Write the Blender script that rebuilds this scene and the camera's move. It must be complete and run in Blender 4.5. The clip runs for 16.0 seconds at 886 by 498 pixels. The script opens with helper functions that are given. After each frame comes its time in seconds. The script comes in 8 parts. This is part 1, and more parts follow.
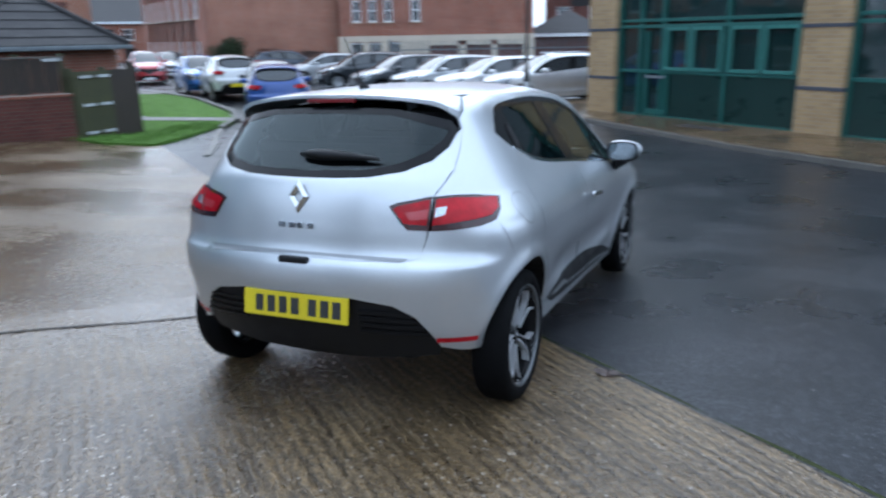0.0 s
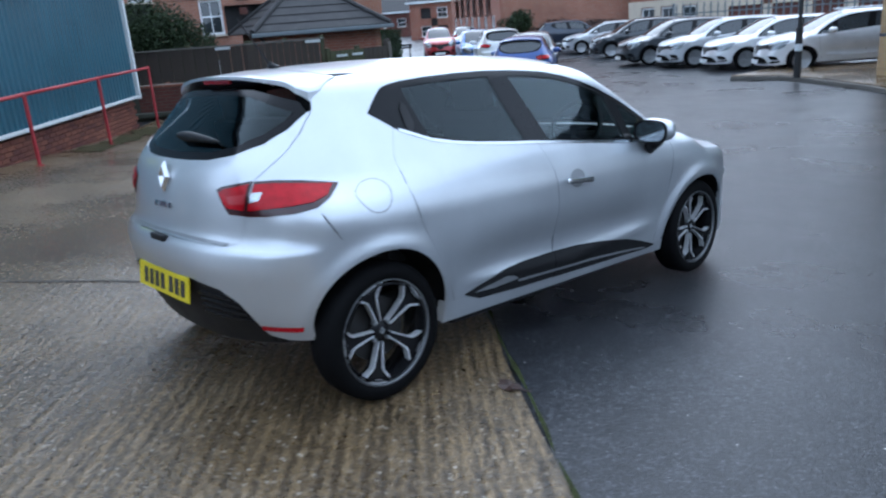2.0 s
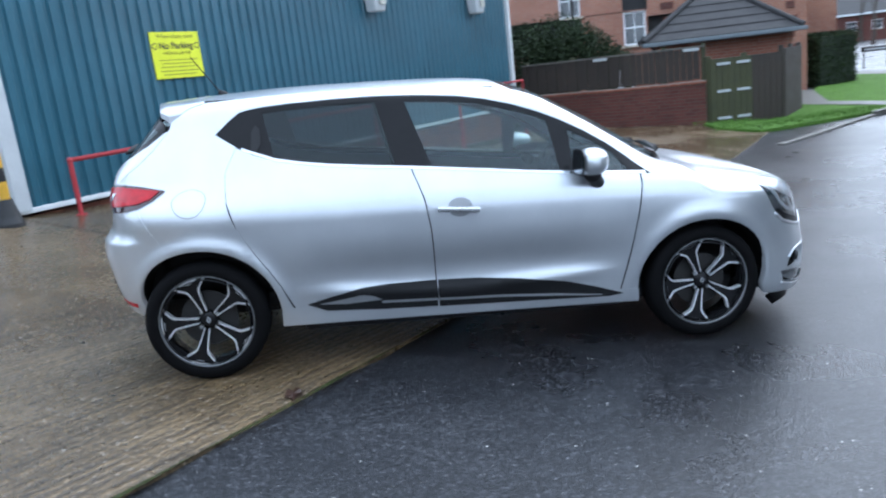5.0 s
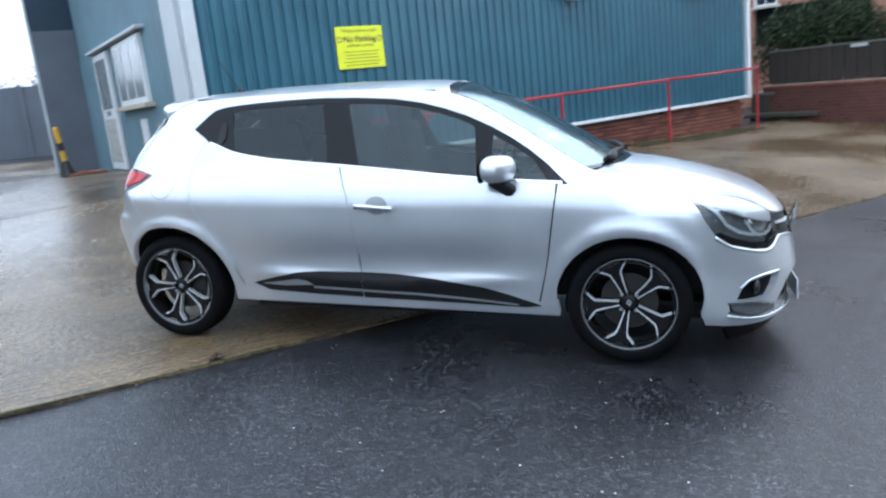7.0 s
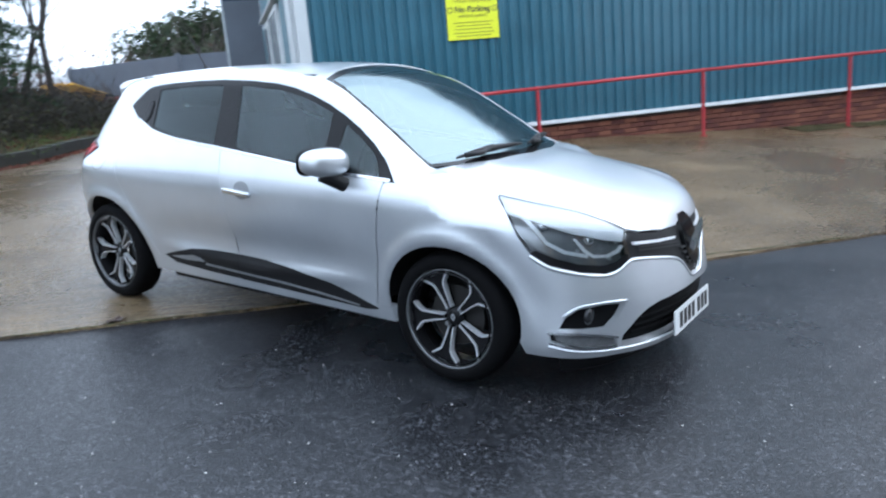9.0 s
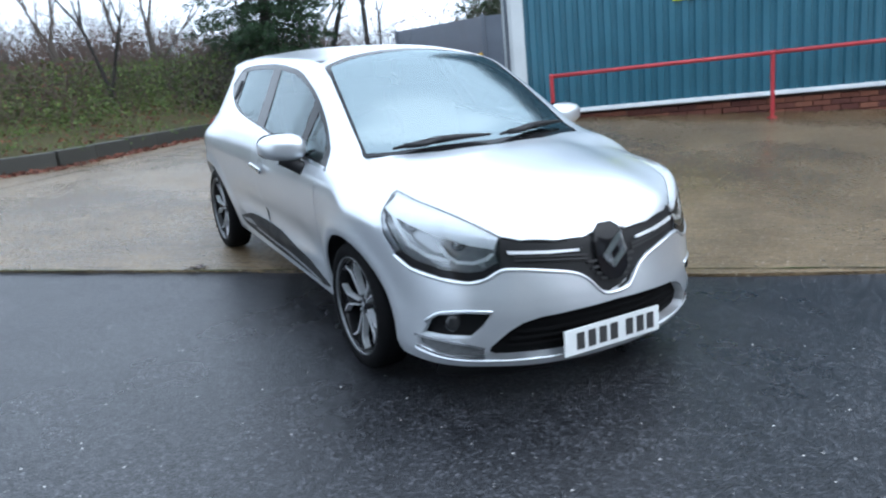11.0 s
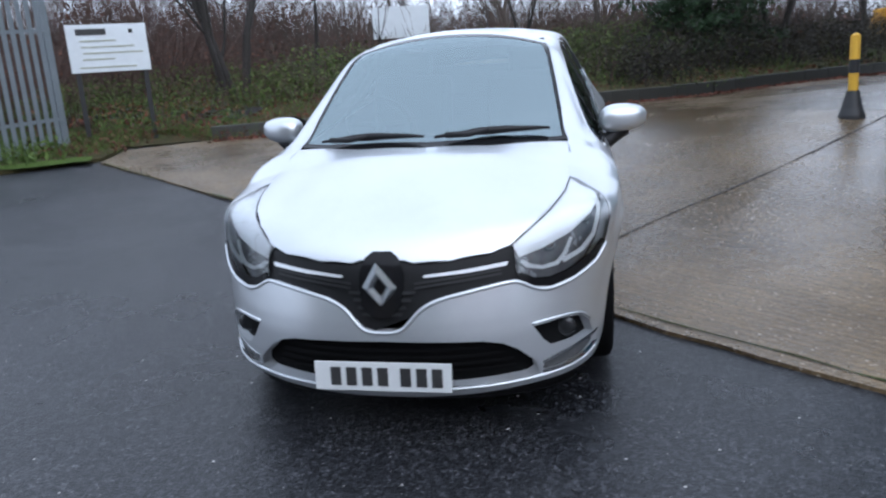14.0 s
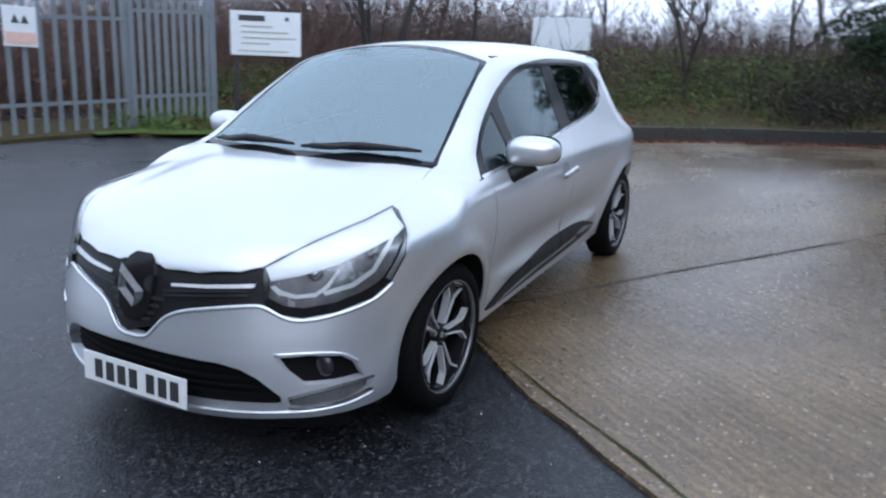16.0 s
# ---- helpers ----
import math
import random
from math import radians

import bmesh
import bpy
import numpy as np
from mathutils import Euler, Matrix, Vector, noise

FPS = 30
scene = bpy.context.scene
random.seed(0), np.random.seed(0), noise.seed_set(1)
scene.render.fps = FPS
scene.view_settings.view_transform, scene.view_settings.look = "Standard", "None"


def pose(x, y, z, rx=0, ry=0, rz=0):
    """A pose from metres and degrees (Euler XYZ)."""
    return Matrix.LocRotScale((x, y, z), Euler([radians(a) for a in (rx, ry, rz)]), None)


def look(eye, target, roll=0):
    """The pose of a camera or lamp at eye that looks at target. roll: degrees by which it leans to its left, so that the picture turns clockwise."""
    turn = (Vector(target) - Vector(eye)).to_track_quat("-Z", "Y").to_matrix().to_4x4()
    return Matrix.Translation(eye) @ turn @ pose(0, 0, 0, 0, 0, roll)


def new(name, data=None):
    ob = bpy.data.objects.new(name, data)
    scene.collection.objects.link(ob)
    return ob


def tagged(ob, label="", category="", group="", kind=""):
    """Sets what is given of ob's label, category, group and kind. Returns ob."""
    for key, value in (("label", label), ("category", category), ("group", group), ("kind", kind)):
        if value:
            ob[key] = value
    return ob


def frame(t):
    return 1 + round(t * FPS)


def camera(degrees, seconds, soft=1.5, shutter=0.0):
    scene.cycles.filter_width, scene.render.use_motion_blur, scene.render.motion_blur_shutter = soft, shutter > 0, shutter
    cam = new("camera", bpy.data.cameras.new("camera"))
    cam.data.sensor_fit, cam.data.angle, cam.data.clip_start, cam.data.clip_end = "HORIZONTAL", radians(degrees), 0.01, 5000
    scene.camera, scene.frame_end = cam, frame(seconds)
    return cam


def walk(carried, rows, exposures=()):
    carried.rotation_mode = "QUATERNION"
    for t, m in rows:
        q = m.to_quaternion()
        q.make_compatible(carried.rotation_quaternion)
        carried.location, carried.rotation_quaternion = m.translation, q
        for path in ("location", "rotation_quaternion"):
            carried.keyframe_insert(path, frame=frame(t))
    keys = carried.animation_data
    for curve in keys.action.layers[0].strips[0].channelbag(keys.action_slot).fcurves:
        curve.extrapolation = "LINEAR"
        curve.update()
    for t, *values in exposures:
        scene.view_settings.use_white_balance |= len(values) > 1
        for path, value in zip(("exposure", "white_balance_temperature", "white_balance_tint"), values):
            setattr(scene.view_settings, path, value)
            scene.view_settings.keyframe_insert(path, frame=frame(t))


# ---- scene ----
# The car stands at the origin, nose to +y, on ground that falls 3.5 degrees that way.
SLOPE = pose(0, 0, 0, -3.53, -1.15, 0)
cam = camera(61.4, 16.0, soft=2.2, shutter=0.5)
PATH = [
    (0, (1.792, -4.424, 1.422), (1.01, -2.633, 0.996), -0.7),
    (0.5, (2.174, -4.206, 1.394), (1.065, -2.597, 0.97), -1.6),
    (1, (2.545, -3.873, 1.404), (1.348, -2.333, 0.962), -4.0),
    (1.5, (2.9, -3.551, 1.398), (1.565, -2.13, 0.953), -1.2),
    (2, (3.209, -3.138, 1.403), (1.777, -1.826, 0.923), -2.5),
    (2.5, (3.475, -2.736, 1.398), (1.938, -1.548, 0.923), -1.9),
    (3, (3.735, -2.279, 1.376), (2.067, -1.267, 0.936), -1.9),
    (3.5, (4.061, -1.837, 1.365), (2.274, -1.03, 0.971), -1.6),
    (4, (4.26, -1.379, 1.34), (2.395, -0.777, 0.942), -2.7),
    (4.5, (4.437, -0.94, 1.319), (2.52, -0.494, 0.963), -4.0),
    (4.7, (4.495, -0.753, 1.334), (2.56, -0.415, 0.955), -3.7),
    (6.8, (4.527, 1.277, 1.361), (2.617, 0.821, 0.981), -1.7),
    (7, (4.473, 1.449, 1.368), (2.599, 0.885, 0.957), -2.4),
    (7.5, (4.22, 1.924, 1.379), (2.403, 1.239, 0.899), -4.0),
    (8, (4.008, 2.346, 1.395), (2.241, 1.541, 0.916), -1.3),
    (8.5, (3.706, 2.714, 1.409), (2.018, 1.751, 0.935), -0.6),
    (9, (3.447, 3.098, 1.419), (1.853, 1.989, 0.939), -1.4),
    (9.2, (3.333, 3.257, 1.432), (1.813, 2.058, 0.93), -1.6),
    (11.3, (1.756, 4.473, 1.528), (0.942, 2.738, 0.957), -3.4),
    (11.5, (1.557, 4.532, 1.502), (0.82, 2.766, 0.92), -3.8),
    (12, (1.082, 4.622, 1.527), (0.478, 2.824, 0.894), -3.6),
    (12.5, (0.618, 4.711, 1.543), (0.27, 2.828, 0.968), -3.5),
    (13, (0.131, 4.678, 1.522), (0.015, 2.754, 0.99), -3.7),
    (13.5, (-0.309, 4.647, 1.511), (-0.179, 2.717, 1.001), -2.9),
    (14, (-0.727, 4.537, 1.497), (-0.347, 2.661, 0.918), -3.7),
    (14.5, (-1.08, 4.379, 1.494), (-0.552, 2.531, 0.939), -4.9),
    (15, (-1.456, 4.223, 1.493), (-0.655, 2.475, 0.94), -2.5),
    (15.5, (-1.803, 3.983, 1.484), (-1.049, 2.218, 0.92), -0.9),
    (16, (-2.089, 3.809, 1.477), (-1.205, 2.101, 0.928), 1.3),
]
walk(cam, [(t, SLOPE @ look(eye, target, roll)) for t, eye, target, roll in PATH], [(0, 0.62, 5380, 8), (2, 0.56, 5260, 8), (3.5, 0.72, 5290, 10), (4.5, 0.9, 5400, 9), (7, 1.08, 5650, 8), (9, 1.08, 5650, 8), (11.5, 1.03, 5700, 7), (12.5, 0.85, 5850, 8), (13.5, 0.46, 5770, 11), (15, 0.46, 5640, 13), (16, 0.48, 5560, 13)])

# ---- light ----
world = bpy.data.worlds.new("overcast_sky")
scene.world = world
world.use_nodes = True
wn = world.node_tree
wn.nodes.clear()
sky = wn.nodes.new("ShaderNodeTexSky")
sky.sky_type, sky.sun_disc = "NISHITA", False
sky.sun_elevation, sky.sun_rotation = radians(45), radians(320)
sky.air_density, sky.dust_density = 1.0, 4.0
pale = wn.nodes.new("ShaderNodeHueSaturation")
pale.inputs["Saturation"].default_value = 0.35
cloud = wn.nodes.new("ShaderNodeMixRGB")
cloud.inputs["Fac"].default_value = 0.72
cloud.inputs["Color2"].default_value = (8.2, 8.9, 9.8, 1)
back = wn.nodes.new("ShaderNodeBackground")
back.inputs["Strength"].default_value = 0.15
wout = wn.nodes.new("ShaderNodeOutputWorld")
wn.links.new(sky.outputs[0], pale.inputs["Color"])
wn.links.new(pale.outputs[0], cloud.inputs["Color1"])
wn.links.new(cloud.outputs[0], back.inputs["Color"])
wn.links.new(back.outputs[0], wout.inputs["Surface"])
sun_data = bpy.data.lights.new("sun", "SUN")
sun_data.energy, sun_data.angle, sun_data.color = 0.6, radians(90), (1.0, 0.96, 0.9)
sun = new("sun", sun_data)
sun.matrix_world = look((-12, 14, 24), (0, 0, 0))


# ---- materials ----
class Mat:
    """A node material with a Principled shader and helpers to feed it."""

    def __init__(self, name, base=(0.5, 0.5, 0.5), rough=0.6, metal=0.0, spec=0.5, coat=0.0):
        self.mat = bpy.data.materials.new(name)
        self.mat.use_nodes = True
        self.nt = self.mat.node_tree
        self.p = self.nt.nodes["Principled BSDF"]
        self.set("Base Color", (*base, 1)).set("Roughness", rough).set("Metallic", metal)
        self.set("Specular IOR Level", spec).set("Coat Weight", coat)
        self.coord = self.nt.nodes.new("ShaderNodeTexCoord")
        self.geo = None

    def set(self, key, value):
        self.p.inputs[key].default_value = value
        return self

    def node(self, kind, **values):
        n = self.nt.nodes.new(kind)
        for k, v in values.items():
            n.inputs[k.replace("_", " ")].default_value = v
        return n

    def link(self, a, b):
        self.nt.links.new(a, b)

    def noise(self, scale, detail=4.0, rough=0.55, stretch=None, turn=0.0, space="Object"):
        n = self.node("ShaderNodeTexNoise", Scale=scale, Detail=detail, Roughness=rough)
        src = self.coord.outputs[space]
        if stretch or turn:
            m = self.node("ShaderNodeMapping")
            m.vector_type = "TEXTURE"
            m.inputs["Scale"].default_value = tuple(1 / v for v in stretch or (1, 1, 1))
            m.inputs["Rotation"].default_value = (0, 0, radians(turn))
            self.link(src, m.inputs["Vector"])
            src = m.outputs[0]
        self.link(src, n.inputs["Vector"])
        return n.outputs["Fac"]

    def ramp(self, fac, stops):
        r = self.node("ShaderNodeValToRGB")
        el = r.color_ramp.elements
        el[0].position, el[0].color = stops[0][0], (*stops[0][1], 1)
        el[1].position, el[1].color = stops[-1][0], (*stops[-1][1], 1)
        for pos, col in stops[1:-1]:
            el.new(pos).color = (*col, 1)
        self.link(fac, r.inputs["Fac"])
        return r.outputs["Color"]

    def spread(self, fac, lo, hi, a=0.3, b=0.7):
        m = self.node("ShaderNodeMapRange")
        for k, v in (("From Min", a), ("From Max", b), ("To Min", lo), ("To Max", hi)):
            m.inputs[k].default_value = v
        self.link(fac, m.inputs["Value"])
        return m.outputs[0]

    def mix(self, a, b, fac, mode="MIX"):
        m = self.node("ShaderNodeMixRGB")
        m.blend_type = mode
        for key, v in (("Fac", fac), ("Color1", a), ("Color2", b)):
            if isinstance(v, (int, float)):
                m.inputs[key].default_value = v
            elif isinstance(v, tuple):
                m.inputs[key].default_value = (*v, 1)
            else:
                self.link(v, m.inputs[key])
        return m.outputs[0]

    def math(self, op, a, b):
        m = self.node("ShaderNodeMath")
        m.operation = op
        for i, v in enumerate((a, b)):
            if isinstance(v, (int, float)):
                m.inputs[i].default_value = v
            else:
                self.link(v, m.inputs[i])
        return m.outputs[0]

    def colour(self, out):
        self.link(out, self.p.inputs["Base Color"])
        return self

    def rough(self, out):
        self.link(out, self.p.inputs["Roughness"])
        return self

    def bump(self, out, strength=0.3, distance=0.01):
        b = self.node("ShaderNodeBump", Strength=strength, Distance=distance)
        old = self.p.inputs["Normal"]
        if old.is_linked:
            self.link(old.links[0].from_socket, b.inputs["Normal"])
        self.link(out, b.inputs["Height"])
        self.link(b.outputs[0], old)
        return self

    def random(self):
        return self.node("ShaderNodeObjectInfo").outputs["Random"]

    def island(self):
        return self.node("ShaderNodeNewGeometry").outputs["Random Per Island"]


def plain(name, base, rough=0.6, metal=0.0, vary=0.18, scale=6.0, spec=0.5, coat=0.0, bump=0.0, fine=60.0):
    """Paint, plastic, metal or cloth: one colour with two scales of wear."""
    m = Mat(name, base, rough, metal, spec, coat)
    big, small = m.noise(scale), m.noise(fine, 3.0)
    dark = tuple(c * (1 - vary) for c in base)
    light = tuple(min(1, c * (1 + vary * 0.6)) for c in base)
    m.colour(m.ramp(m.mix(big, small, 0.35), [(0.3, dark), (0.7, light)]))
    m.rough(m.spread(big, max(0.02, rough * 0.85), min(1, rough * 1.15)))
    if bump:
        m.bump(small, bump, 0.004)
    return m.mat


def brick_mat(name, a, b, mortar, size=(0.225, 0.075), axis="XZ"):
    """Brickwork too far off to be laid brick by brick."""
    m = Mat(name, a, 0.85, 0, 0.3)
    t = m.node("ShaderNodeTexBrick", Scale=1.0, Mortar_Size=0.006, Brick_Width=size[0], Row_Height=size[1], Bias=0.0)
    t.inputs["Color1"].default_value, t.inputs["Color2"].default_value, t.inputs["Mortar"].default_value = (*a, 1), (*b, 1), (*mortar, 1)
    sep = m.node("ShaderNodeSeparateXYZ")
    com = m.node("ShaderNodeCombineXYZ")
    m.link(m.coord.outputs["Object"], sep.inputs[0])
    m.link(sep.outputs[axis[0]], com.inputs["X"])
    m.link(sep.outputs[axis[1]], com.inputs["Y"])
    m.link(com.outputs[0], t.inputs["Vector"])
    stain = m.noise(0.7, 5.0)
    m.colour(m.mix(t.outputs["Color"], m.ramp(stain, [(0.3, (0.62, 0.6, 0.58)), (0.7, (1, 1, 1))]), 0.8, "MULTIPLY"))
    m.bump(t.outputs["Fac"], -0.4, 0.01)
    return m.mat


# wet, ageing asphalt with pale chippings
def asphalt():
    m = Mat("wet_asphalt", (0.05, 0.05, 0.055), 0.35, 0, 0.33)
    grit, patch, pool = m.noise(90, 3.0), m.noise(0.9, 6.0, 0.6), m.noise(0.33, 3.0)
    chips, fines = m.node("ShaderNodeTexVoronoi", Scale=55.0), m.node("ShaderNodeTexVoronoi", Scale=118.0)
    for v in (chips, fines):
        m.link(m.coord.outputs["Object"], v.inputs["Vector"])
    base = m.ramp(m.mix(grit, patch, 0.4), [(0.30, (0.006, 0.0065, 0.0078)), (0.52, (0.018, 0.0192, 0.0225)), (0.74, (0.052, 0.054, 0.059))])
    pick, small = m.node("ShaderNodeSeparateColor"), m.node("ShaderNodeSeparateColor")
    m.link(chips.outputs["Color"], pick.inputs[0])
    m.link(fines.outputs["Color"], small.inputs[0])
    base = m.mix(base, m.ramp(pick.outputs[1], [(0.0, (0.45, 0.45, 0.46)), (0.6, (1, 1, 1)), (1.0, (2.3, 2.25, 2.2))]), 0.8, "MULTIPLY")
    base = m.mix(base, m.ramp(small.outputs[1], [(0.0, (0.35, 0.35, 0.36)), (0.7, (1, 1, 1)), (1.0, (2.6, 2.55, 2.5))]), 0.8, "MULTIPLY")
    lone = m.math("MULTIPLY", m.math("GREATER_THAN", pick.outputs[0], 0.9945), m.math("LESS_THAN", chips.outputs["Distance"], 0.30))
    base = m.mix(base, (0.50, 0.49, 0.47), m.math("MULTIPLY", lone, 0.8))
    speck = m.math("MULTIPLY", m.math("GREATER_THAN", small.outputs[0], 0.990), m.math("LESS_THAN", fines.outputs["Distance"], 0.34))
    m.colour(m.mix(base, (0.30, 0.295, 0.29), m.math("MULTIPLY", speck, 0.7)))
    m.rough(m.spread(m.mix(patch, pool, 0.5), 0.20, 0.42, 0.32, 0.66))
    m.bump(grit, 0.5, 0.007).bump(fines.outputs["Distance"], -0.35, 0.005).bump(patch, 0.15, 0.02)
    return m.mat


def concrete(name, tone=(1, 1, 1), ribs=0.0, turn=0.0, worn=None):
    """Wet yard concrete, tamped into ridges where it is ribbed; worn flat away from a spot if one is given."""
    m = Mat(name, (0.3, 0.27, 0.22), 0.4, 0, 0.60)
    c = lambda r, g, b: (r * tone[0], g * tone[1], b * tone[2])
    grit, blot, pool, pits = m.noise(70, 4.0, 0.7), m.noise(1.1, 6.0, 0.65), m.noise(0.42, 4.0), m.noise(28, 5.0)
    base = m.ramp(m.mix(blot, grit, 0.5), [(0.32, c(0.040, 0.028, 0.014)), (0.5, c(0.108, 0.080, 0.046)), (0.68, c(0.215, 0.170, 0.113))])
    wet = m.ramp(pool, [(0.40, (0.62, 0.60, 0.57)), (0.62, (1, 1, 1))])
    base = m.mix(base, wet, 0.85, "MULTIPLY")
    if ribs:
        wave = m.noise(1.0, 2.5, 0.6, (2.2, 21.0, 1.0), turn)
        crumb = m.noise(1.0, 3.0, 0.7, (24.0, 55.0, 1.0), turn)
        tamp = m.node("ShaderNodeTexWave", Scale=5.6, Distortion=3.0, Detail=3.0, Detail_Scale=2.4, Detail_Roughness=0.7)
        lay = m.node("ShaderNodeMapping")
        lay.vector_type = "TEXTURE"
        lay.inputs["Rotation"].default_value = (0, 0, radians(turn + 90))
        m.link(m.coord.outputs["Object"], lay.inputs["Vector"])
        m.link(lay.outputs[0], tamp.inputs["Vector"])
        ridge = m.spread(tamp.outputs["Fac"], 0.36, 0.64, 0.1, 0.9)
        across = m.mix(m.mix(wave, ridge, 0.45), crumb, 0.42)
        fade = m.spread(m.noise(0.9, 3.0), 0.55, 1.0)
        if worn:
            sep = m.node("ShaderNodeVectorMath")
            sep.operation = "DISTANCE"
            m.link(m.coord.outputs["Object"], sep.inputs[0])
            sep.inputs[1].default_value = worn
            fade = m.math("MULTIPLY", fade, m.spread(sep.outputs["Value"], 1.0, 0.14, 1.4, 3.6))
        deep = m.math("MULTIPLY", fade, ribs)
        # groove shade and ridge light are put into the colour, besides the bump
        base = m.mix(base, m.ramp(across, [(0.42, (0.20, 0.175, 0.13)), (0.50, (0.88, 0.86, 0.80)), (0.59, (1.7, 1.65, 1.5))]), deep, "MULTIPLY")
        m.bump(m.math("MULTIPLY", across, deep), 0.9, 0.03)
    stones = m.node("ShaderNodeTexVoronoi", Scale=48.0)
    m.link(m.coord.outputs["Object"], stones.inputs["Vector"])
    pick = m.node("ShaderNodeSeparateColor")
    m.link(stones.outputs["Color"], pick.inputs[0])
    lone = m.math("MULTIPLY", m.math("GREATER_THAN", pick.outputs[1], 0.86), m.math("LESS_THAN", stones.outputs["Distance"], 0.40))
    base = m.mix(base, m.ramp(pick.outputs[0], [(0.0, (0.10, 0.075, 0.05)), (0.5, (0.30, 0.25, 0.19)), (1.0, (0.52, 0.47, 0.40))]), m.math("MULTIPLY", lone, 0.55))
    hollow = m.math("MULTIPLY", m.math("LESS_THAN", pick.outputs[1], 0.12), m.math("LESS_THAN", stones.outputs["Distance"], 0.42))
    base = m.mix(base, (0.028, 0.021, 0.013), m.math("MULTIPLY", hollow, 0.55))
    m.colour(base)
    m.rough(m.spread(m.mix(pool, pits, 0.35), 0.09, 0.46, 0.38, 0.62))
    m.bump(pits, 0.35, 0.012).bump(grit, 0.25, 0.005)
    return m.mat


def grass_ground(name, a, b, c):
    m = Mat(name, a, 0.9, 0, 0.2)
    m.colour(m.ramp(m.mix(m.noise(2.2, 6.0, 0.7), m.noise(55, 4.0), 0.5), [(0.3, a), (0.5, b), (0.7, c)]))
    m.bump(m.noise(45, 5.0), 0.8, 0.04)
    return m.mat


M_ASPHALT = asphalt()
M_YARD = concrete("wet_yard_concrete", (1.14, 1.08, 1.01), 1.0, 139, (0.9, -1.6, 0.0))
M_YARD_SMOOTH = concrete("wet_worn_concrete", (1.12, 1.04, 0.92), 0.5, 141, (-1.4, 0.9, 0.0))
M_JOINT = plain("joint_filler", (0.035, 0.03, 0.026), 0.8, vary=0.3)
M_KERB = plain("kerb_concrete", (0.115, 0.108, 0.095), 0.55, vary=0.3, scale=3.0, bump=0.3)
M_DARKSTEP = plain("mossy_concrete", (0.06, 0.062, 0.045), 0.8, vary=0.4, scale=5.0, bump=0.4)
M_PAVING = concrete("pavement_concrete", (1.25, 1.12, 0.98))
M_GRASS = grass_ground("lawn_turf", (0.040, 0.085, 0.012), (0.085, 0.175, 0.024), (0.135, 0.24, 0.045))
M_VERGE = grass_ground("leaf_litter_bank", (0.020, 0.021, 0.009), (0.048, 0.044, 0.016), (0.088, 0.046, 0.026))
M_MOSSLINE = grass_ground("sparse_moss", (0.022, 0.02, 0.012), (0.038, 0.046, 0.014), (0.07, 0.10, 0.02))
M_MOSS = grass_ground("moss", (0.035, 0.05, 0.01), (0.06, 0.10, 0.015), (0.10, 0.15, 0.03))
M_BLUE = plain("blue_coated_steel", (0.029, 0.108, 0.152), 0.38, 0.0, 0.22, 1.4, coat=0.15)
M_NAVY = plain("navy_coated_steel", (0.012, 0.032, 0.055), 0.5, vary=0.2)
M_GREYSTEEL = plain("grey_painted_steel", (0.115, 0.13, 0.155), 0.5, vary=0.2, scale=1.5)
M_WHITE = plain("white_trim", (0.66, 0.68, 0.68), 0.5, vary=0.14, scale=2.5)
M_OFFWHITE = plain("pale_grey_panel", (0.50, 0.53, 0.54), 0.5, vary=0.14, scale=2.5)
M_RED = plain("red_rail_paint", (0.36, 0.028, 0.035), 0.45, vary=0.3, scale=9.0)
M_YELLOW = plain("yellow_paint", (0.62, 0.36, 0.03), 0.5, vary=0.2)
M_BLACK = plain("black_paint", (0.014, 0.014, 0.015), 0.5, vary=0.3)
M_SIGNYELLOW = plain("yellow_sign_face", (0.72, 0.76, 0.02), 0.45, vary=0.06)
M_INK = plain("black_print", (0.03, 0.03, 0.03), 0.6, vary=0.2)
M_FADEDINK = plain("faded_print_on_yellow", (0.22, 0.23, 0.02), 0.6, vary=0.2)
M_BRICK = plain("red_brick", (0.23, 0.085, 0.055), 0.85, vary=0.35, scale=14.0, bump=0.4)
M_MORTAR = plain("mortar", (0.13, 0.115, 0.10), 0.9, vary=0.2)
M_CREAM0 = plain("stained_cream_sill", (0.46, 0.42, 0.33), 0.7, vary=0.35, scale=5.0)
# gable steel, paler than the blue of the front
M_PALEBLUE = plain("weathered_pale_blue_steel", (0.135, 0.225, 0.265), 0.5, vary=0.25, scale=1.6)
M_GALV = plain("galvanised_steel", (0.165, 0.19, 0.205), 0.55, 0.3, 0.22, 3.0)
M_TIMBER = plain("weathered_timber", (0.046, 0.036, 0.028), 0.8, vary=0.4, scale=3.0, bump=0.3)
M_TIMBERGREEN = plain("algae_stained_timber", (0.062, 0.064, 0.030), 0.85, vary=0.4, scale=3.0, bump=0.3)
M_GREYTIMBER = plain("grey_weathered_timber", (0.14, 0.13, 0.115), 0.85, vary=0.35, scale=4.0)
M_PALEGLASS = plain("obscured_glass", (0.20, 0.23, 0.24), 0.15, vary=0.25, scale=3.0, spec=0.8)
M_BARK = plain("bark", (0.024, 0.020, 0.017), 0.9, vary=0.4, scale=8.0, bump=0.5)
M_TWIG = plain("bare_twigs", (0.066, 0.053, 0.042), 0.9, vary=0.4, scale=8.0)
M_TWIGRED = plain("russet_twigs", (0.072, 0.044, 0.034), 0.9, vary=0.4, scale=8.0)
M_WHITESIGN = plain("white_sign_face", (0.62, 0.66, 0.68), 0.4, vary=0.08)


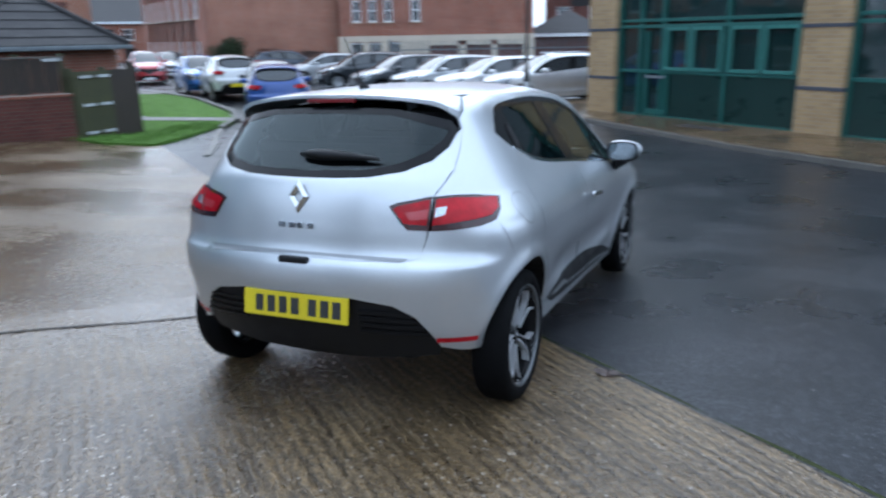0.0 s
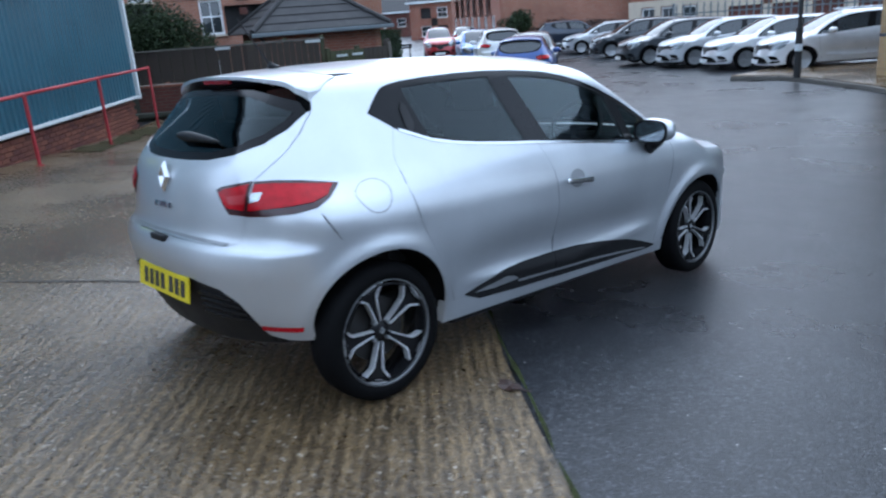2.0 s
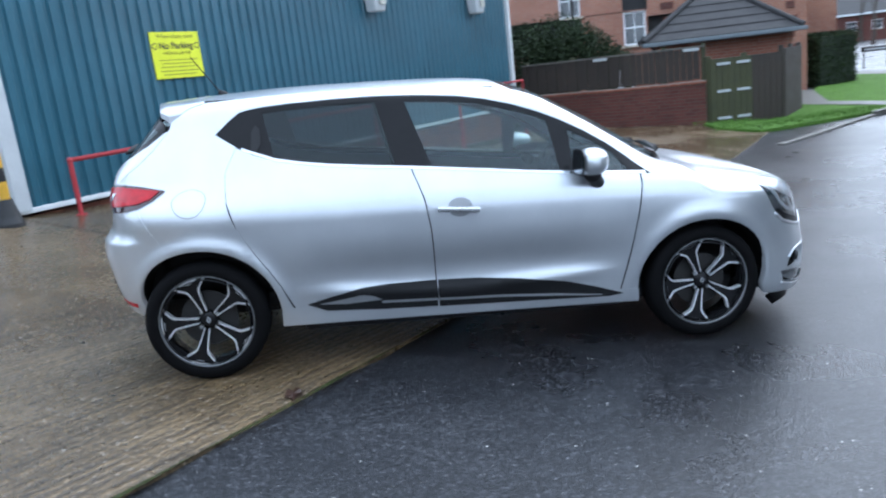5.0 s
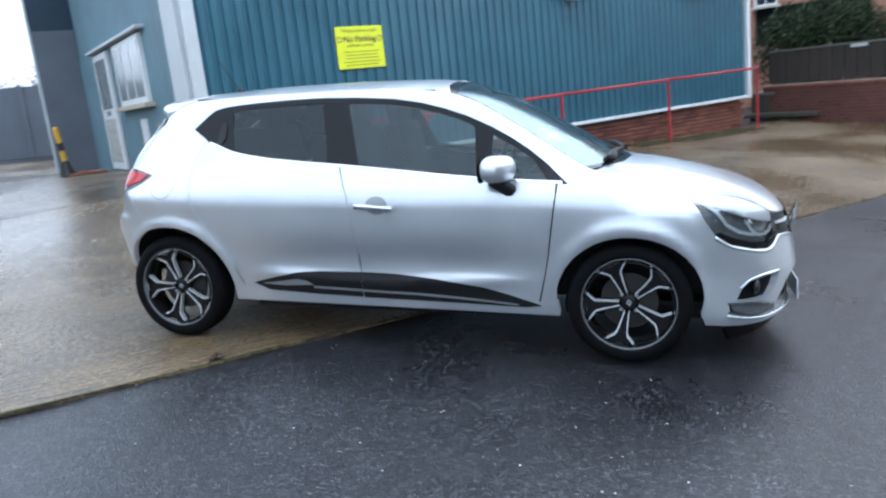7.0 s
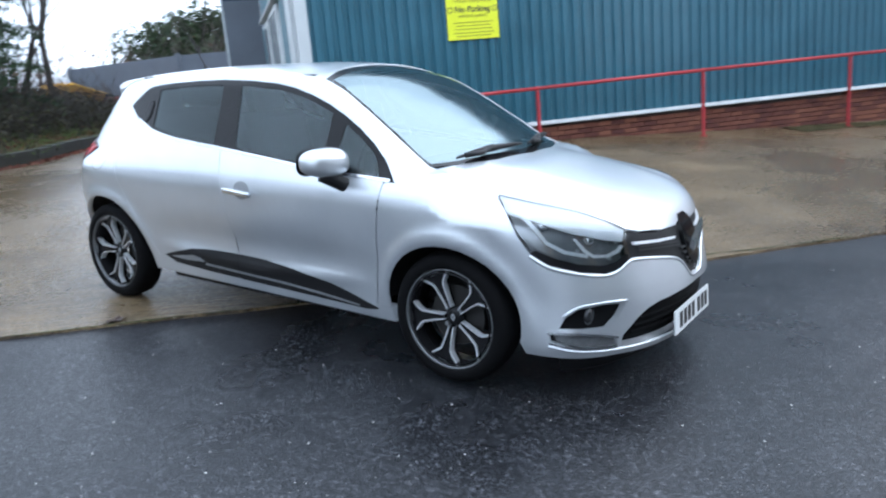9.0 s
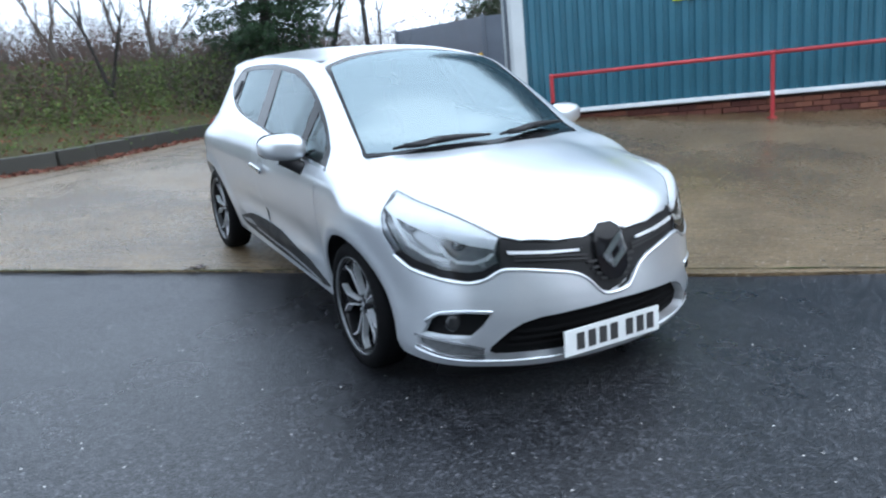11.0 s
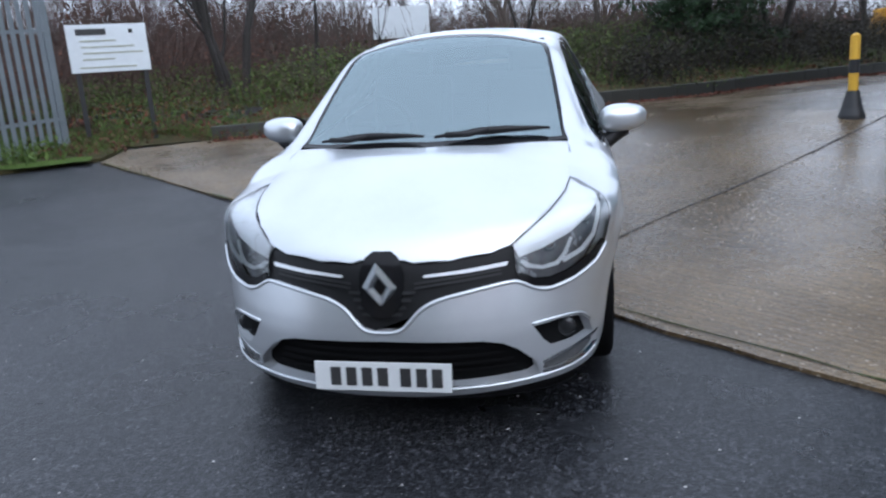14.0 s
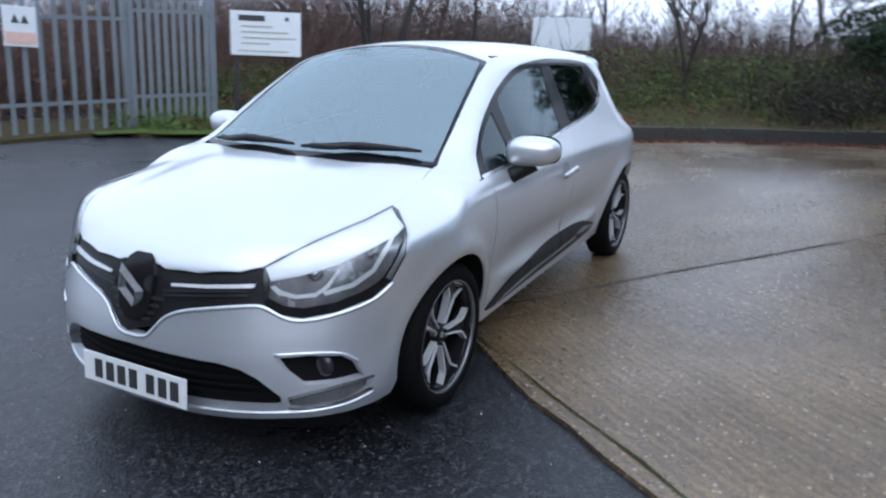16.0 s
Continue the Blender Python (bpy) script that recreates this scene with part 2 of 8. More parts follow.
def leaf_mat(name, a, b):
    m = Mat(name, a, 0.7, 0, 0.25)
    m.colour(m.ramp(m.island(), [(0.0, a), (1.0, b)]))
    return m.mat


M_FIR = leaf_mat("fir_needles", (0.010, 0.024, 0.010), (0.030, 0.058, 0.022))
M_SHRUB = leaf_mat("evergreen_leaves", (0.010, 0.020, 0.008), (0.036, 0.055, 0.020))
M_BRAMBLE = leaf_mat("bramble_leaves", (0.030, 0.052, 0.011), (0.105, 0.140, 0.034))
M_DRY = leaf_mat("dead_leaves", (0.045, 0.021, 0.013), (0.135, 0.058, 0.034))
M_FALLEN = leaf_mat("fallen_red_leaves", (0.050, 0.020, 0.014), (0.19, 0.070, 0.045))
# leaf colour darkened to hold the shade below the fir
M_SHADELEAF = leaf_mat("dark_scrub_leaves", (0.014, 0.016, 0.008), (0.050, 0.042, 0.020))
M_BLADE = leaf_mat("grass_blades", (0.036, 0.068, 0.013), (0.115, 0.165, 0.042))
M_LAWNBLADE = leaf_mat("lawn_blades", (0.050, 0.11, 0.014), (0.14, 0.25, 0.045))

# ---- helpers for building ----
def part(name, bm, material, parent=None, label="", smooth=False):
    """Link a bmesh as one mesh object, under a thing or a part if a parent is given."""
    me = bpy.data.meshes.new(name)
    bm.to_mesh(me)
    bm.free()
    if smooth:
        me.polygons.foreach_set("use_smooth", [True] * len(me.polygons))
    me.materials.append(material)
    ob = new(name, me)
    if parent:
        ob.parent = parent
    if label:
        tagged(ob, label)
    return ob


def thing(name, label, category, m=None, group="", kind=""):
    ob = new(name)
    ob.matrix_basis = m or Matrix()
    return tagged(ob, label, category, group, kind)


def add_box(bm, size, at=(0, 0, 0), m=None, bevel=0.0):
    """A box with its centre at a point, bevelled if asked."""
    r = bmesh.ops.create_cube(bm, size=1.0)
    vs = r["verts"]
    bmesh.ops.scale(bm, vec=size, verts=vs)
    if bevel:
        es = list({e for v in vs for e in v.link_edges})
        out = bmesh.ops.bevel(bm, geom=es, offset=bevel, segments=2, affect="EDGES", profile=0.6)
        vs = list({v for f in out["faces"] for v in f.verts} | {v for v in vs if v.is_valid})
    bmesh.ops.translate(bm, vec=at, verts=vs)
    if m:
        bmesh.ops.transform(bm, matrix=m, verts=vs)
    return vs


def box(size, at=(0, 0, 0), m=None, bevel=0.0):
    bm = bmesh.new()
    add_box(bm, size, at, m, bevel)
    return bm


def add_tube(bm, a, b, r0, r1=None, n=8, caps=True):
    """A tapered rod from a to b."""
    a, b = Vector(a), Vector(b)
    r1 = r0 if r1 is None else r1
    q = (b - a).to_track_quat("Z", "Y").to_matrix()
    rings = []
    for p, r in ((a, r0), (b, r1)):
        rings.append([bm.verts.new(p + q @ Vector((r * math.cos(2 * math.pi * i / n), r * math.sin(2 * math.pi * i / n), 0))) for i in range(n)])
    for i in range(n):
        bm.faces.new((rings[0][i], rings[0][(i + 1) % n], rings[1][(i + 1) % n], rings[1][i]))
    if caps:
        bm.faces.new(rings[0][::-1])
        bm.faces.new(rings[1])


def tube(a, b, r0, r1=None, n=10):
    bm = bmesh.new()
    add_tube(bm, a, b, r0, r1, n)
    return bm


def prism(points, depth, m=None):
    """A flat outline in x and z, pushed back in y by depth."""
    bm = bmesh.new()
    front = [bm.verts.new((x, 0, z)) for x, z in points]
    rear = [bm.verts.new((x, depth, z)) for x, z in points]
    bm.faces.new(front)
    bm.faces.new(rear[::-1])
    n = len(points)
    for i in range(n):
        bm.faces.new((front[i], rear[i], rear[(i + 1) % n], front[(i + 1) % n]))
    bmesh.ops.recalc_face_normals(bm, faces=bm.faces)
    if m:
        bmesh.ops.transform(bm, matrix=m, verts=bm.verts)
    return bm


def fill(outline, step, holes=(), jitter=0.0):
    """Triangles over a flat outline, with points at about that step: points and triangles."""
    from mathutils.geometry import delaunay_2d_cdt

    def dense(loop):
        out = []
        for (ax, ay), (bx, by) in zip(loop, loop[1:] + loop[:1]):
            k = max(1, int(math.ceil(math.hypot(bx - ax, by - ay) / step)))
            out += [(ax + (bx - ax) * i / k, ay + (by - ay) * i / k) for i in range(k)]
        return out

    loops = [dense([tuple(p) for p in loop]) for loop in (outline, *holes)]

    def inside(px, py, loop):
        l = np.array(loop)
        x0, y0 = l[:, 0], l[:, 1]
        x1, y1 = np.roll(x0, -1), np.roll(y0, -1)
        hit = np.zeros(px.shape, int)
        for a, b, c, d in zip(x0, y0, x1, y1):
            with np.errstate(divide="ignore", invalid="ignore"):
                hit += ((b > py) != (d > py)) & (px < (c - a) * (py - b) / (d - b + 1e-30) + a)
        return hit % 2 == 1

    o = np.array(loops[0])
    lo, hi = o.min(0), o.max(0)
    gx, gy = np.meshgrid(np.arange(lo[0], hi[0], step), np.arange(lo[1], hi[1], step * 0.87))
    gx = gx + (np.arange(gx.shape[0]) % 2)[:, None] * step / 2
    gx, gy = gx.ravel(), gy.ravel()
    keep = inside(gx, gy, loops[0])
    for h in loops[1:]:
        keep &= ~inside(gx, gy, h)
    edge = np.concatenate([np.array(l) for l in loops])
    near = np.zeros(gx.shape, bool)
    for ex, ey in edge:
        near |= (gx - ex) ** 2 + (gy - ey) ** 2 < (0.5 * step) ** 2
    keep &= ~near
    verts, edges = [], []
    for l in loops:
        k = len(verts)
        verts += [Vector(p) for p in l]
        edges += [(k + i, k + (i + 1) % len(l)) for i in range(len(l))]
    verts += [Vector((x, y)) for x, y in zip(gx[keep], gy[keep])]
    vs, _, fs, *_ = delaunay_2d_cdt(verts, edges, [], 0, 1e-6)
    pts = np.array([(v.x, v.y) for v in vs])
    tri = np.array([f for f in fs if len(f) == 3])
    mid = pts[tri].mean(1)
    ok = inside(mid[:, 0], mid[:, 1], loops[0])
    for h in loops[1:]:
        ok &= ~inside(mid[:, 0], mid[:, 1], h)
    return pts, tri[ok], len(edge)


def mesh_of(name, verts, faces, material, parent=None, smooth=False, label=""):
    me = bpy.data.meshes.new(name)
    me.from_pydata([tuple(v) for v in verts], [], [tuple(f) for f in faces])
    me.update()
    if smooth:
        me.polygons.foreach_set("use_smooth", [True] * len(me.polygons))
    me.materials.append(material)
    ob = new(name, me)
    if parent:
        ob.parent = parent
    if label:
        tagged(ob, label)
    return ob


# ---- the ground ----
def blend(a, b, v):
    v = np.clip((v - a) / (b - a), 0, 1)
    return v * v * (3 - 2 * v)


WALL_A = Vector((-4.04, -4.255, 0))
SEAM_DIR = Vector((-0.789, 0.614, 0))


def ground(x, y):
    """Height of the ground: falling ahead of the car, level farther on, rising a little to the steel building."""
    p = 0.02 * np.clip(x, -12, 12) - 0.0617 * np.clip(y, -16, 30)
    m = np.log(np.exp(12 * p) + np.exp(12 * -0.40)) / 12
    d, e = -(x * 0.638 + y * 0.770), y * 0.638 - x * 0.770
    back_yard = 0.30 * blend(1.8, 5.8, d) * blend(-4.5, 0.5, e)
    apron = np.interp(d, [0.7, 1.5, 2.5, 3.4, 4.2, 5.0, 5.8], [0, 0.065, 0.130, 0.165, 0.195, 0.235, 0.275])
    return m + (back_yard + (apron - back_yard) * blend(-0.6, 0.9, e)) * blend(15, 8, d)


def gp(x, y, lift=0.0):
    return Vector((x, y, float(ground(np.float64(x), np.float64(y))) + lift))


ticks = np.concatenate([-np.geomspace(900, 26, 14), np.arange(-25, 25.01, 0.5), np.geomspace(26, 900, 14)])
gx, gy = np.meshgrid(ticks, ticks)
gzv = ground(gx, gy) - 0.02
n = len(ticks)
ground_ob = mesh_of("ground", np.stack([gx.ravel(), gy.ravel(), gzv.ravel()], 1),
                    [(i * n + j, i * n + j + 1, (i + 1) * n + j + 1, (i + 1) * n + j) for i in range(n - 1) for j in range(n - 1)], M_ASPHALT, smooth=True)
tagged(ground_ob, "wet dark grey asphalt with pale chippings", "road", kind="structure")


def patch(name, outline, material, lift, step=0.5, depth=0.0, parent=None, label=""):
    """A sheet that lies on the ground, with a skirt down its edge."""
    pts, tri, ne = fill(outline, step)
    z = ground(pts[:, 0], pts[:, 1]) + lift
    v = np.column_stack([pts, z])
    f = [tuple(t) for t in tri]
    # skirt
    count = {}
    for a, b, c in tri:
        for e in ((a, b), (b, c), (c, a)):
            count[e] = 1
    rim = [e for e in count if (e[1], e[0]) not in count]
    low = {}
    v = list(map(tuple, v))
    for a, b in rim:
        for q in (a, b):
            if q not in low:
                low[q] = len(v)
                v.append((v[q][0], v[q][1], v[q][2] - 0.04 - lift - depth))
        f.append((b, a, low[a], low[b]))
    ob = mesh_of(name, v, f, material, parent, label=label)
    return ob


def seam(s, off=0.0):
    """A point on the edge between asphalt and concrete, s metres from the car, off metres into the concrete."""
    off += float(np.interp(s, [0, 0.8, 1.4, 2.4, 3.4, 4.5], [0, -0.05, -0.10, -0.09, 0.01, 0.07]))
    p = SEAM_DIR * s + Vector((-SEAM_DIR.y, -(-SEAM_DIR.x), 0)) * off + Vector((0.02, 0.06, 0))
    return p.x, p.y


yard = tagged(new("concrete_yard"), "wet ribbed concrete yard in large slabs", "yard", kind="structure")
J = [(-0.36, 0.33), (-0.92, -0.46), (-1.40, -1.06), (-1.90, -1.62), (-2.27, -2.05), (-2.70, -2.60), (-3.70, -3.88), (-4.15, -4.56)]
ragged = random.Random(4)


def seam_run(s0, s1, k=0.25):
    steps = max(2, int(abs(s1 - s0) / k))
    return [seam(s0 + (s1 - s0) * i / steps, ragged.uniform(-0.012, 0.02)) for i in range(steps + 1)]


jx = Vector((J[-1][0] - J[0][0], J[-1][1] - J[0][1], 0)).normalized()
side = Vector((-jx.y, jx.x, 0)) * 0.008
BANK = [(4.9, -6.05), (4.2, -6.45), (3.1, -6.65), (1.7, -6.95), (0.7, -7.7), (-0.2, -8.4), (-1.6, -9.0), (-2.9, -9.5), (-3.7, -10.1), (-5.2, -11.1), (-7.2, -12.4), (-8.9, -15.6)]
slab_back = seam_run(-7.1, 0.46) + [(x - side.x, y - side.y) for x, y in J[1:]] + [(-9.2, -10.0), (-12.6, -14.1)] + BANK[::-1] + [(5.9, -5.3)]
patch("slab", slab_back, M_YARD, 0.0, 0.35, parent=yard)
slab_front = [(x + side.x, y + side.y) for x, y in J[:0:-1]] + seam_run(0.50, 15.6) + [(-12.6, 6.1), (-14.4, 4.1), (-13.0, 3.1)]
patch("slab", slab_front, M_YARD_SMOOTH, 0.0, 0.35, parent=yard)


def strip(name, pts, width, material, lift, parent=None, wobble=0.0, label=""):
    """A narrow band along a line on the ground."""
    rnd = random.Random(len(pts) * 7 + int(width * 1000))
    dense = []
    for a, b in zip(pts, pts[1:]):
        k = max(1, int(math.dist(a, b) / 0.2))
        dense += [Vector((a[0] + (b[0] - a[0]) * i / k, a[1] + (b[1] - a[1]) * i / k, 0)) for i in range(k)]
    dense.append(Vector((*pts[-1], 0)))
    v, f = [], []
    for i, p in enumerate(dense):
        d = (dense[min(i + 1, len(dense) - 1)] - dense[max(i - 1, 0)]).normalized()
        nrm = Vector((-d.y, d.x, 0))
        for s in (-1, 1):
            q = p + nrm * s * (width / 2 + rnd.uniform(-wobble, wobble))
            v.append(gp(q.x, q.y, lift))
        if i:
            f.append((2 * i - 2, 2 * i, 2 * i + 1, 2 * i - 1))
    return mesh_of(name, v, f, material, parent, label=label)


strip("joint", [(-3.95, -4.38), (-2.2, -5.85), (-0.6, -7.2)], 0.022, M_JOINT, 0.004, yard, 0.008)
strip("joint", J, 0.022, M_JOINT, 0.004, yard, 0.008)
strip("joint", [(4.6, -3.9), (-2.2, -9.0)], 0.03, M_JOINT, 0.004, yard, 0.006)
moss = tagged(strip("moss_line", [seam(-7, -0.004), seam(0.2, -0.004), seam(4, -0.004)], 0.014, M_MOSSLINE, 0.005, None, 0.013), "green moss along the edge of the concrete", "moss", kind="stuff")

# ---- the steel building ----
building = thing("industrial_building", "blue corrugated steel industrial building on a brick plinth", "building")
LEN, DEEP, SHEET, TOP = 11.63, 7.8, 0.515, 5.6
WM = Matrix((( -0.770, -0.638, 0, WALL_A.x), (0.638, -0.770, 0, WALL_A.y), (0, 0, 1, 0), (0, 0, 0, 1)))  # x along the front, y into the building
TILT = Matrix(((1, 0, 0, 0), (0, 1, 0, 0), (0.0039, 0, 1, 0), (0, 0, 0, 1)))  # the sheets' foot climbs a little along the front


def corrugated(length, z0, z1, pitch=0.165, deep=0.032):
    bm = bmesh.new()
    xs = []
    k = int(length / pitch)
    for i in range(k):
        x = i * pitch
        xs += [(x, 0), (x + pitch * 0.30, 0), (x + pitch * 0.42, -deep), (x + pitch * 0.88, -deep)]
    xs.append((length, 0))
    lo = [bm.verts.new((x, y, z0)) for x, y in xs]
    hi = [bm.verts.new((x, y, z1)) for x, y in xs]
    for i in range(len(xs) - 1):
        bm.faces.new((lo[i], lo[i + 1], hi[i + 1], hi[i]))
    return bm


def set_in(bm, m):
    bmesh.ops.transform(bm, matrix=m, verts=bm.verts)
    return bm


part("cladding", set_in(corrugated(LEN - 0.2, SHEET, TOP), WM @ TILT @ pose(0.16, 0, 0)), M_BLUE, building, "blue corrugated steel cladding")
part("core", box((LEN - 0.1, DEEP - 0.2, TOP - 0.5), (LEN / 2, DEEP / 2 + 0.08, (TOP - 0.5) / 2 + 0.4), WM), M_NAVY, building)
part("roof", box((LEN + 0.3, DEEP + 0.3, 0.12), (LEN / 2, DEEP / 2, TOP + 0.06), WM), M_GREYSTEEL, building)
part("flashing", box((LEN + 0.06, 0.16, 0.055), (LEN / 2, 0.02, SHEET), WM @ TILT, 0.008), M_WHITE, building, "white flashing under the cladding")
part("corner_trim", box((0.17, 0.1, TOP - SHEET), (0.075, -0.03, (TOP + SHEET) / 2), WM, 0.01), M_OFFWHITE, building)
part("corner_trim", box((0.1, 0.1, TOP - SHEET), (LEN + 0.02, -0.03, (TOP + SHEET) / 2), WM, 0.01), M_WHITE, building)
part("plinth_core", box((LEN - 0.04, 0.3, 1.3), (LEN / 2, 0.29, SHEET - 0.68), WM), M_MORTAR, building)

# the gable: pale corner panel, cladding, door, window under a canopy, an open leaf at its end
GM = WM @ pose(0, 0, 0, 0, 0, 90)  # x into the building's depth, y towards the building's length


def gable(size, at, bevel=0.0):
    return box(size, at, GM, bevel)


part("corner_panel", gable((0.66, 0.06, TOP - 0.5), (0.36, 0.03, (TOP + 0.5) / 2), 0.01), M_OFFWHITE, building, "pale grey corner panel")
part("gable_cladding", set_in(corrugated(DEEP - 0.7, 2.75, TOP), GM @ pose(0.68, 0.0, 0)), M_PALEBLUE, building)
part("gable_wall", set_in(corrugated(DEEP - 0.7, 0.35, 2.75), GM @ pose(0.68, 0.034, 0)), M_PALEBLUE, building, "pale blue corrugated gable wall")
part("canopy", gable((4.3, 0.16, 0.05), (3.95, 0.08, 2.74), 0.01), M_OFFWHITE, building)
gdoor = part("door", gable((1.25, 0.06, 2.1), (5.2, 0.06, 1.62), 0.01), M_WHITE, building, "white door with a glazed upper half and peeling paint below")
part("pane", gable((0.92, 0.02, 0.88), (5.2, 0.09, 2.12)), M_PALEGLASS, gdoor)
part("lower_panel", gable((0.92, 0.02, 0.8), (5.2, 0.09, 1.10), 0.004), plain("peeling_paint", (0.42, 0.42, 0.38), 0.7, vary=0.6, scale=9.0), gdoor)
part("letter_plate", gable((0.26, 0.02, 0.09), (5.2, 0.095, 1.60), 0.003), M_GREYSTEEL, gdoor)
gwin = part("window", gable((1.95, 0.07, 1.00), (3.0, 0.06, 2.17), 0.01), M_WHITE, building, "white framed three-light gable window")
for i in range(3):
    part("pane", gable((0.50, 0.02, 0.84), (2.40 + i * 0.60, 0.09, 2.18)), M_PALEGLASS, gwin)
part("sill", gable((2.2, 0.16, 0.07), (3.0, 0.10, 1.63), 0.008), M_CREAM0, gwin)
part("notice", gable((0.42, 0.02, 0.50), (2.75, 0.05, 1.18)), M_WHITE, building, "pale notice board")
part("notice", gable((0.24, 0.02, 0.2), (1.75, 0.05, 1.22)), M_YELLOW, building, "small yellow notice")
leaf = thing("open_steel_door", "open steel door leaf, navy above and grey below", "door")
LM = WM @ pose(-0.42, DEEP - 0.1, 0)
part("lower_leaf", box((0.82, 0.07, 2.9), (0, 0, 1.95), LM, 0.006), M_GREYSTEEL, leaf)
part("upper_leaf", box((0.82, 0.07, 1.7), (0, 0, 4.25), LM, 0.006), M_NAVY, leaf)
part("edge", box((0.05, 0.09, 4.6), (-0.43, 0, 2.8), LM, 0.004), M_OFFWHITE, leaf)

# wall floodlights
for s, z in ((6.63, 2.92), (10.03, 2.90)):
    lamp = thing("wall_floodlight", "pale weathered bulkhead floodlight under the eaves", "lamp", WM @ pose(s, -0.06, z), group="floodlights")
    bm = bmesh.new()
    r = bmesh.ops.create_cube(bm, size=1)
    for v in r["verts"]:
        k = 1.0 if v.co.z > 0 else 0.72
        v.co = Vector((v.co.x * 0.42 * k, -0.13 + v.co.y * (0.26 if v.co.z > 0 else 0.20), v.co.z * 0.56))
    bmesh.ops.bevel(bm, geom=bm.edges, offset=0.02, segments=2, affect="EDGES")
    part("housing", bm, M_OFFWHITE, lamp)
    part("lens", box((0.16, 0.02, 0.3), (0.04, -0.27, -0.02), None, 0.004), plain("lens_glass", (0.55, 0.55, 0.48), 0.2), lamp)
    part("hood", box((0.46, 0.3, 0.03), (0, -0.15, 0.29), None, 0.006), M_GREYSTEEL, lamp)


# ---- the yellow parking notice ----
def text(words, size, material, parent, m, name="lettering", bold=0.0):
    cu = bpy.data.curves.new(name, "FONT")
    cu.body, cu.size, cu.align_x, cu.align_y, cu.extrude, cu.offset = words, size, "CENTER", "CENTER", 0.0015, bold
    tmp = new(name, cu)
    me = bpy.data.meshes.new_from_object(tmp.evaluated_get(bpy.context.evaluated_depsgraph_get()))
    bpy.data.objects.remove(tmp)
    me.materials.clear()
    me.materials.append(material)
    ob = new(name, me)
    ob.parent, ob.matrix_basis = parent, m
    return ob


sign = thing("parking_sign", "bright yellow no parking sign on blue cladding", "sign", WM @ pose(2.47, -0.045, 2.1))
part("board", box((0.76, 0.012, 0.585), (0, 0, 0), None, 0.003), M_SIGNYELLOW, sign)
UP = pose(0, -0.0075, 0, 90, 0, 0)
text("Wheel clamp zone", 0.075, M_FADEDINK, sign, UP @ pose(0, 0.235, 0))
text("No Parking", 0.115, M_INK, sign, UP @ pose(0, 0.115, 0), bold=0.002)
text("without permit", 0.07, M_FADEDINK, sign, UP @ pose(0, 0.03, 0))
for z, w in ((-0.06, 0.58), (-0.105, 0.5), (-0.15, 0.56), (-0.2, 0.6), (-0.245, 0.52)):
    part("print_line", box((w, 0.003, 0.010), (0, -0.0075, z)), M_FADEDINK, sign)
for x in (-0.33, 0.33):
    bm = bmesh.new()
    bmesh.ops.create_circle(bm, segments=20, radius=0.042)
    ring = bmesh.ops.extrude_edge_only(bm, edges=bm.edges)
    bmesh.ops.scale(bm, vec=(0.72, 0.72, 1), verts=[v for v in ring["geom"] if isinstance(v, bmesh.types.BMVert)])
    part("roundel", set_in(bm, UP @ pose(x, 0.115, 0.001)), M_INK, sign)

# ---- the red handrail ----
rail = thing("handrail", "red painted tubular handrail beside the building", "handrail")
RS = [0.50, 3.23, 5.93, 8.63, 11.38]
RZ = [1.01, 1.05, 1.09, 1.12, 1.14]
tops = [WM @ Vector((s, -0.42, z)) for s, z in zip(RS, RZ)]
for a, b in zip(tops, tops[1:]):
    part("top_rail", tube(a, b, 0.027), M_RED, rail, smooth=True)
for p in tops:
    g = gp(p.x, p.y)
    bm = bmesh.new()
    add_tube(bm, (p.x, p.y, g.z - 0.02), p, 0.027, n=10)
    add_tube(bm, (p.x, p.y, g.z - 0.01), (p.x, p.y, g.z + 0.012), 0.06, n=10)
    post = part("post", bm, M_RED, rail)
    bm = bmesh.new()
    bmesh.ops.create_uvsphere(bm, u_segments=10, v_segments=6, radius=0.034)
    bmesh.ops.translate(bm, vec=p, verts=bm.verts)
    part("elbow", bm, M_RED, post, smooth=True)


# ---- bollards ----
def bollard(x, y, h=0.86, lean=0.0):
    b = thing("bollard", "yellow and black banded steel bollard with a flared foot", "bollard", Matrix.Translation(gp(x, y)) @ pose(0, 0, 0, lean, lean * 0.6, 0), group="bollards")
    edges = [0.27, 0.46, 0.60, h]
    bm = bmesh.new()
    for (z0, r0), (z1, r1) in zip(((-0.03, 0.135), (0.03, 0.13), (0.10, 0.105)), ((0.03, 0.13), (0.10, 0.105), (0.28, 0.062))):
        add_tube(bm, (0, 0, z0), (0, 0, z1), r0, r1, 14, caps=False)
    part("foot", bm, M_BLACK, b, smooth=True)
    for i, c in enumerate((M_YELLOW, M_BLACK, M_YELLOW)):
        part("band", tube((0, 0, edges[i]), (0, 0, edges[i + 1]), 0.049 + (0.002 if i == 1 else 0), n=14), c, b, smooth=False)
    bm = bmesh.new()
    bmesh.ops.create_uvsphere(bm, u_segments=12, v_segments=6, radius=0.048)
    bmesh.ops.translate(bm, vec=(0, 0, h - 0.02), verts=bm.verts)
    part("cap", bm, M_YELLOW, b)
    return b


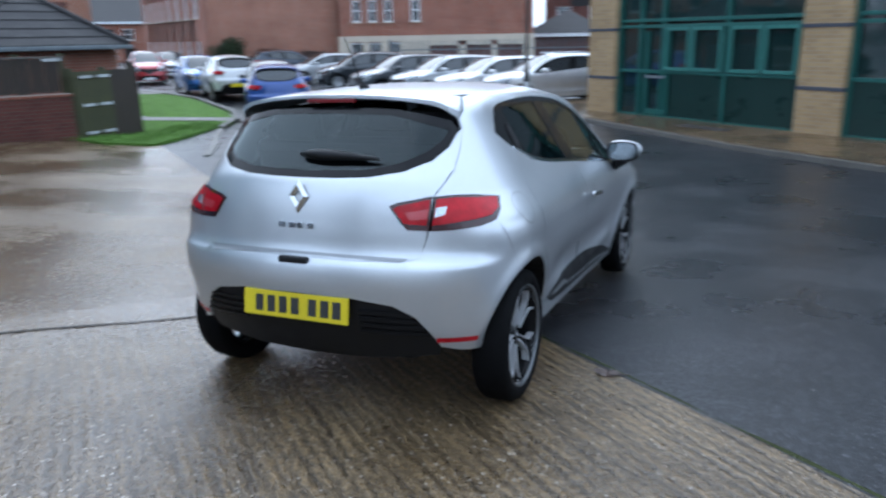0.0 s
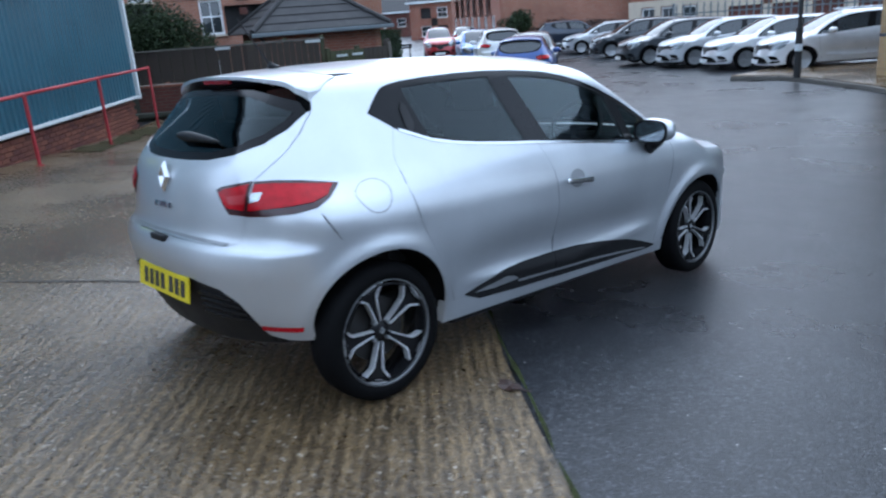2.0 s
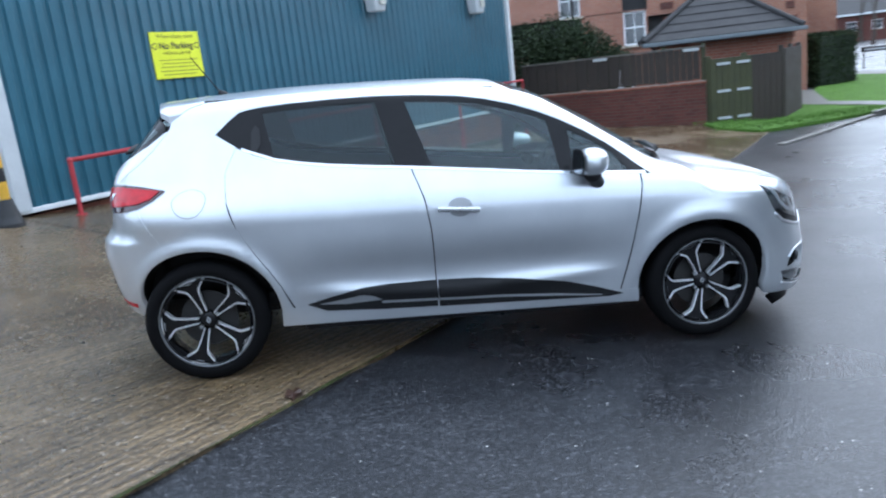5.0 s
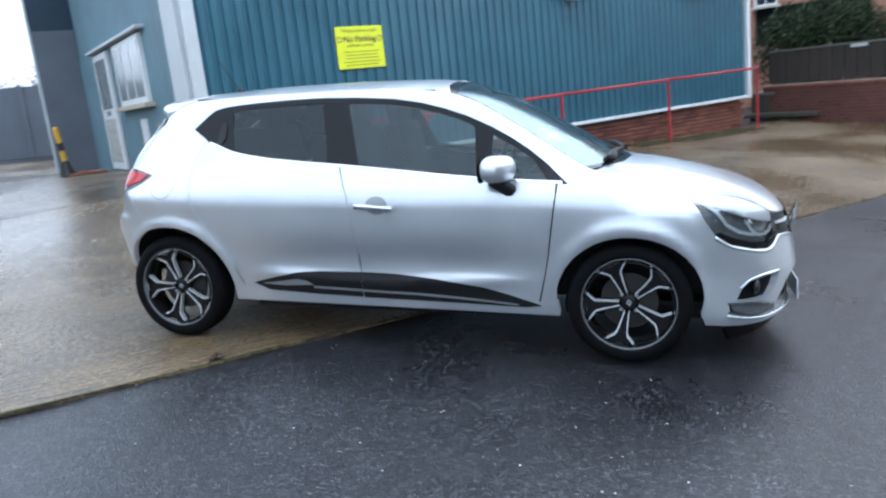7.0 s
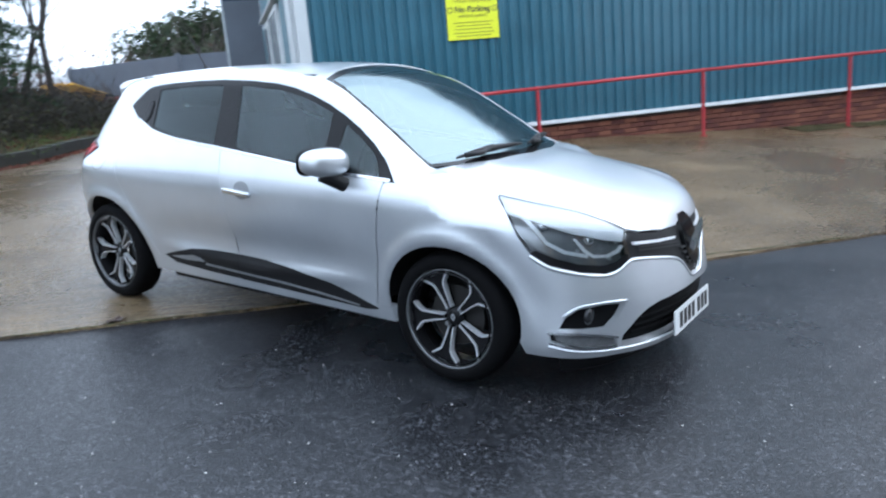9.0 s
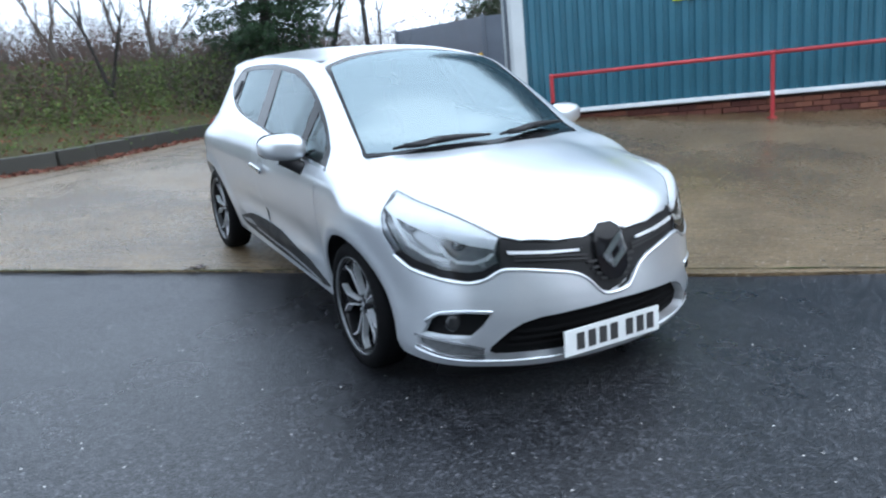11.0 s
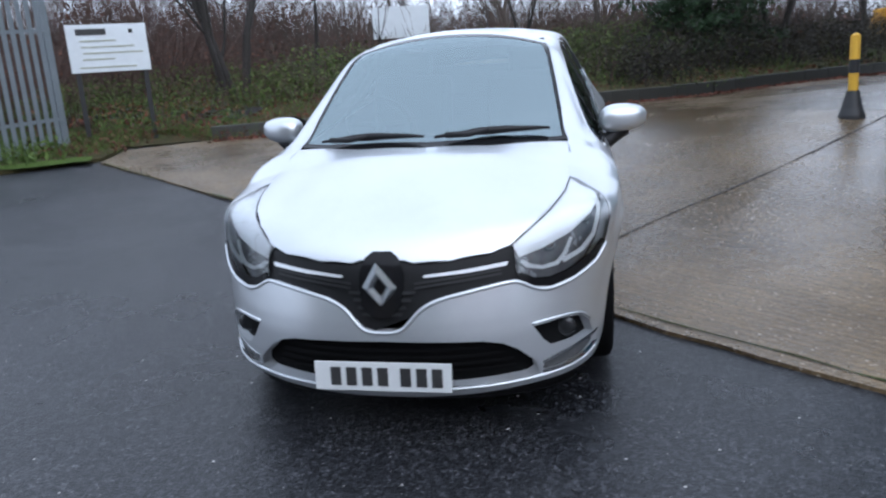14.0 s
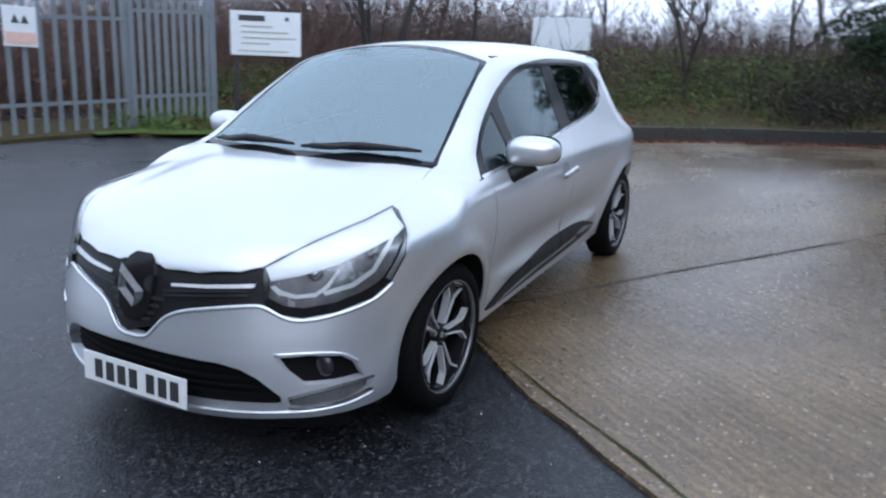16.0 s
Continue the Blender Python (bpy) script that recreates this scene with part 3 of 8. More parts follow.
bollard(-3.50, -4.07, 0.84)
bollard(-6.32, -8.60, 0.86, lean=4.0)
for i in range(9):
    q = random.Random(200 + i)
    x, y = -6.4 + q.uniform(-0.45, 0.3), -8.55 + q.uniform(-0.35, 0.4)
    chunk = thing("rubble", "broken red brick lying by a bollard foot", "rubble", Matrix.Translation(gp(x, y, 0.025)) @ pose(0, 0, 0, q.uniform(-15, 15), q.uniform(-15, 15), q.uniform(0, 180)), group="rubble")
    part("chunk", box((q.uniform(0.08, 0.2), q.uniform(0.06, 0.1), 0.06), (0, 0, 0), None, 0.012), M_BRICK, chunk)

# ---- brick plinth of the steel building, laid brick by brick ----
brick_mesh = bpy.data.meshes.new("brick")
bm = box((0.215, 0.1, 0.065), (0, 0, 0), None, 0.004)
bm.to_mesh(brick_mesh)
bm.free()
brick_m = Mat("laid_red_brick", (0.23, 0.085, 0.055), 0.8, 0, 0.3)
brick_m.colour(brick_m.mix(brick_m.ramp(brick_m.random(), [(0.0, (0.085, 0.030, 0.025)), (0.5, (0.155, 0.056, 0.037)), (1.0, (0.215, 0.085, 0.052))]),
                           brick_m.ramp(brick_m.noise(20, 4.0), [(0.3, (0.7, 0.7, 0.7)), (0.7, (1.1, 1.1, 1.1))]), 0.8, "MULTIPLY"))
brick_m.bump(brick_m.noise(60, 3.0), 0.4, 0.005)
brick_mesh.materials.append(brick_m.mat)
count = 0
for row in range(9):
    z = SHEET - 0.02 - row * 0.075
    for i in range(52):
        s = 0.12 + (i + (row % 2) * 0.5) * 0.225
        if s > LEN - 0.1:
            continue
        q = WM @ Vector((s, 0.09, z))
        if z + 0.04 < gp(q.x, q.y).z - 0.01 or z + 0.035 > SHEET + 0.0039 * s - 0.02 or count >= 300:
            continue
        b = new("brick", brick_mesh)
        b.parent, b.matrix_basis = building, WM @ pose(s, 0.09, z)
        count += 1


# ---- masonry helpers ----
B_RED = brick_mat("red_brickwork", (0.34, 0.135, 0.085), (0.27, 0.10, 0.065), (0.33, 0.27, 0.23))
B_ORANGE = brick_mat("orange_brickwork", (0.40, 0.185, 0.12), (0.34, 0.15, 0.10), (0.38, 0.31, 0.26))
B_DARK = brick_mat("dark_red_brickwork", (0.15, 0.053, 0.040), (0.11, 0.040, 0.032), (0.12, 0.095, 0.08))
B_BUFF = brick_mat("buff_brickwork", (0.44, 0.31, 0.16), (0.34, 0.235, 0.125), (0.36, 0.30, 0.22))
M_CREAM = plain("cream_render", (0.55, 0.48, 0.38), 0.8, vary=0.18, scale=2.0)
M_ROOF = plain("grey_concrete_tiles", (0.032, 0.031, 0.032), 0.75, vary=0.3, scale=4.0, bump=0.3)
M_UPVC = plain("white_upvc", (0.74, 0.76, 0.77), 0.35, vary=0.06)
M_PANE = plain("reflecting_pane", (0.03, 0.038, 0.042), 0.05, vary=0.3, spec=1.0)
M_CURTAIN = plain("pale_curtain", (0.45, 0.47, 0.47), 0.8, vary=0.15, scale=8.0)


def frame_at(p, d, z=0.0):
    """x along d, y away from the viewer (to the left of d), z up."""
    d = Vector((d[0], d[1], 0)).normalized()
    return Matrix(((d.x, -d.y, 0, p[0]), (d.y, d.x, 0, p[1]), (0, 0, 1, z), (0, 0, 0, 1)))


def local(name, bm, material, parent, m, label=""):
    ob = part(name, bm, material, parent, label)
    ob.matrix_basis = m
    return ob


def wall_with_holes(length, height, holes, thick=0.3):
    """A wall from x 0 to length with openings (x, z, width, height) cut through it."""
    bm = bmesh.new()
    xs = sorted({0.0, length, *[h[0] for h in holes], *[h[0] + h[2] for h in holes]})
    zs = sorted({0.0, height, *[h[1] for h in holes], *[h[1] + h[3] for h in holes]})
    for x0, x1 in zip(xs, xs[1:]):
        for z0, z1 in zip(zs, zs[1:]):
            cx, cz = (x0 + x1) / 2, (z0 + z1) / 2
            if any(h[0] < cx < h[0] + h[2] and h[1] < cz < h[1] + h[3] for h in holes):
                continue
            add_box(bm, (x1 - x0, thick, z1 - z0), (cx, thick / 2, cz))
    bmesh.ops.remove_doubles(bm, verts=bm.verts, dist=1e-4)
    dead = [f for f in bm.faces if any(len(e.link_faces) > 2 for e in f.edges) and all(len(e.link_faces) > 2 for e in f.edges)]
    bmesh.ops.delete(bm, geom=dead, context="FACES_ONLY")
    return bm


def window(parent, m, x, z, w, h, bars=1, curtain=False):
    fr = bmesh.new()
    t = 0.07
    rings = []
    for y, k in ((0.06, 0), (0.06, t), (0.12, t), (0.12, 0)):
        rings.append([fr.verts.new(q) for q in ((x + k, y, z + k), (x + w - k, y, z + k), (x + w - k, y, z + h - k), (x + k, y, z + h - k))])
    for a, b in zip(rings, rings[1:] + rings[:1]):
        for i in range(4):
            fr.faces.new((a[i], a[(i + 1) % 4], b[(i + 1) % 4], b[i]))
    bmesh.ops.recalc_face_normals(fr, faces=fr.faces)
    win = local("window", fr, M_UPVC, parent, m, "white framed window")
    local("transom", box((w - 2 * t, 0.05, 0.05), (x + w / 2, 0.09, z + h * 0.52)), M_UPVC, win, Matrix())
    for i in range(bars):
        for z0, z1 in ((z + t, z + h * 0.52 - 0.025), (z + h * 0.52 + 0.025, z + h - t)):
            local("glazing_bar", box((0.03, 0.045, z1 - z0), (x + w * (i + 1) / (bars + 1), 0.09, (z0 + z1) / 2)), M_UPVC, win, Matrix())
    local("pane", box((w - 0.1, 0.02, h - 0.1), (x + w / 2, 0.12, z + h / 2)), M_CURTAIN if curtain else M_PANE, win, Matrix())
    local("sill", box((w + 0.16, 0.14, 0.06), (x + w / 2, -0.03, z - 0.03)), M_CREAM, win, Matrix())
    return win


def house(name, label, p, d, length, depth, height, front, side=(), brick=None, roof=None, z0=-0.6, roof_rise=2.2, group=""):
    """A brick building: front wall along d from p, side walls behind, roof on top."""
    brick = brick or B_RED
    t = thing(name, label, "building", group=group)
    m = frame_at(p, d, z0)
    local("wall", wall_with_holes(length, height, front), brick, t, m)
    for x, z, w, h in front:
        window(t, m, x, z, w, h)
    ms = m @ pose(length, 0.3, 0, 0, 0, 90)
    local("wall", wall_with_holes(depth - 0.3, height, side), brick, t, ms)
    for x, z, w, h in side:
        window(t, ms, x, z, w, h)
    local("wall", box((0.3, depth - 0.3, height), (0.15, depth / 2 + 0.15, height / 2)), brick, t, m @ pose(0, 0, 0))
    # black block fills the house in place of its unlit inside
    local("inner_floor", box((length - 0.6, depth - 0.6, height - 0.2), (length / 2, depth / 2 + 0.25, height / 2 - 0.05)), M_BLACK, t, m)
    if roof:
        bm = bmesh.new()
        e = 0.35
        lo = [bm.verts.new((x, y, height)) for x, y in ((-e, -e), (length + e, -e), (length + e, depth + e), (-e, depth + e))]
        hip = min(depth / 2, length / 2) * (0.98 if roof == "hip" else 0.02)
        hi = [bm.verts.new((x, depth / 2, height + roof_rise)) for x in (hip, length - hip)]
        for f in ((lo[0], lo[1], hi[1], hi[0]), (lo[1], lo[2], hi[1]), (lo[2], lo[3], hi[0], hi[1]), (lo[3], lo[0], hi[0]), lo[::-1]):
            bm.faces.new(f)
        bmesh.ops.recalc_face_normals(bm, faces=bm.faces)
        local("roof", bm, M_ROOF, t, m, "grey tiled roof")
        local("fascia", box((length + 0.74, 0.06, 0.2), (length / 2, -0.36, height - 0.1)), M_UPVC, t, m)
    return t, m


# ---- flats behind the bin store ----
FD = Vector((0.33, 0.944, 0))
fp0 = Vector((-20.9, 9.06, 0)) - FD * 8.0
flats, fm = house("apartment_building", "orange brick apartment building with white windows", fp0, FD, 13.45, 9.0, 9.4,
                  [(5.6, 3.45, 0.72, 1.08), (7.72, 2.3, 0.74, 1.12), (3.0, 3.5, 0.72, 1.08), (10.4, 3.2, 1.35, 2.1), (5.6, 6.2, 0.72, 1.08), (7.8, 6.2, 0.72, 1.1)],
                  [(0.9, 3.1, 0.7, 1.1), (0.9, 0.9, 0.7, 1.1), (3.4, 3.1, 0.9, 1.1)], B_ORANGE)
local("drainpipe", tube((6.05, -0.05, 0), (6.05, -0.05, 9.2), 0.045), M_BLACK, flats, fm)
for i in range(20):
    local("quoin", box((0.42 if i % 2 else 0.26, 0.03, 0.225), (9.15, -0.012, 0.3 + i * 0.45), None, 0.004), B_DARK, flats, fm)
    local("quoin", box((0.42 if i % 2 else 0.26, 0.03, 0.225), (12.95, -0.012, 0.3 + i * 0.45), None, 0.004), B_DARK, flats, fm)
bal = local("balcony_rail", box((1.75, 0.04, 0.05), (11.07, -0.18, 4.25)), M_BLACK, flats, fm, "black balcony rail")
for i in range(12):
    local("baluster", box((0.02, 0.02, 1.0), (10.25 + i * 0.15, -0.18, 3.75)), M_BLACK, bal, Matrix())
local("annexe", box((1.2, 6.0, 9.4), (13.45 + 0.9, 5.5, 4.7)), B_ORANGE, flats, fm)

# ---- bin store with its hipped roof ----
store = thing("bin_store", "brick bin store under a grey tiled pyramid roof", "outbuilding")
sd = Vector((-13.46 + 14.65, 10.55 - 7.09, 0)).normalized()
sm = frame_at((-14.65, 7.09), sd, -0.5)
SW, EZ = 3.66, 2.13
local("wall", wall_with_holes(SW - 0.56, EZ, []), B_RED, store, sm @ pose(0.28, 0.3, 0))
local("wall", box((0.25, SW - 0.9, EZ), (SW - 0.4, SW / 2 + 0.15, EZ / 2)), B_RED, store, sm)
local("wall", box((0.25, SW - 0.9, EZ), (0.4, SW / 2 + 0.15, EZ / 2)), B_RED, store, sm)
for y in (0.55, 1.5):
    local("pier", box((0.26, 0.26, EZ), (SW - 0.22, y, EZ / 2)), B_ORANGE, store, sm)
apex = Vector((SW / 2, SW / 2, EZ + 1.42))
corner = [Vector((-0.06, -0.06, EZ)), Vector((SW + 0.06, -0.06, EZ)), Vector((SW + 0.06, SW + 0.06, EZ)), Vector((-0.06, SW + 0.06, EZ))]
courses = 7
for k in range(4):
    a, b = corner[k], corner[(k + 1) % 4]
    for i in range(courses):
        t0, t1 = i / courses, min(1.0, (i + 1.12) / courses)
        up = Vector((0, 0, 0.035))
        v = [a.lerp(apex, t0) + up, b.lerp(apex, t0) + up, b.lerp(apex, t1), a.lerp(apex, t1)]
        bm = bmesh.new()
        top = [bm.verts.new(q) for q in v]
        low = [bm.verts.new(q - Vector((0, 0, 0.035))) for q in v]
        bm.faces.new(top)
        bm.faces.new(low[::-1])
        for j in range(4):
            bm.faces.new((top[j], low[j], low[(j + 1) % 4], top[(j + 1) % 4]))
        bmesh.ops.recalc_face_normals(bm, faces=bm.faces)
        local("tile_course", bm, M_ROOF, store, sm)
    bm = bmesh.new()
    add_tube(bm, a + Vector((0, 0, 0.05)), apex + Vector((0, 0, 0.03)), 0.07, n=8)
    local("hip_tile", bm, M_ROOF, store, sm)
local("gutter", box((SW + 0.2, 0.1, 0.1), (SW / 2, -0.1, EZ - 0.04), None, 0.02), M_GALV, store, sm, "pale gutter")
local("gutter", box((0.1, SW + 0.2, 0.1), (SW + 0.1, SW / 2, EZ - 0.04), None, 0.02), M_GALV, store, sm)
bm = bmesh.new()
add_tube(bm, (0.1, -0.08, EZ - 0.05), (0.32, 0.22, EZ - 0.32), 0.035)
add_tube(bm, (0.32, 0.22, EZ - 0.32), (0.32, 0.22, 0), 0.035)
local("downpipe", bm, M_BLACK, store, sm)

# ---- garden wall with timber fence, gate ----
gwall = thing("garden_wall", "low red brick wall below a weathered timber fence", "wall")
line3 = [(-14.7, 3.7), (-12.75, 5.75), (-11.9, 7.35)]
for (ax, ay), (bx, by) in zip(line3, line3[1:]):
    m = frame_at((ax, ay), (bx - ax, by - ay), -0.6)
    L = math.dist((ax, ay), (bx, by))
    local("wall", box((L, 0.22, 1.22), (L / 2, 0.11, 0.61)), B_DARK, gwall, m)
    local("coping", box((L + 0.02, 0.26, 0.06), (L / 2, 0.11, 1.25), None, 0.01), B_RED, gwall, m)
    k = int(L / 0.14)
    for i in range(k):
        local("board", box((0.132, 0.022, 0.70 + 0.02 * math.sin(i * 2.1)), (0.07 + i * 0.14, 0.22 + (0.02 if i % 2 else 0), 1.66), None, 0.003), M_TIMBER, gwall, m)
    local("capping", box((L, 0.07, 0.035), (L / 2, 0.23, 2.03), None, 0.006), M_GREYTIMBER, gwall, m)
    for x in (0.1, L / 2, L - 0.05):
        local("post", box((0.1, 0.1, 2.1), (x, 0.3, 1.05), None, 0.01), M_TIMBERGREEN, gwall, m)
for p, d in (((-13.1, 5.35), (0.69, 0.72)), ((-12.05, 7.1), (0.47, 0.88))):
    local("strap", box((0.34, 0.02, 0.06), (0, -0.02, 1.38)), M_OFFWHITE, gwall, frame_at(p, d, 0.0))
steps = thing("garden_steps", "mossy concrete steps at the foot of a wall", "steps", frame_at((-14.75, 3.35), (0.55, 0.83), -0.12))
part("tread", box((1.7, 0.55, 0.09), (0.85, 0.1, 0.14), None, 0.015), M_DARKSTEP, steps)
part("riser", box((1.6, 0.4, 0.26), (0.85, 0.2, -0.02), None, 0.01), M_DARKSTEP, steps)
part("block", box((0.55, 0.45, 0.42), (0.3, 0.35, 0.38), None, 0.02), M_DARKSTEP, steps)
part("cap", box((0.62, 0.5, 0.07), (0.3, 0.35, 0.62), None, 0.012), M_GREYTIMBER, steps)
gate1 = thing("timber_gate", "algae-stained timber gate with pale strap hinges", "gate")
gm = frame_at((-11.92, 7.45), (0.02, 1.0), -0.42)
for i in range(12):
    local("board", box((0.132, 0.025, 1.52), (0.08 + i * 0.14, 0.0, 0.78), None, 0.003), M_TIMBERGREEN if i < 7 else M_TIMBER, gate1, gm)
for x in (0.0, 0.85, 1.72):
    local("post", box((0.11, 0.11, 1.62), (x, 0.08, 0.8), None, 0.01), M_TIMBERGREEN, gate1, gm)
for z in (0.22, 0.82, 1.42):
    for x in (0.32, 0.78):
        local("strap", box((0.3, 0.03, 0.055), (x, -0.03, z)), M_OFFWHITE, gate1, gm)
gate2 = thing("timber_fence", "dark close-boarded timber fence panel", "fence")
gm2 = frame_at((-11.88, 9.2), (-0.75, 0.66), -0.42)
for i in range(14):
    local("board", box((0.132, 0.025, 1.6), (0.08 + i * 0.14, 0.0, 0.8), None, 0.003), M_TIMBER, gate2, gm2)
for x in (0.0, 1.0, 1.98):
    local("post", box((0.1, 0.1, 1.68), (x, 0.07, 0.84), None, 0.01), M_TIMBER, gate2, gm2)


# ---- lawn, kerbs, path, pavement ----
lawn = patch("lawn", [(-10.0, 7.6), (-10.35, 9.0), (-10.9, 10.6), (-11.7, 12.3), (-13.0, 13.7), (-17.6, 17.5), (-20.0, 19.0), (-24.0, 20.6), (-26, 18.8), (-19.6, 14.9), (-14.6, 11.0), (-12.6, 9.6), (-11.75, 8.9), (-11.75, 7.2), (-10.9, 7.1)], M_GRASS, 0.05, 0.8)
tagged(lawn, "short wet green lawn beside the road", "lawn", kind="structure")
tagged(strip("footpath", [(-11.35, 12.0), (-14.3, 11.4), (-18.5, 13.6)], 0.75, M_KERB, 0.065), "pale concrete footpath across the lawn", "path", kind="structure")
tagged(strip("footpath", [(-21, 19.6), (-27.5, 20.0)], 1.2, M_KERB, 0.065), "pale concrete footpath across the lawn", "path", kind="structure")


def kerb(pts, name="kerb", dropped=0):
    k = tagged(new(name), "pale concrete kerb stones along the road", "kerb", kind="structure")
    for j, (a, b) in enumerate(zip(pts, pts[1:])):
        L = math.dist(a, b)
        n = max(1, round(L / 0.9))
        d = Vector((b[0] - a[0], b[1] - a[1], 0)).normalized()
        for i in range(n):
            p = Vector((*a, 0)) + d * (L * (i + 0.5) / n)
            m = frame_at((p.x, p.y), d, gp(p.x, p.y).z - (0.09 if j < dropped else 0.03))
            local("kerbstone", box((L / n - 0.008, 0.14, 0.3), (0, 0, -0.04), None, 0.012), M_KERB, k, m)
    return k


kerb([(-8.0, 6.85), (-8.75, 7.95), (-9.65, 9.1), (-10.6, 10.45), (-11.6, 12.3), (-12.9, 13.85), (-17.5, 17.65), (-19.95, 19.15), (-23.9, 20.75)], dropped=3)
KF = [(-6.2, 15.9), (-5.0, 16.1), (-4.1, 15.6), (-2.3, 14.2), (-0.6, 12.45), (1.22, 10.5), (3.43, 8.6), (6.5, 6.6), (10.5, 4.6)]
kerb(KF)
pave = patch("pavement", KF + [(13.5, 7.0), (6.0, 12.0), (1.0, 16.0), (-3.6, 20.0), (-6.0, 18.0)], M_PAVING, 0.105, 0.8)
tagged(pave, "wet tan paving in front of the office", "pavement", kind="structure")
tagged(strip("drain_cover", [(-0.1, 13.15), (1.0, 12.3)], 0.42, M_JOINT, 0.112), "dark drain cover in the paving", "drain", kind="structure")

# ---- office with buff brick piers and green glazing ----
office = thing("office_building", "buff brick office with dark green framed glazing", "building")
od = Vector((2.26 + 2.78, 12.5 - 16.08, 0)).normalized()
om = frame_at((-2.82, 16.05), od, -0.34)
M_GREEN = plain("green_frame_paint", (0.018, 0.10, 0.085), 0.4, vary=0.15)
M_GREENLIGHT = plain("light_green_frame_paint", (0.045, 0.17, 0.145), 0.4, vary=0.15)
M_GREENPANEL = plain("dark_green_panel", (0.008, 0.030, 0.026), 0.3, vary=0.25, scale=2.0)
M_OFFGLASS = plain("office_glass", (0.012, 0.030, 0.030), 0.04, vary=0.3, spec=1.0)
M_BAND = plain("blue_brick_band", (0.05, 0.055, 0.075), 0.6, vary=0.2)
BAY = 6.15
for i in range(3):
    pier = local("pier", box((0.98, 0.55, 6.5), (0.49, 0.275, 3.25)), B_BUFF, office, om @ pose(i * BAY, 0, 0), "buff brick pier with dark bands")
    for z in (0.93, 2.12, 3.3, 4.5):
        local("band", box((1.0, 0.57, 0.07), (0.49, 0.272, z)), M_BAND, pier, Matrix())
for i in range(2):
    m = om @ pose(i * BAY + 0.98, 0.14, 0)
    W = BAY - 0.98
    local("glazing", box((W, 0.03, 6.4), (W / 2, 0.08, 3.2)), M_OFFGLASS, office, m)
    local("spandrel", box((W - (1.75 if i == 0 else 0), 0.05, 1.0), (W / 2 + (0.87 if i == 0 else 0), 0.03, 0.58)), M_GREENPANEL, office, m, "dark green lower panel")
    for z in (0.04, 1.12, 2.18, 2.32, 3.6):
        local("transom", box((W, 0.09, 0.075), (W / 2, 0.02, z), None, 0.006), M_GREEN, office, m)
    for x in ((0.04, 0.74, 1.46, 3.30, W - 0.04) if i == 0 else (0.04, 1.75, 3.45, W - 0.04)):
        local("mullion", box((0.075, 0.10, 6.4), (x, 0.015, 3.2), None, 0.006), M_GREEN, office, m)
for x0, x1 in ((1.56, 2.30), (2.36, 3.20), (3.40, 4.20), (4.26, 5.05)):
    casement = local("casement", box((x1 - x0, 0.05, 0.07), ((x0 + x1) / 2, -0.035, 2.11), None, 0.006), M_GREENLIGHT, office, om @ pose(0.98, 0.14, 0), "green casement frame")
    local("rail", box((x1 - x0, 0.05, 0.07), ((x0 + x1) / 2, -0.035, 1.20), None, 0.006), M_GREENLIGHT, casement, Matrix())
    for x in (x0 + 0.035, x1 - 0.035):
        local("stile", box((0.07, 0.05, 0.84), (x, -0.035, 1.655), None, 0.006), M_GREENLIGHT, casement, Matrix())
dm = om @ pose(0.98 + 0.04, 0.14, 0)
odoor = local("door", box((0.76, 0.06, 0.12), (1.27, 0.0, 0.16)), M_GREEN, office, dm, "green framed glass door")
local("stile", box((0.09, 0.06, 2.0), (0.93, 0.0, 1.08)), M_GREEN, odoor, Matrix())
local("stile", box((0.09, 0.06, 2.0), (1.6, 0.0, 1.08)), M_GREEN, odoor, Matrix())
local("push_bar", box((0.6, 0.05, 0.06), (1.27, -0.05, 1.0)), M_GALV, odoor, Matrix())
# black block behind the glazing stands for the unlit rooms
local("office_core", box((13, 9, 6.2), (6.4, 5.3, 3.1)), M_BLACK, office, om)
local("side_wall", box((0.3, 9, 6.5), (0.16, 4.9, 3.25)), B_BUFF, office, om)
local("roof", box((14, 10, 0.3), (6.5, 4.7, 6.6)), M_GREYSTEEL, office, om)

# ---- street lamp ----
slamp = thing("street_lamp", "slim black street lamp column with a stout base", "street lamp", Matrix.Translation(gp(-4.35, 15.45, 0.1)))
part("base", tube((0, 0, 0), (0, 0, 1.15), 0.085, 0.08, 12), M_BLACK, slamp)
part("column", tube((0, 0, 1.1), (0, 0, 7.5), 0.05, 0.035, 10), M_BLACK, slamp)
part("marker", tube((0, 0, 0.62), (0, 0, 0.78), 0.088, n=12), M_WHITESIGN, slamp, "small white label band")
part("lantern", box((0.22, 0.6, 0.14), (0, -0.25, 7.5), None, 0.04), M_GREYSTEEL, slamp)

# ---- far brick blocks round the car park ----
def row(n, x0, dx, z, w, h):
    return [(x0 + i * dx, z, w, h) for i in range(n)]


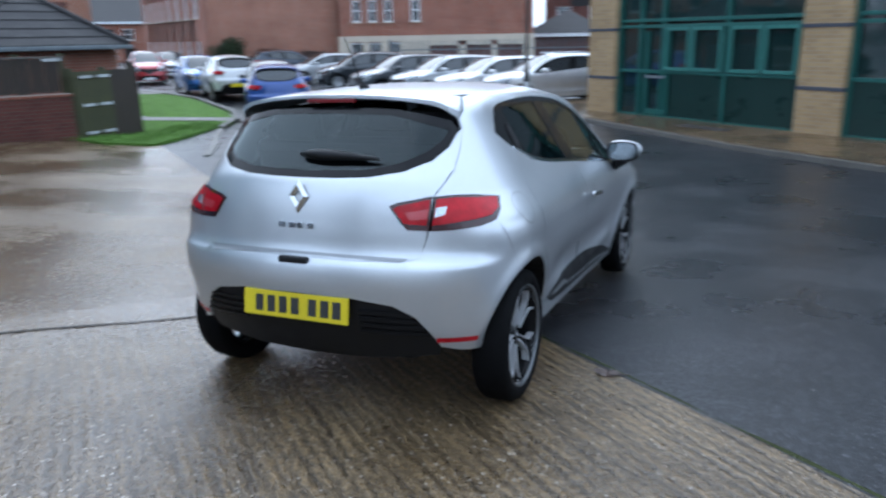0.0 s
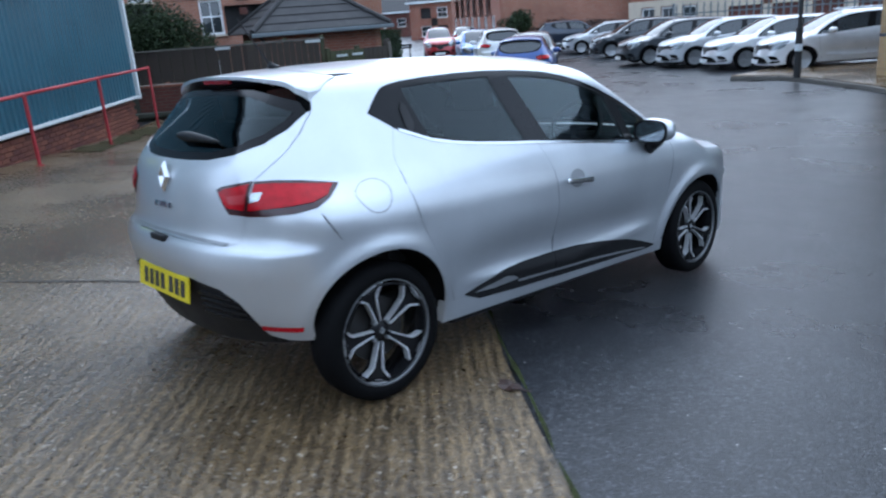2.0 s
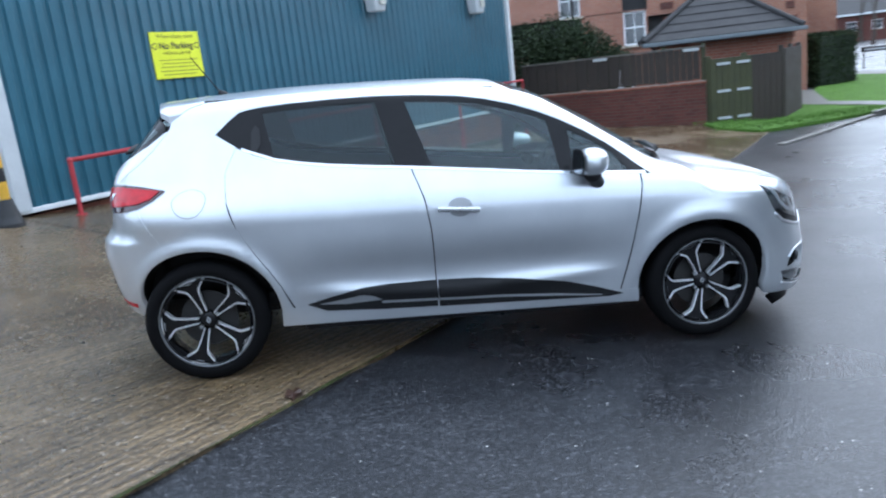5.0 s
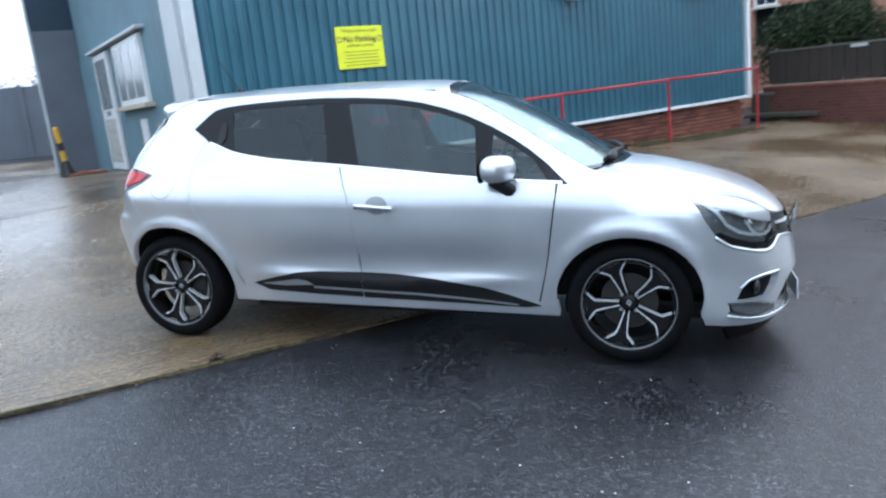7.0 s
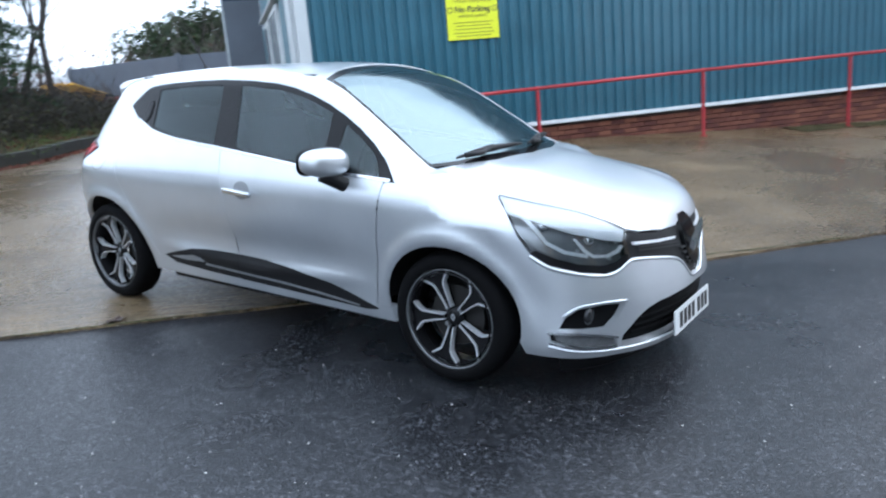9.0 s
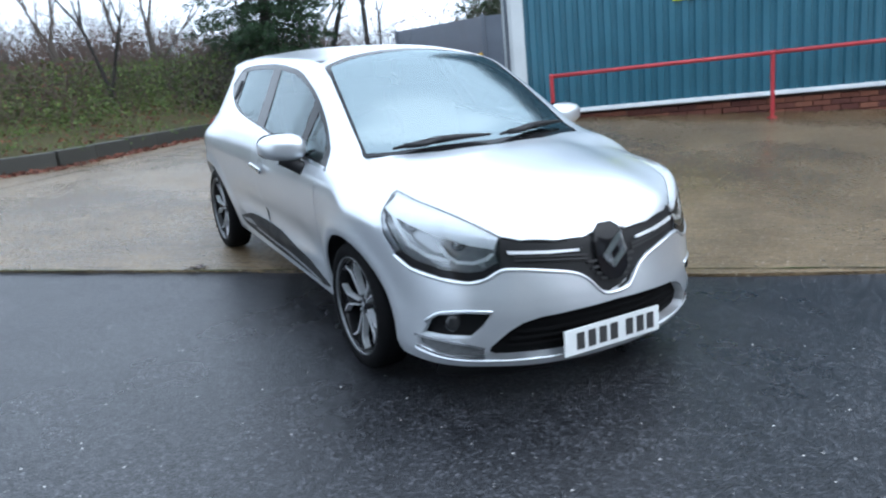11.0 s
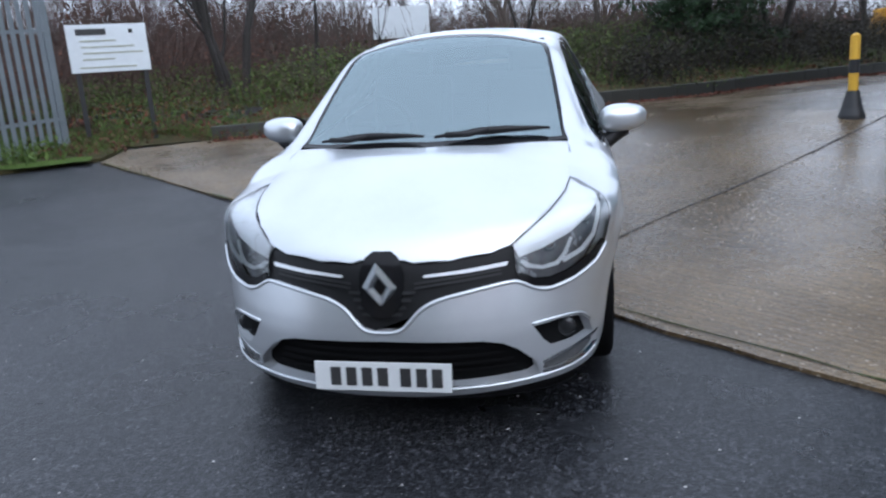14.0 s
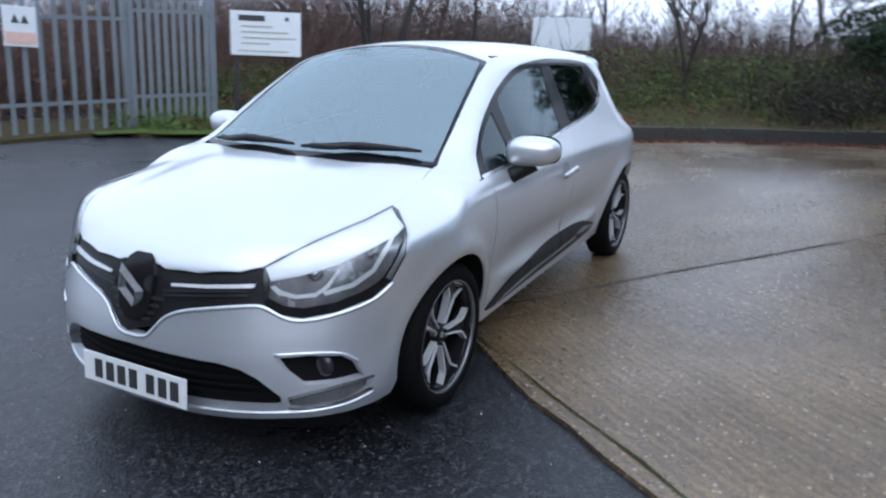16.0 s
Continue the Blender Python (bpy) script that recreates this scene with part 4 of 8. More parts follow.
house("terrace_block", "long red brick block with a blank gable", (-29.2, 32.4), (5.95, 4.2), 7.6, 14.0, 9.5, [(2.75, 0.95, 0.62, 0.62), (2.6, 5.4, 0.7, 1.0)], [], B_ORANGE, "gable")
house("terrace_block", "red brick block with tall bay windows", (-44.5, 43.0), (0.83, -0.56), 17.5, 10.0, 8.0, row(7, 1.0, 2.3, 0.9, 0.9, 1.3) + row(7, 1.0, 2.3, 3.6, 0.9, 1.4) + row(7, 1.0, 2.3, 6.1, 0.8, 1.1), [], B_RED, "gable")
rb, rbm = house("flats_block", "red brick flats over a cream ground floor", (-22.4, 36.0), (10.6, 4.5), 11.6, 10.0, 9.0,
                row(3, 0.8, 0.95, 3.15, 0.5, 1.25) + row(1, 4.3, 1, 3.15, 0.55, 1.25), [], B_RED, "hip")
local("cream_front", wall_with_holes(11.7, 2.35, [(0.7, 0.0, 0.75, 2.0), (1.8, 0.0, 0.75, 2.0), (2.95, 0.0, 0.75, 2.0), (5.4, 0.0, 1.75, 1.75), (7.6, 0.0, 1.55, 1.75), (9.55, 0.0, 1.5, 1.75)], 0.2), M_CREAM, rb, rbm @ pose(-0.05, -0.24, 0.0), "cream rendered ground floor")
for x, w in ((5.4, 1.75), (7.6, 1.55), (9.55, 1.5)):
    local("recess", box((w, 0.04, 1.75), (x + w / 2, -0.06, 0.88)), B_DARK, rb, rbm)
for x in (0.7, 1.8, 2.95):
    window(rb, rbm @ pose(0, -0.2, 0), x, 0.75, 0.75, 1.2)
house("far_house", "distant brick house under a grey slate roof", (-61.5, 53.0), (4.6, 4.5), 7.0, 9.0, 4.2, [(3.0, 2.4, 1.1, 1.1), (1.2, 0.5, 1.1, 1.1)], [], B_RED, "gable", roof_rise=2.6)
house("far_terrace", "low brick terrace at the end of the street", (-90, 52), (20, 22), 34, 8, 3.6, row(12, 1.5, 2.7, 1.6, 1.1, 1.1), [], B_DARK, "gable", roof_rise=2.2)
hut = house("brick_hut", "small brick hut under a hipped tile roof", (-13.4, 44.9), (4.0, 1.1), 5.2, 5.0, 2.3, [], [], B_DARK, "hip", roof_rise=1.5)
house("terrace_block", "distant brick flats with white windows", (-16.0, 58.0), (13.0, 3.0), 14, 9, 8.5, row(5, 1.0, 2.6, 3.2, 1.1, 1.2) + row(5, 1.0, 2.6, 5.8, 1.1, 1.2), [], B_DARK, "hip")


# ---- steel palisades ----
def palisade(name, label, pts, height, gap, z_rail, group="", pale_w=0.065, base=None):
    t = thing(name, label, "fence", group=group)
    pale = prism([(-pale_w / 2, 0), (pale_w / 2, 0), (pale_w / 2, height - 0.12), (0, height), (-pale_w / 2, height - 0.12)], 0.012)
    me = bpy.data.meshes.new("pale")
    pale.to_mesh(me)
    pale.free()
    me.materials.append(M_GALV)
    for a, b in zip(pts, pts[1:]):
        d = Vector((b[0] - a[0], b[1] - a[1], 0))
        L = d.length
        d.normalize()
        for i in range(int(L / gap)):
            p = Vector((*a, 0)) + d * (gap * (i + 0.5))
            o = new("pale", me)
            o.parent, o.matrix_basis = t, frame_at((p.x, p.y), d, gp(p.x, p.y).z + 0.06)
        za, zb = gp(*a).z, gp(*b).z
        for z in z_rail:
            mid = Vector(((a[0] + b[0]) / 2, (a[1] + b[1]) / 2, (za + zb) / 2 + z))
            ang = math.atan2(zb - za, L)
            local("rail", set_in(box((L, 0.045, 0.05), (0, 0.035, 0)), pose(0, 0, 0, 0, -math.degrees(ang), 0)), M_GALV, t, frame_at((mid.x, mid.y), d, mid.z))
        for p in (a, b):
            local("post", box((0.1, 0.1, height + 0.1), (0, 0.08, height / 2), None, 0.008), M_GALV, t, frame_at(p, d, gp(*p).z))
    return t


palisade("palisade_gate", "galvanised steel palisade gate, closed", [(8.75, 1.6), (7.3, -4.05)], 2.2, 0.205, (0.45, 1.62))
palisade("palisade_fence", "galvanised steel palisade fence on a grass verge", [(7.3, -4.05), (6.78, -5.25)], 2.3, 0.125, (0.5, 1.75))
palisade("palisade_fence", "grey steel palisade fence behind the parked cars", [(-14.5, 27.2), (-5.0, 30.6)], 1.9, 0.28, (0.4, 1.5))
for p, kind in (((7.66, -2.62), 0), ((7.80, -2.08), 1)):
    s = thing("gate_notice", "white safety notice with a pale pink panel on a gate" if not kind else "white warning notice with a yellow triangle on a gate", "sign", frame_at(p, (-0.25, -0.97), gp(*p).z + 1.22) @ pose(0, -0.03, 0))
    part("board", box((0.42, 0.01, 0.52), (0, 0, 0.26), None, 0.003), M_WHITESIGN, s)
    if kind:
        part("triangle", prism([(-0.15, 0.27), (0.15, 0.27), (0, 0.48)], 0.004, pose(0, -0.01, 0)), M_YELLOW, s)
        part("caption", box((0.36, 0.006, 0.15), (0, -0.008, 0.12)), M_YELLOW, s)
    else:
        part("caption", box((0.38, 0.006, 0.15), (0, -0.008, 0.11)), plain("faded_pink_print", (0.62, 0.42, 0.36), 0.5), s)
        for x in (-0.06, 0.06):
            part("pictogram", prism([(-0.05, 0.30), (0.05, 0.30), (0.0, 0.42)], 0.004, pose(x, -0.01, 0)), M_INK, s)

# ---- sign boards on the bank ----
board = thing("sign_board", "white business sign board on two dark posts", "sign", frame_at((6.83, -5.69), (-0.79, -0.61), 0))
part("board", box((1.13, 0.03, 0.70), (0.56, 0, 1.95), None, 0.004), M_WHITESIGN, board)
part("print_line", box((0.42, 0.006, 0.09), (0.34, -0.018, 2.19)), M_INK, board)
part("emblem", box((0.06, 0.006, 0.06), (0.90, -0.018, 2.19)), M_INK, board)
for z, w, x in ((2.06, 0.5, 0.42), (1.97, 0.75, 0.55), (1.88, 0.85, 0.62), (1.79, 0.45, 0.40), (1.67, 0.8, 0.52)):
    part("print_line", box((w, 0.006, 0.022), (x, -0.018, z)), plain("faded_print", (0.36, 0.38, 0.30), 0.6), board)
for x in (0.08, 1.04):
    part("post", box((0.07, 0.05, 1.9), (x, 0.04, 0.95)), M_BLACK, board)
white = thing("sign_board", "blank white sign board among brambles", "sign", frame_at((3.40, -10.38), (-0.98, -0.17), 0))
part("board", box((1.12, 0.03, 0.60), (0.56, 0, 2.27), None, 0.004), M_WHITESIGN, white)
for x in (0.12, 1.0):
    part("post", box((0.07, 0.05, 1.9), (x, 0.04, 1.3)), M_TIMBER, white)

# ---- grey steel yard fence with gates ----
yf = thing("steel_yard_gates", "tall grey sheet steel gates closing the yard", "gate")
pts = [(-12.0, -23.9), (-12.6, -18.3), (-13.8, -16.8), (-14.9, -15.3)]
for a, b in zip(pts, pts[1:]):
    L = math.dist(a, b)
    m = frame_at(b, (a[0] - b[0], a[1] - b[1]), 0.42)
    local("sheet", box((L - 0.03, 0.05, 2.35), (L / 2, 0, 1.2), None, 0.006), M_GREYSTEEL, yf, m)
    for x in (0.02, L - 0.02):
        local("post", box((0.09, 0.1, 2.45), (x, 0.06, 1.22)), M_GREYSTEEL, yf, m)
m = frame_at((-13.2, -17.55), (0.62, -0.78), 0.42)
local("latch", box((0.25, 0.08, 0.3), (0.2, -0.08, 1.5), None, 0.01), M_BLACK, yf, m)
local("notice", box((0.32, 0.02, 0.42), (-0.35, -0.05, 1.5)), M_WHITESIGN, yf, m)
m = frame_at((-12.51, -19.1), (0.107, -0.994), 0.42)
local("notice", box((0.30, 0.02, 0.42), (0.06, -0.05, 1.6)), M_SIGNYELLOW, yf, m, "yellow warning notice")
local("notice", box((0.20, 0.02, 0.34), (-0.24, -0.05, 1.6)), M_RED, yf, m, "red warning notice")
m = frame_at((-14.1, -16.4), (0.59, -0.80), 0.42)
local("notice", box((0.34, 0.02, 0.45), (-0.3, -0.05, 1.95)), M_SIGNYELLOW, yf, m)
local("notice", box((0.26, 0.02, 0.26), (-0.75, -0.05, 1.98)), M_RED, yf, m)

# ---- road barriers stacked on the verge ----
M_BARRIER = plain("faded_yellow_plastic", (0.62, 0.34, 0.03), 0.5, vary=0.25)
M_BARRUST = plain("weathered_red_plastic", (0.16, 0.035, 0.03), 0.6, vary=0.4)
M_BARRED = plain("red_plastic", (0.45, 0.05, 0.045), 0.5, vary=0.25)


def barrier(x, y, z, turn, lean, mat, label, dip=0.0):
    b = thing("road_barrier", label, "barrier", pose(x, y, z, 0, 0, turn) @ pose(0, 0, 0, 0, dip, 0) @ pose(0, 0, 0, lean, 0, 0), group="road barriers")
    for zz in (0.08, 0.52, 0.95):
        part("rail", box((1.7, 0.07, 0.12), (0, 0, zz), None, 0.02), mat, b)
    for i in range(9):
        part("bar", box((0.07, 0.05, 0.85), (-0.78 + i * 0.195, 0, 0.5), None, 0.012), mat, b)
    for xx in (-0.7, 0.7):
        part("foot", box((0.12, 0.5, 0.07), (xx, 0, 0.02), None, 0.015), M_BLACK, b)


for i in range(8):
    barrier(-9.85 - 0.02 * i, -21.15 + 0.09 * i, 1.02 + 0.02 * i, 13 + 1.5 * i, -6 - 4 * i, M_BARRIER, "faded yellow plastic road barrier in a stack", -13)
barrier(-11.25, -21.15, 0.78, 40, -30, M_BARRED, "red plastic road barrier leaning on a stack")
barrier(-8.0, -18.95, 1.0, 60, 6, M_BARRUST, "dull red road barrier standing beside bare trees")


# ---- low bank wall, bank and verge ----
bank_wall = tagged(new("bank_wall"), "low dark weathered kerb wall below the bank", "wall", kind="structure")
M_DARKKERB = plain("dark_wet_concrete", (0.036, 0.035, 0.028), 0.7, vary=0.45, scale=2.0, bump=0.4)
for a, b in zip(BANK, BANK[1:]):
    L = math.dist(a, b)
    n = max(1, round(L / 0.6))
    for i in range(n):
        p = Vector((a[0] + (b[0] - a[0]) * (i + 0.5) / n, a[1] + (b[1] - a[1]) * (i + 0.5) / n, 0))
        m = frame_at((p.x, p.y), (a[0] - b[0], a[1] - b[1]), gp(p.x, p.y).z)
        local("block", box((L / n - 0.002, 0.22, 0.40), (0, -0.02, 0.004 * math.sin(i * 3.3 + a[0])), None, 0.014), M_DARKKERB, bank_wall, m)

BACK = [(16.0, -6.0), (9.5, -6.3), (7.3, -5.4), (6.0, -5.6)] + BANK
bl = [Vector((*p, 0)) for p in BACK]
vs, fs = [], []
OUT = [0.0, 0.5, 1.2, 2.5, 4.5, 8, 14, 24, 60]
RISE = [0.18, 0.26, 0.42, 0.62, 0.85, 1.0, 1.0, 0.8, 0.5]
for i, p in enumerate(bl):
    d = (bl[min(i + 1, len(bl) - 1)] - bl[max(i - 1, 0)]).normalized()
    nrm = Vector((-d.y, d.x, 0)).lerp(Vector((0.12, -1, 0)), 0.65).normalized()
    for o, r in zip(OUT, RISE):
        q = p + nrm * o
        vs.append((q.x, q.y, gp(p.x, p.y).z + (r if i > 4 else r * 0.35 - 0.05) + 0.05 * noise.noise(q * 0.9)))
k = len(OUT)
for i in range(len(bl) - 1):
    for j in range(k - 1):
        fs.append((i * k + j, i * k + j + 1, (i + 1) * k + j + 1, (i + 1) * k + j))
bank = mesh_of("bank", vs, fs, M_VERGE, smooth=True)
tagged(bank, "rough grassy bank strewn with dead leaves", "bank", kind="structure")
verge = patch("verge", [(8.6, 1.5), (7.25, -3.6), (6.6, -3.75), (5.75, -4.5), (5.95, -5.4), (7.3, -5.6), (9.5, -4.0), (10.5, 1.5)], M_VERGE, 0.03, 0.5)
tagged(verge, "strip of rough grass along the fence", "verge", kind="structure")
tagged(strip("moss_edge", [(5.85, -4.45), (7.0, -3.75), (7.2, -3.3)], 0.42, M_MOSS, 0.045, None, 0.1), "bright green moss at the fence foot", "moss", kind="stuff")
tagged(strip("moss_patch", [WM_p for WM_p in [tuple((WM @ Vector((s, -0.35, 0)))[:2]) for s in (7.6, 9, 10.5, 11.6)]], 0.5, M_VERGE, 0.012, None, 0.12), "mossy strip at the foot of the plinth", "moss", kind="stuff")

# ---- the silver hatchback: one smooth body, cut into its panels ----
def curve(xs, ys):
    """A smooth line through points that never overshoots them."""
    xs, ys = np.array(xs, float), np.array(ys, float)
    h, d = np.diff(xs), np.diff(ys) / np.diff(xs)
    m = np.zeros_like(xs)
    m[0], m[-1] = d[0], d[-1]
    for i in range(1, len(xs) - 1):
        if d[i - 1] * d[i] > 0:
            a, b = 2 * h[i] + h[i - 1], h[i] + 2 * h[i - 1]
            m[i] = (a + b) / (a / d[i - 1] + b / d[i])

    def at(x):
        x = np.clip(np.asarray(x, float), xs[0], xs[-1])
        i = np.clip(np.searchsorted(xs, x) - 1, 0, len(h) - 1)
        t = (x - xs[i]) / h[i]
        return (ys[i] * (1 + 2 * t) * (1 - t) ** 2 + h[i] * m[i] * t * (1 - t) ** 2 + ys[i + 1] * t * t * (3 - 2 * t) + h[i] * m[i + 1] * t * t * (t - 1))

    return at


AXLE, HUBZ = 1.2945, 0.305
SEC = curve([0.10, 0.18, 0.24, 0.32, 0.42, 0.50, 0.60, 0.70, 0.78, 0.86, 0.93, 1.0, 1.1, 1.2, 1.3, 1.4, 1.5],
            [0.72, 0.762, 0.782, 0.795, 0.812, 0.828, 0.846, 0.858, 0.861, 0.850, 0.822, 0.783, 0.725, 0.668, 0.614, 0.562, 0.51])
TAPER = curve([-2.1, -1.9, -1.6, -1.3, -0.8, 0, 0.8, 1.3, 1.6, 1.9, 2.15, 2.3], [-0.25, -0.15, -0.055, -0.006, -0.010, -0.012, -0.008, 0.0, -0.025, -0.09, -0.18, -0.25])
GREEN = curve([-1.9, -1.5, -1.15, -0.6, 0.3, 0.6, 1.0, 1.3], [-0.13, -0.055, -0.008, 0.0, -0.002, -0.020, -0.060, -0.09])
CENTRE = curve([-2.1, -1.62, -1.4, -1.17, -0.7, -0.2, 0.09, 0.29, 0.45, 0.73, 1.0, 1.2, 1.27, 1.4, 1.6, 1.8, 1.93, 2.02, 2.08, 2.2, 2.4],
               [1.32, 1.378, 1.402, 1.424, 1.445, 1.450, 1.445, 1.428, 1.385, 1.255, 1.105, 0.992, 0.968, 0.950, 0.908, 0.852, 0.800, 0.752, 0.710, 0.60, 0.40])
NOSE = curve([0.05, 0.13, 0.18, 0.24, 0.32, 0.40, 0.46, 0.52, 0.58, 0.64, 0.70, 0.76, 0.85, 1.0], [1.93, 2.07, 2.110, 2.132, 2.146, 2.150, 2.142, 2.128, 2.112, 2.095, 2.076, 2.05, 2.0, 1.85])
TAIL = curve([0.1, 0.25, 0.34, 0.44, 0.55, 0.65, 0.705, 0.735, 0.76, 0.85, 0.95, 1.03, 1.10, 1.2, 1.3, 1.38, 1.46, 1.6],
             [1.60, 1.76, 1.815, 1.862, 1.888, 1.905, 1.898, 1.868, 1.855, 1.842, 1.826, 1.800, 1.745, 1.655, 1.565, 1.49, 1.41, 1.3])


def smax(a, b, k):
    h = np.maximum(k - np.abs(a - b), 0) / k
    return np.maximum(a, b) + h * h * k / 4


def body(p):
    """Signed distance, about, to the car's skin."""
    x, y, z = np.abs(p[:, 0]), p[:, 1], p[:, 2]
    w = SEC(z) + TAPER(y) + GREEN(y) * blend(0.84, 1.0, z)
    w = w + 0.014 * np.exp(-((y + 1.32) / 0.42) ** 2 - ((z - 0.84) / 0.10) ** 2) + 0.010 * np.exp(-((y - 1.38) / 0.4) ** 2 - ((z - 0.74) / 0.11) ** 2)
    w = w - 0.026 * np.exp(-((z - 0.49) / 0.10) ** 2) * blend(-0.95, -0.45, y) * blend(1.0, 0.45, y)
    w = w + 0.012 * np.exp(-((z - 0.36 - 0.06 * np.abs(y)) / 0.035) ** 2) * blend(-0.9, -0.6, y) * blend(0.9, 0.6, y)
    for c in (-AXLE, AXLE):
        r = np.hypot(y - c, z - 0.31)
        w = w + 0.020 * np.exp(-((r - 0.37) / 0.05) ** 2) * blend(0.2, 0.45, z)
    w = w + 0.034 * blend(1.35, 1.70, y) * blend(0.50, 0.22, z)
    yy = y + 0.16 * (x / 0.66) ** 2 * blend(1.9, 1.2, y)
    roof, bonnet = blend(0.5, 0.15, y), blend(1.15, 1.35, y)
    h = CENTRE(yy) - roof * 0.05 * (x / 0.5) ** 2.2 - (1 - roof) * (1 - bonnet) * 0.015 * (x / 0.6) ** 2 - bonnet * 0.050 * (x / 0.65) ** 2.4
    h = h - bonnet * 0.010 * np.exp(-((x - 0.50) / 0.10) ** 2)
    fy = NOSE(z) - 0.112 * (x / 0.49) ** 2.4 * (1 - 0.09 * blend(0.42, 0.20, z))
    ry = TAIL(z) - 0.042 * (x / 0.42) ** 2.5
    ends = np.maximum(y - fy, -y - ry)
    return smax(smax(x - w, ends, 0.12), z - h, 0.055)


def slope(p, e=0.004):
    g = np.stack([(body(p + d) - body(p - d)) / (2 * e) for d in np.eye(3) * e], 1)
    return g


def snap(pts, n=14):
    """Move rough points onto the skin."""
    p = np.array(pts, float).reshape(-1, 3)
    for _ in range(n):
        g = slope(p)
        p = p - (body(p) / np.maximum((g * g).sum(1), 1e-3) * 0.9)[:, None] * g
    return p


class Along:
    """Seen along a direction: flat coordinates of a point, and the skin under flat coordinates."""

    def __init__(self, way):
        self.d = np.array(Vector(way).normalized())
        up = np.array((0, 0, 1.0)) if abs(self.d[2]) < 0.9 else np.array((0, 1.0, 0))
        self.u = np.cross(up, self.d)
        self.u /= np.linalg.norm(self.u)
        self.v = np.cross(self.d, self.u)

    def flat(self, p):
        return np.stack([p @ self.u, p @ self.v], 1)

    def cast(self, q):
        base = q[:, :1] * self.u + q[:, 1:] * self.v
        hi = np.full(len(q), 3.0)
        lo = hi.copy()
        live = np.ones(len(q), bool)
        for s in np.arange(3.0, -1.0, -0.03):
            inside = body(base + s * self.d) < 0
            hit = live & inside
            lo[hit], hi[hit] = s, s + 0.03
            live &= ~inside
            if not live.any():
                break
        for _ in range(22):
            mid = (lo + hi) / 2
            inside = body(base + mid[:, None] * self.d) < 0
            lo, hi = np.where(inside, mid, lo), np.where(inside, hi, mid)
        return base + ((lo + hi) / 2)[:, None] * self.d


class Round:
    """Seen from an upright axis outwards."""

    def __init__(self, cy, sign, k=0.95):
        self.c, self.s, self.k = cy, sign, k

    def flat(self, p):
        return np.stack([np.arctan2(p[:, 0], self.s * (p[:, 1] - self.c)) * self.k, p[:, 2]], 1)

    def cast(self, q):
        a = q[:, 0] / self.k
        d = np.stack([np.sin(a), self.s * np.cos(a), 0 * a], 1)
        o = np.stack([0 * a, 0 * a + self.c, q[:, 1]], 1)
        lo, hi = np.full(len(q), 0.05), np.full(len(q), 1.9)
        for _ in range(34):
            mid = (lo + hi) / 2
            inside = body(o + mid[:, None] * d) < 0
            lo, hi = np.where(inside, mid, lo), np.where(inside, hi, mid)
        return o + ((lo + hi) / 2)[:, None] * d


SIDE, TOPV, FRONT, REAR = Along((1, 0, 0.0)), Along((0, 0.1, 1)), Along((0, 1, 0.1)), Along((0, -1, 0.22))


def shrink(q, d):
    """Draw a closed outline in by d."""
    a = q - np.roll(q, 1, 0)
    b = np.roll(q, -1, 0) - q
    area = 0.5 * np.sum(q[:, 0] * np.roll(q[:, 1], -1) - np.roll(q[:, 0], -1) * q[:, 1])
    sgn = 1 if area > 0 else -1
    na, nb = np.stack([-a[:, 1], a[:, 0]], 1), np.stack([-b[:, 1], b[:, 0]], 1)
    na /= np.linalg.norm(na, axis=1)[:, None] + 1e-9
    nb /= np.linalg.norm(nb, axis=1)[:, None] + 1e-9
    m = na + nb
    m /= np.maximum((m * m).sum(1), 0.5)[:, None] / 2
    return q + m * d * sgn


def skin(view, outline, step=0.03, holes=(), off=0.0, inset=0.0, lip=0.014, flip=False):
    """A piece of the body's skin inside an outline of rough points: vertices, faces, normals."""
    def loop(o):
        return view.flat(snap(o))
    out = loop(outline)
    if inset:
        out = shrink(out, inset)
    inner = [loop(h) for h in holes]
    pts, tri, _ = fill(out.tolist(), step, [h.tolist() for h in inner])
    v = view.cast(pts)
    g = slope(v)
    nrm = g / np.linalg.norm(g, axis=1)[:, None]
    v = v + nrm * off
    # outward winding
    fn = np.cross(v[tri[:, 1]] - v[tri[:, 0]], v[tri[:, 2]] - v[tri[:, 0]])
    bad = (fn * nrm[tri[:, 0]]).sum(1) < 0
    tri[bad] = tri[bad][:, ::-1]
    verts, norms, faces = list(v), list(nrm), [tuple(t) for t in tri]
    if lip:
        seen = {}
        for a, b, c in faces:
            for e in ((a, b), (b, c), (c, a)):
                seen[e] = 1
        low = {}
        for a, b in [e for e in seen if (e[1], e[0]) not in seen]:
            ids = []
            for q in (a, b):
                if q not in low:
                    low[q] = len(verts)
                    verts.append(v[q] - nrm[q] * lip)
                    norms.append(nrm[q])
                ids.append(low[q])
            faces.append((b, a, ids[0], ids[1]))
    return np.array(verts), faces, np.array(norms)


def mirrored(geo):
    v, f, n = geo
    s = np.array((-1, 1, 1))
    return v * s, [t[::-1] for t in f], n * s


def shell(name, geos, material, parent, label=""):
    """One part of the car from pieces of skin, shaded as one smooth body."""
    verts, faces, norms, k = [], [], [], 0
    for v, f, n in geos:
        verts.append(v)
        norms.append(n)
        faces += [tuple(i + k for i in t) for t in f]
        k += len(v)
    ob = mesh_of(name, np.concatenate(verts), faces, material, parent, smooth=True, label=label)
    ob.data.normals_split_custom_set_from_vertices([tuple(q) for q in np.concatenate(norms)])
    return ob


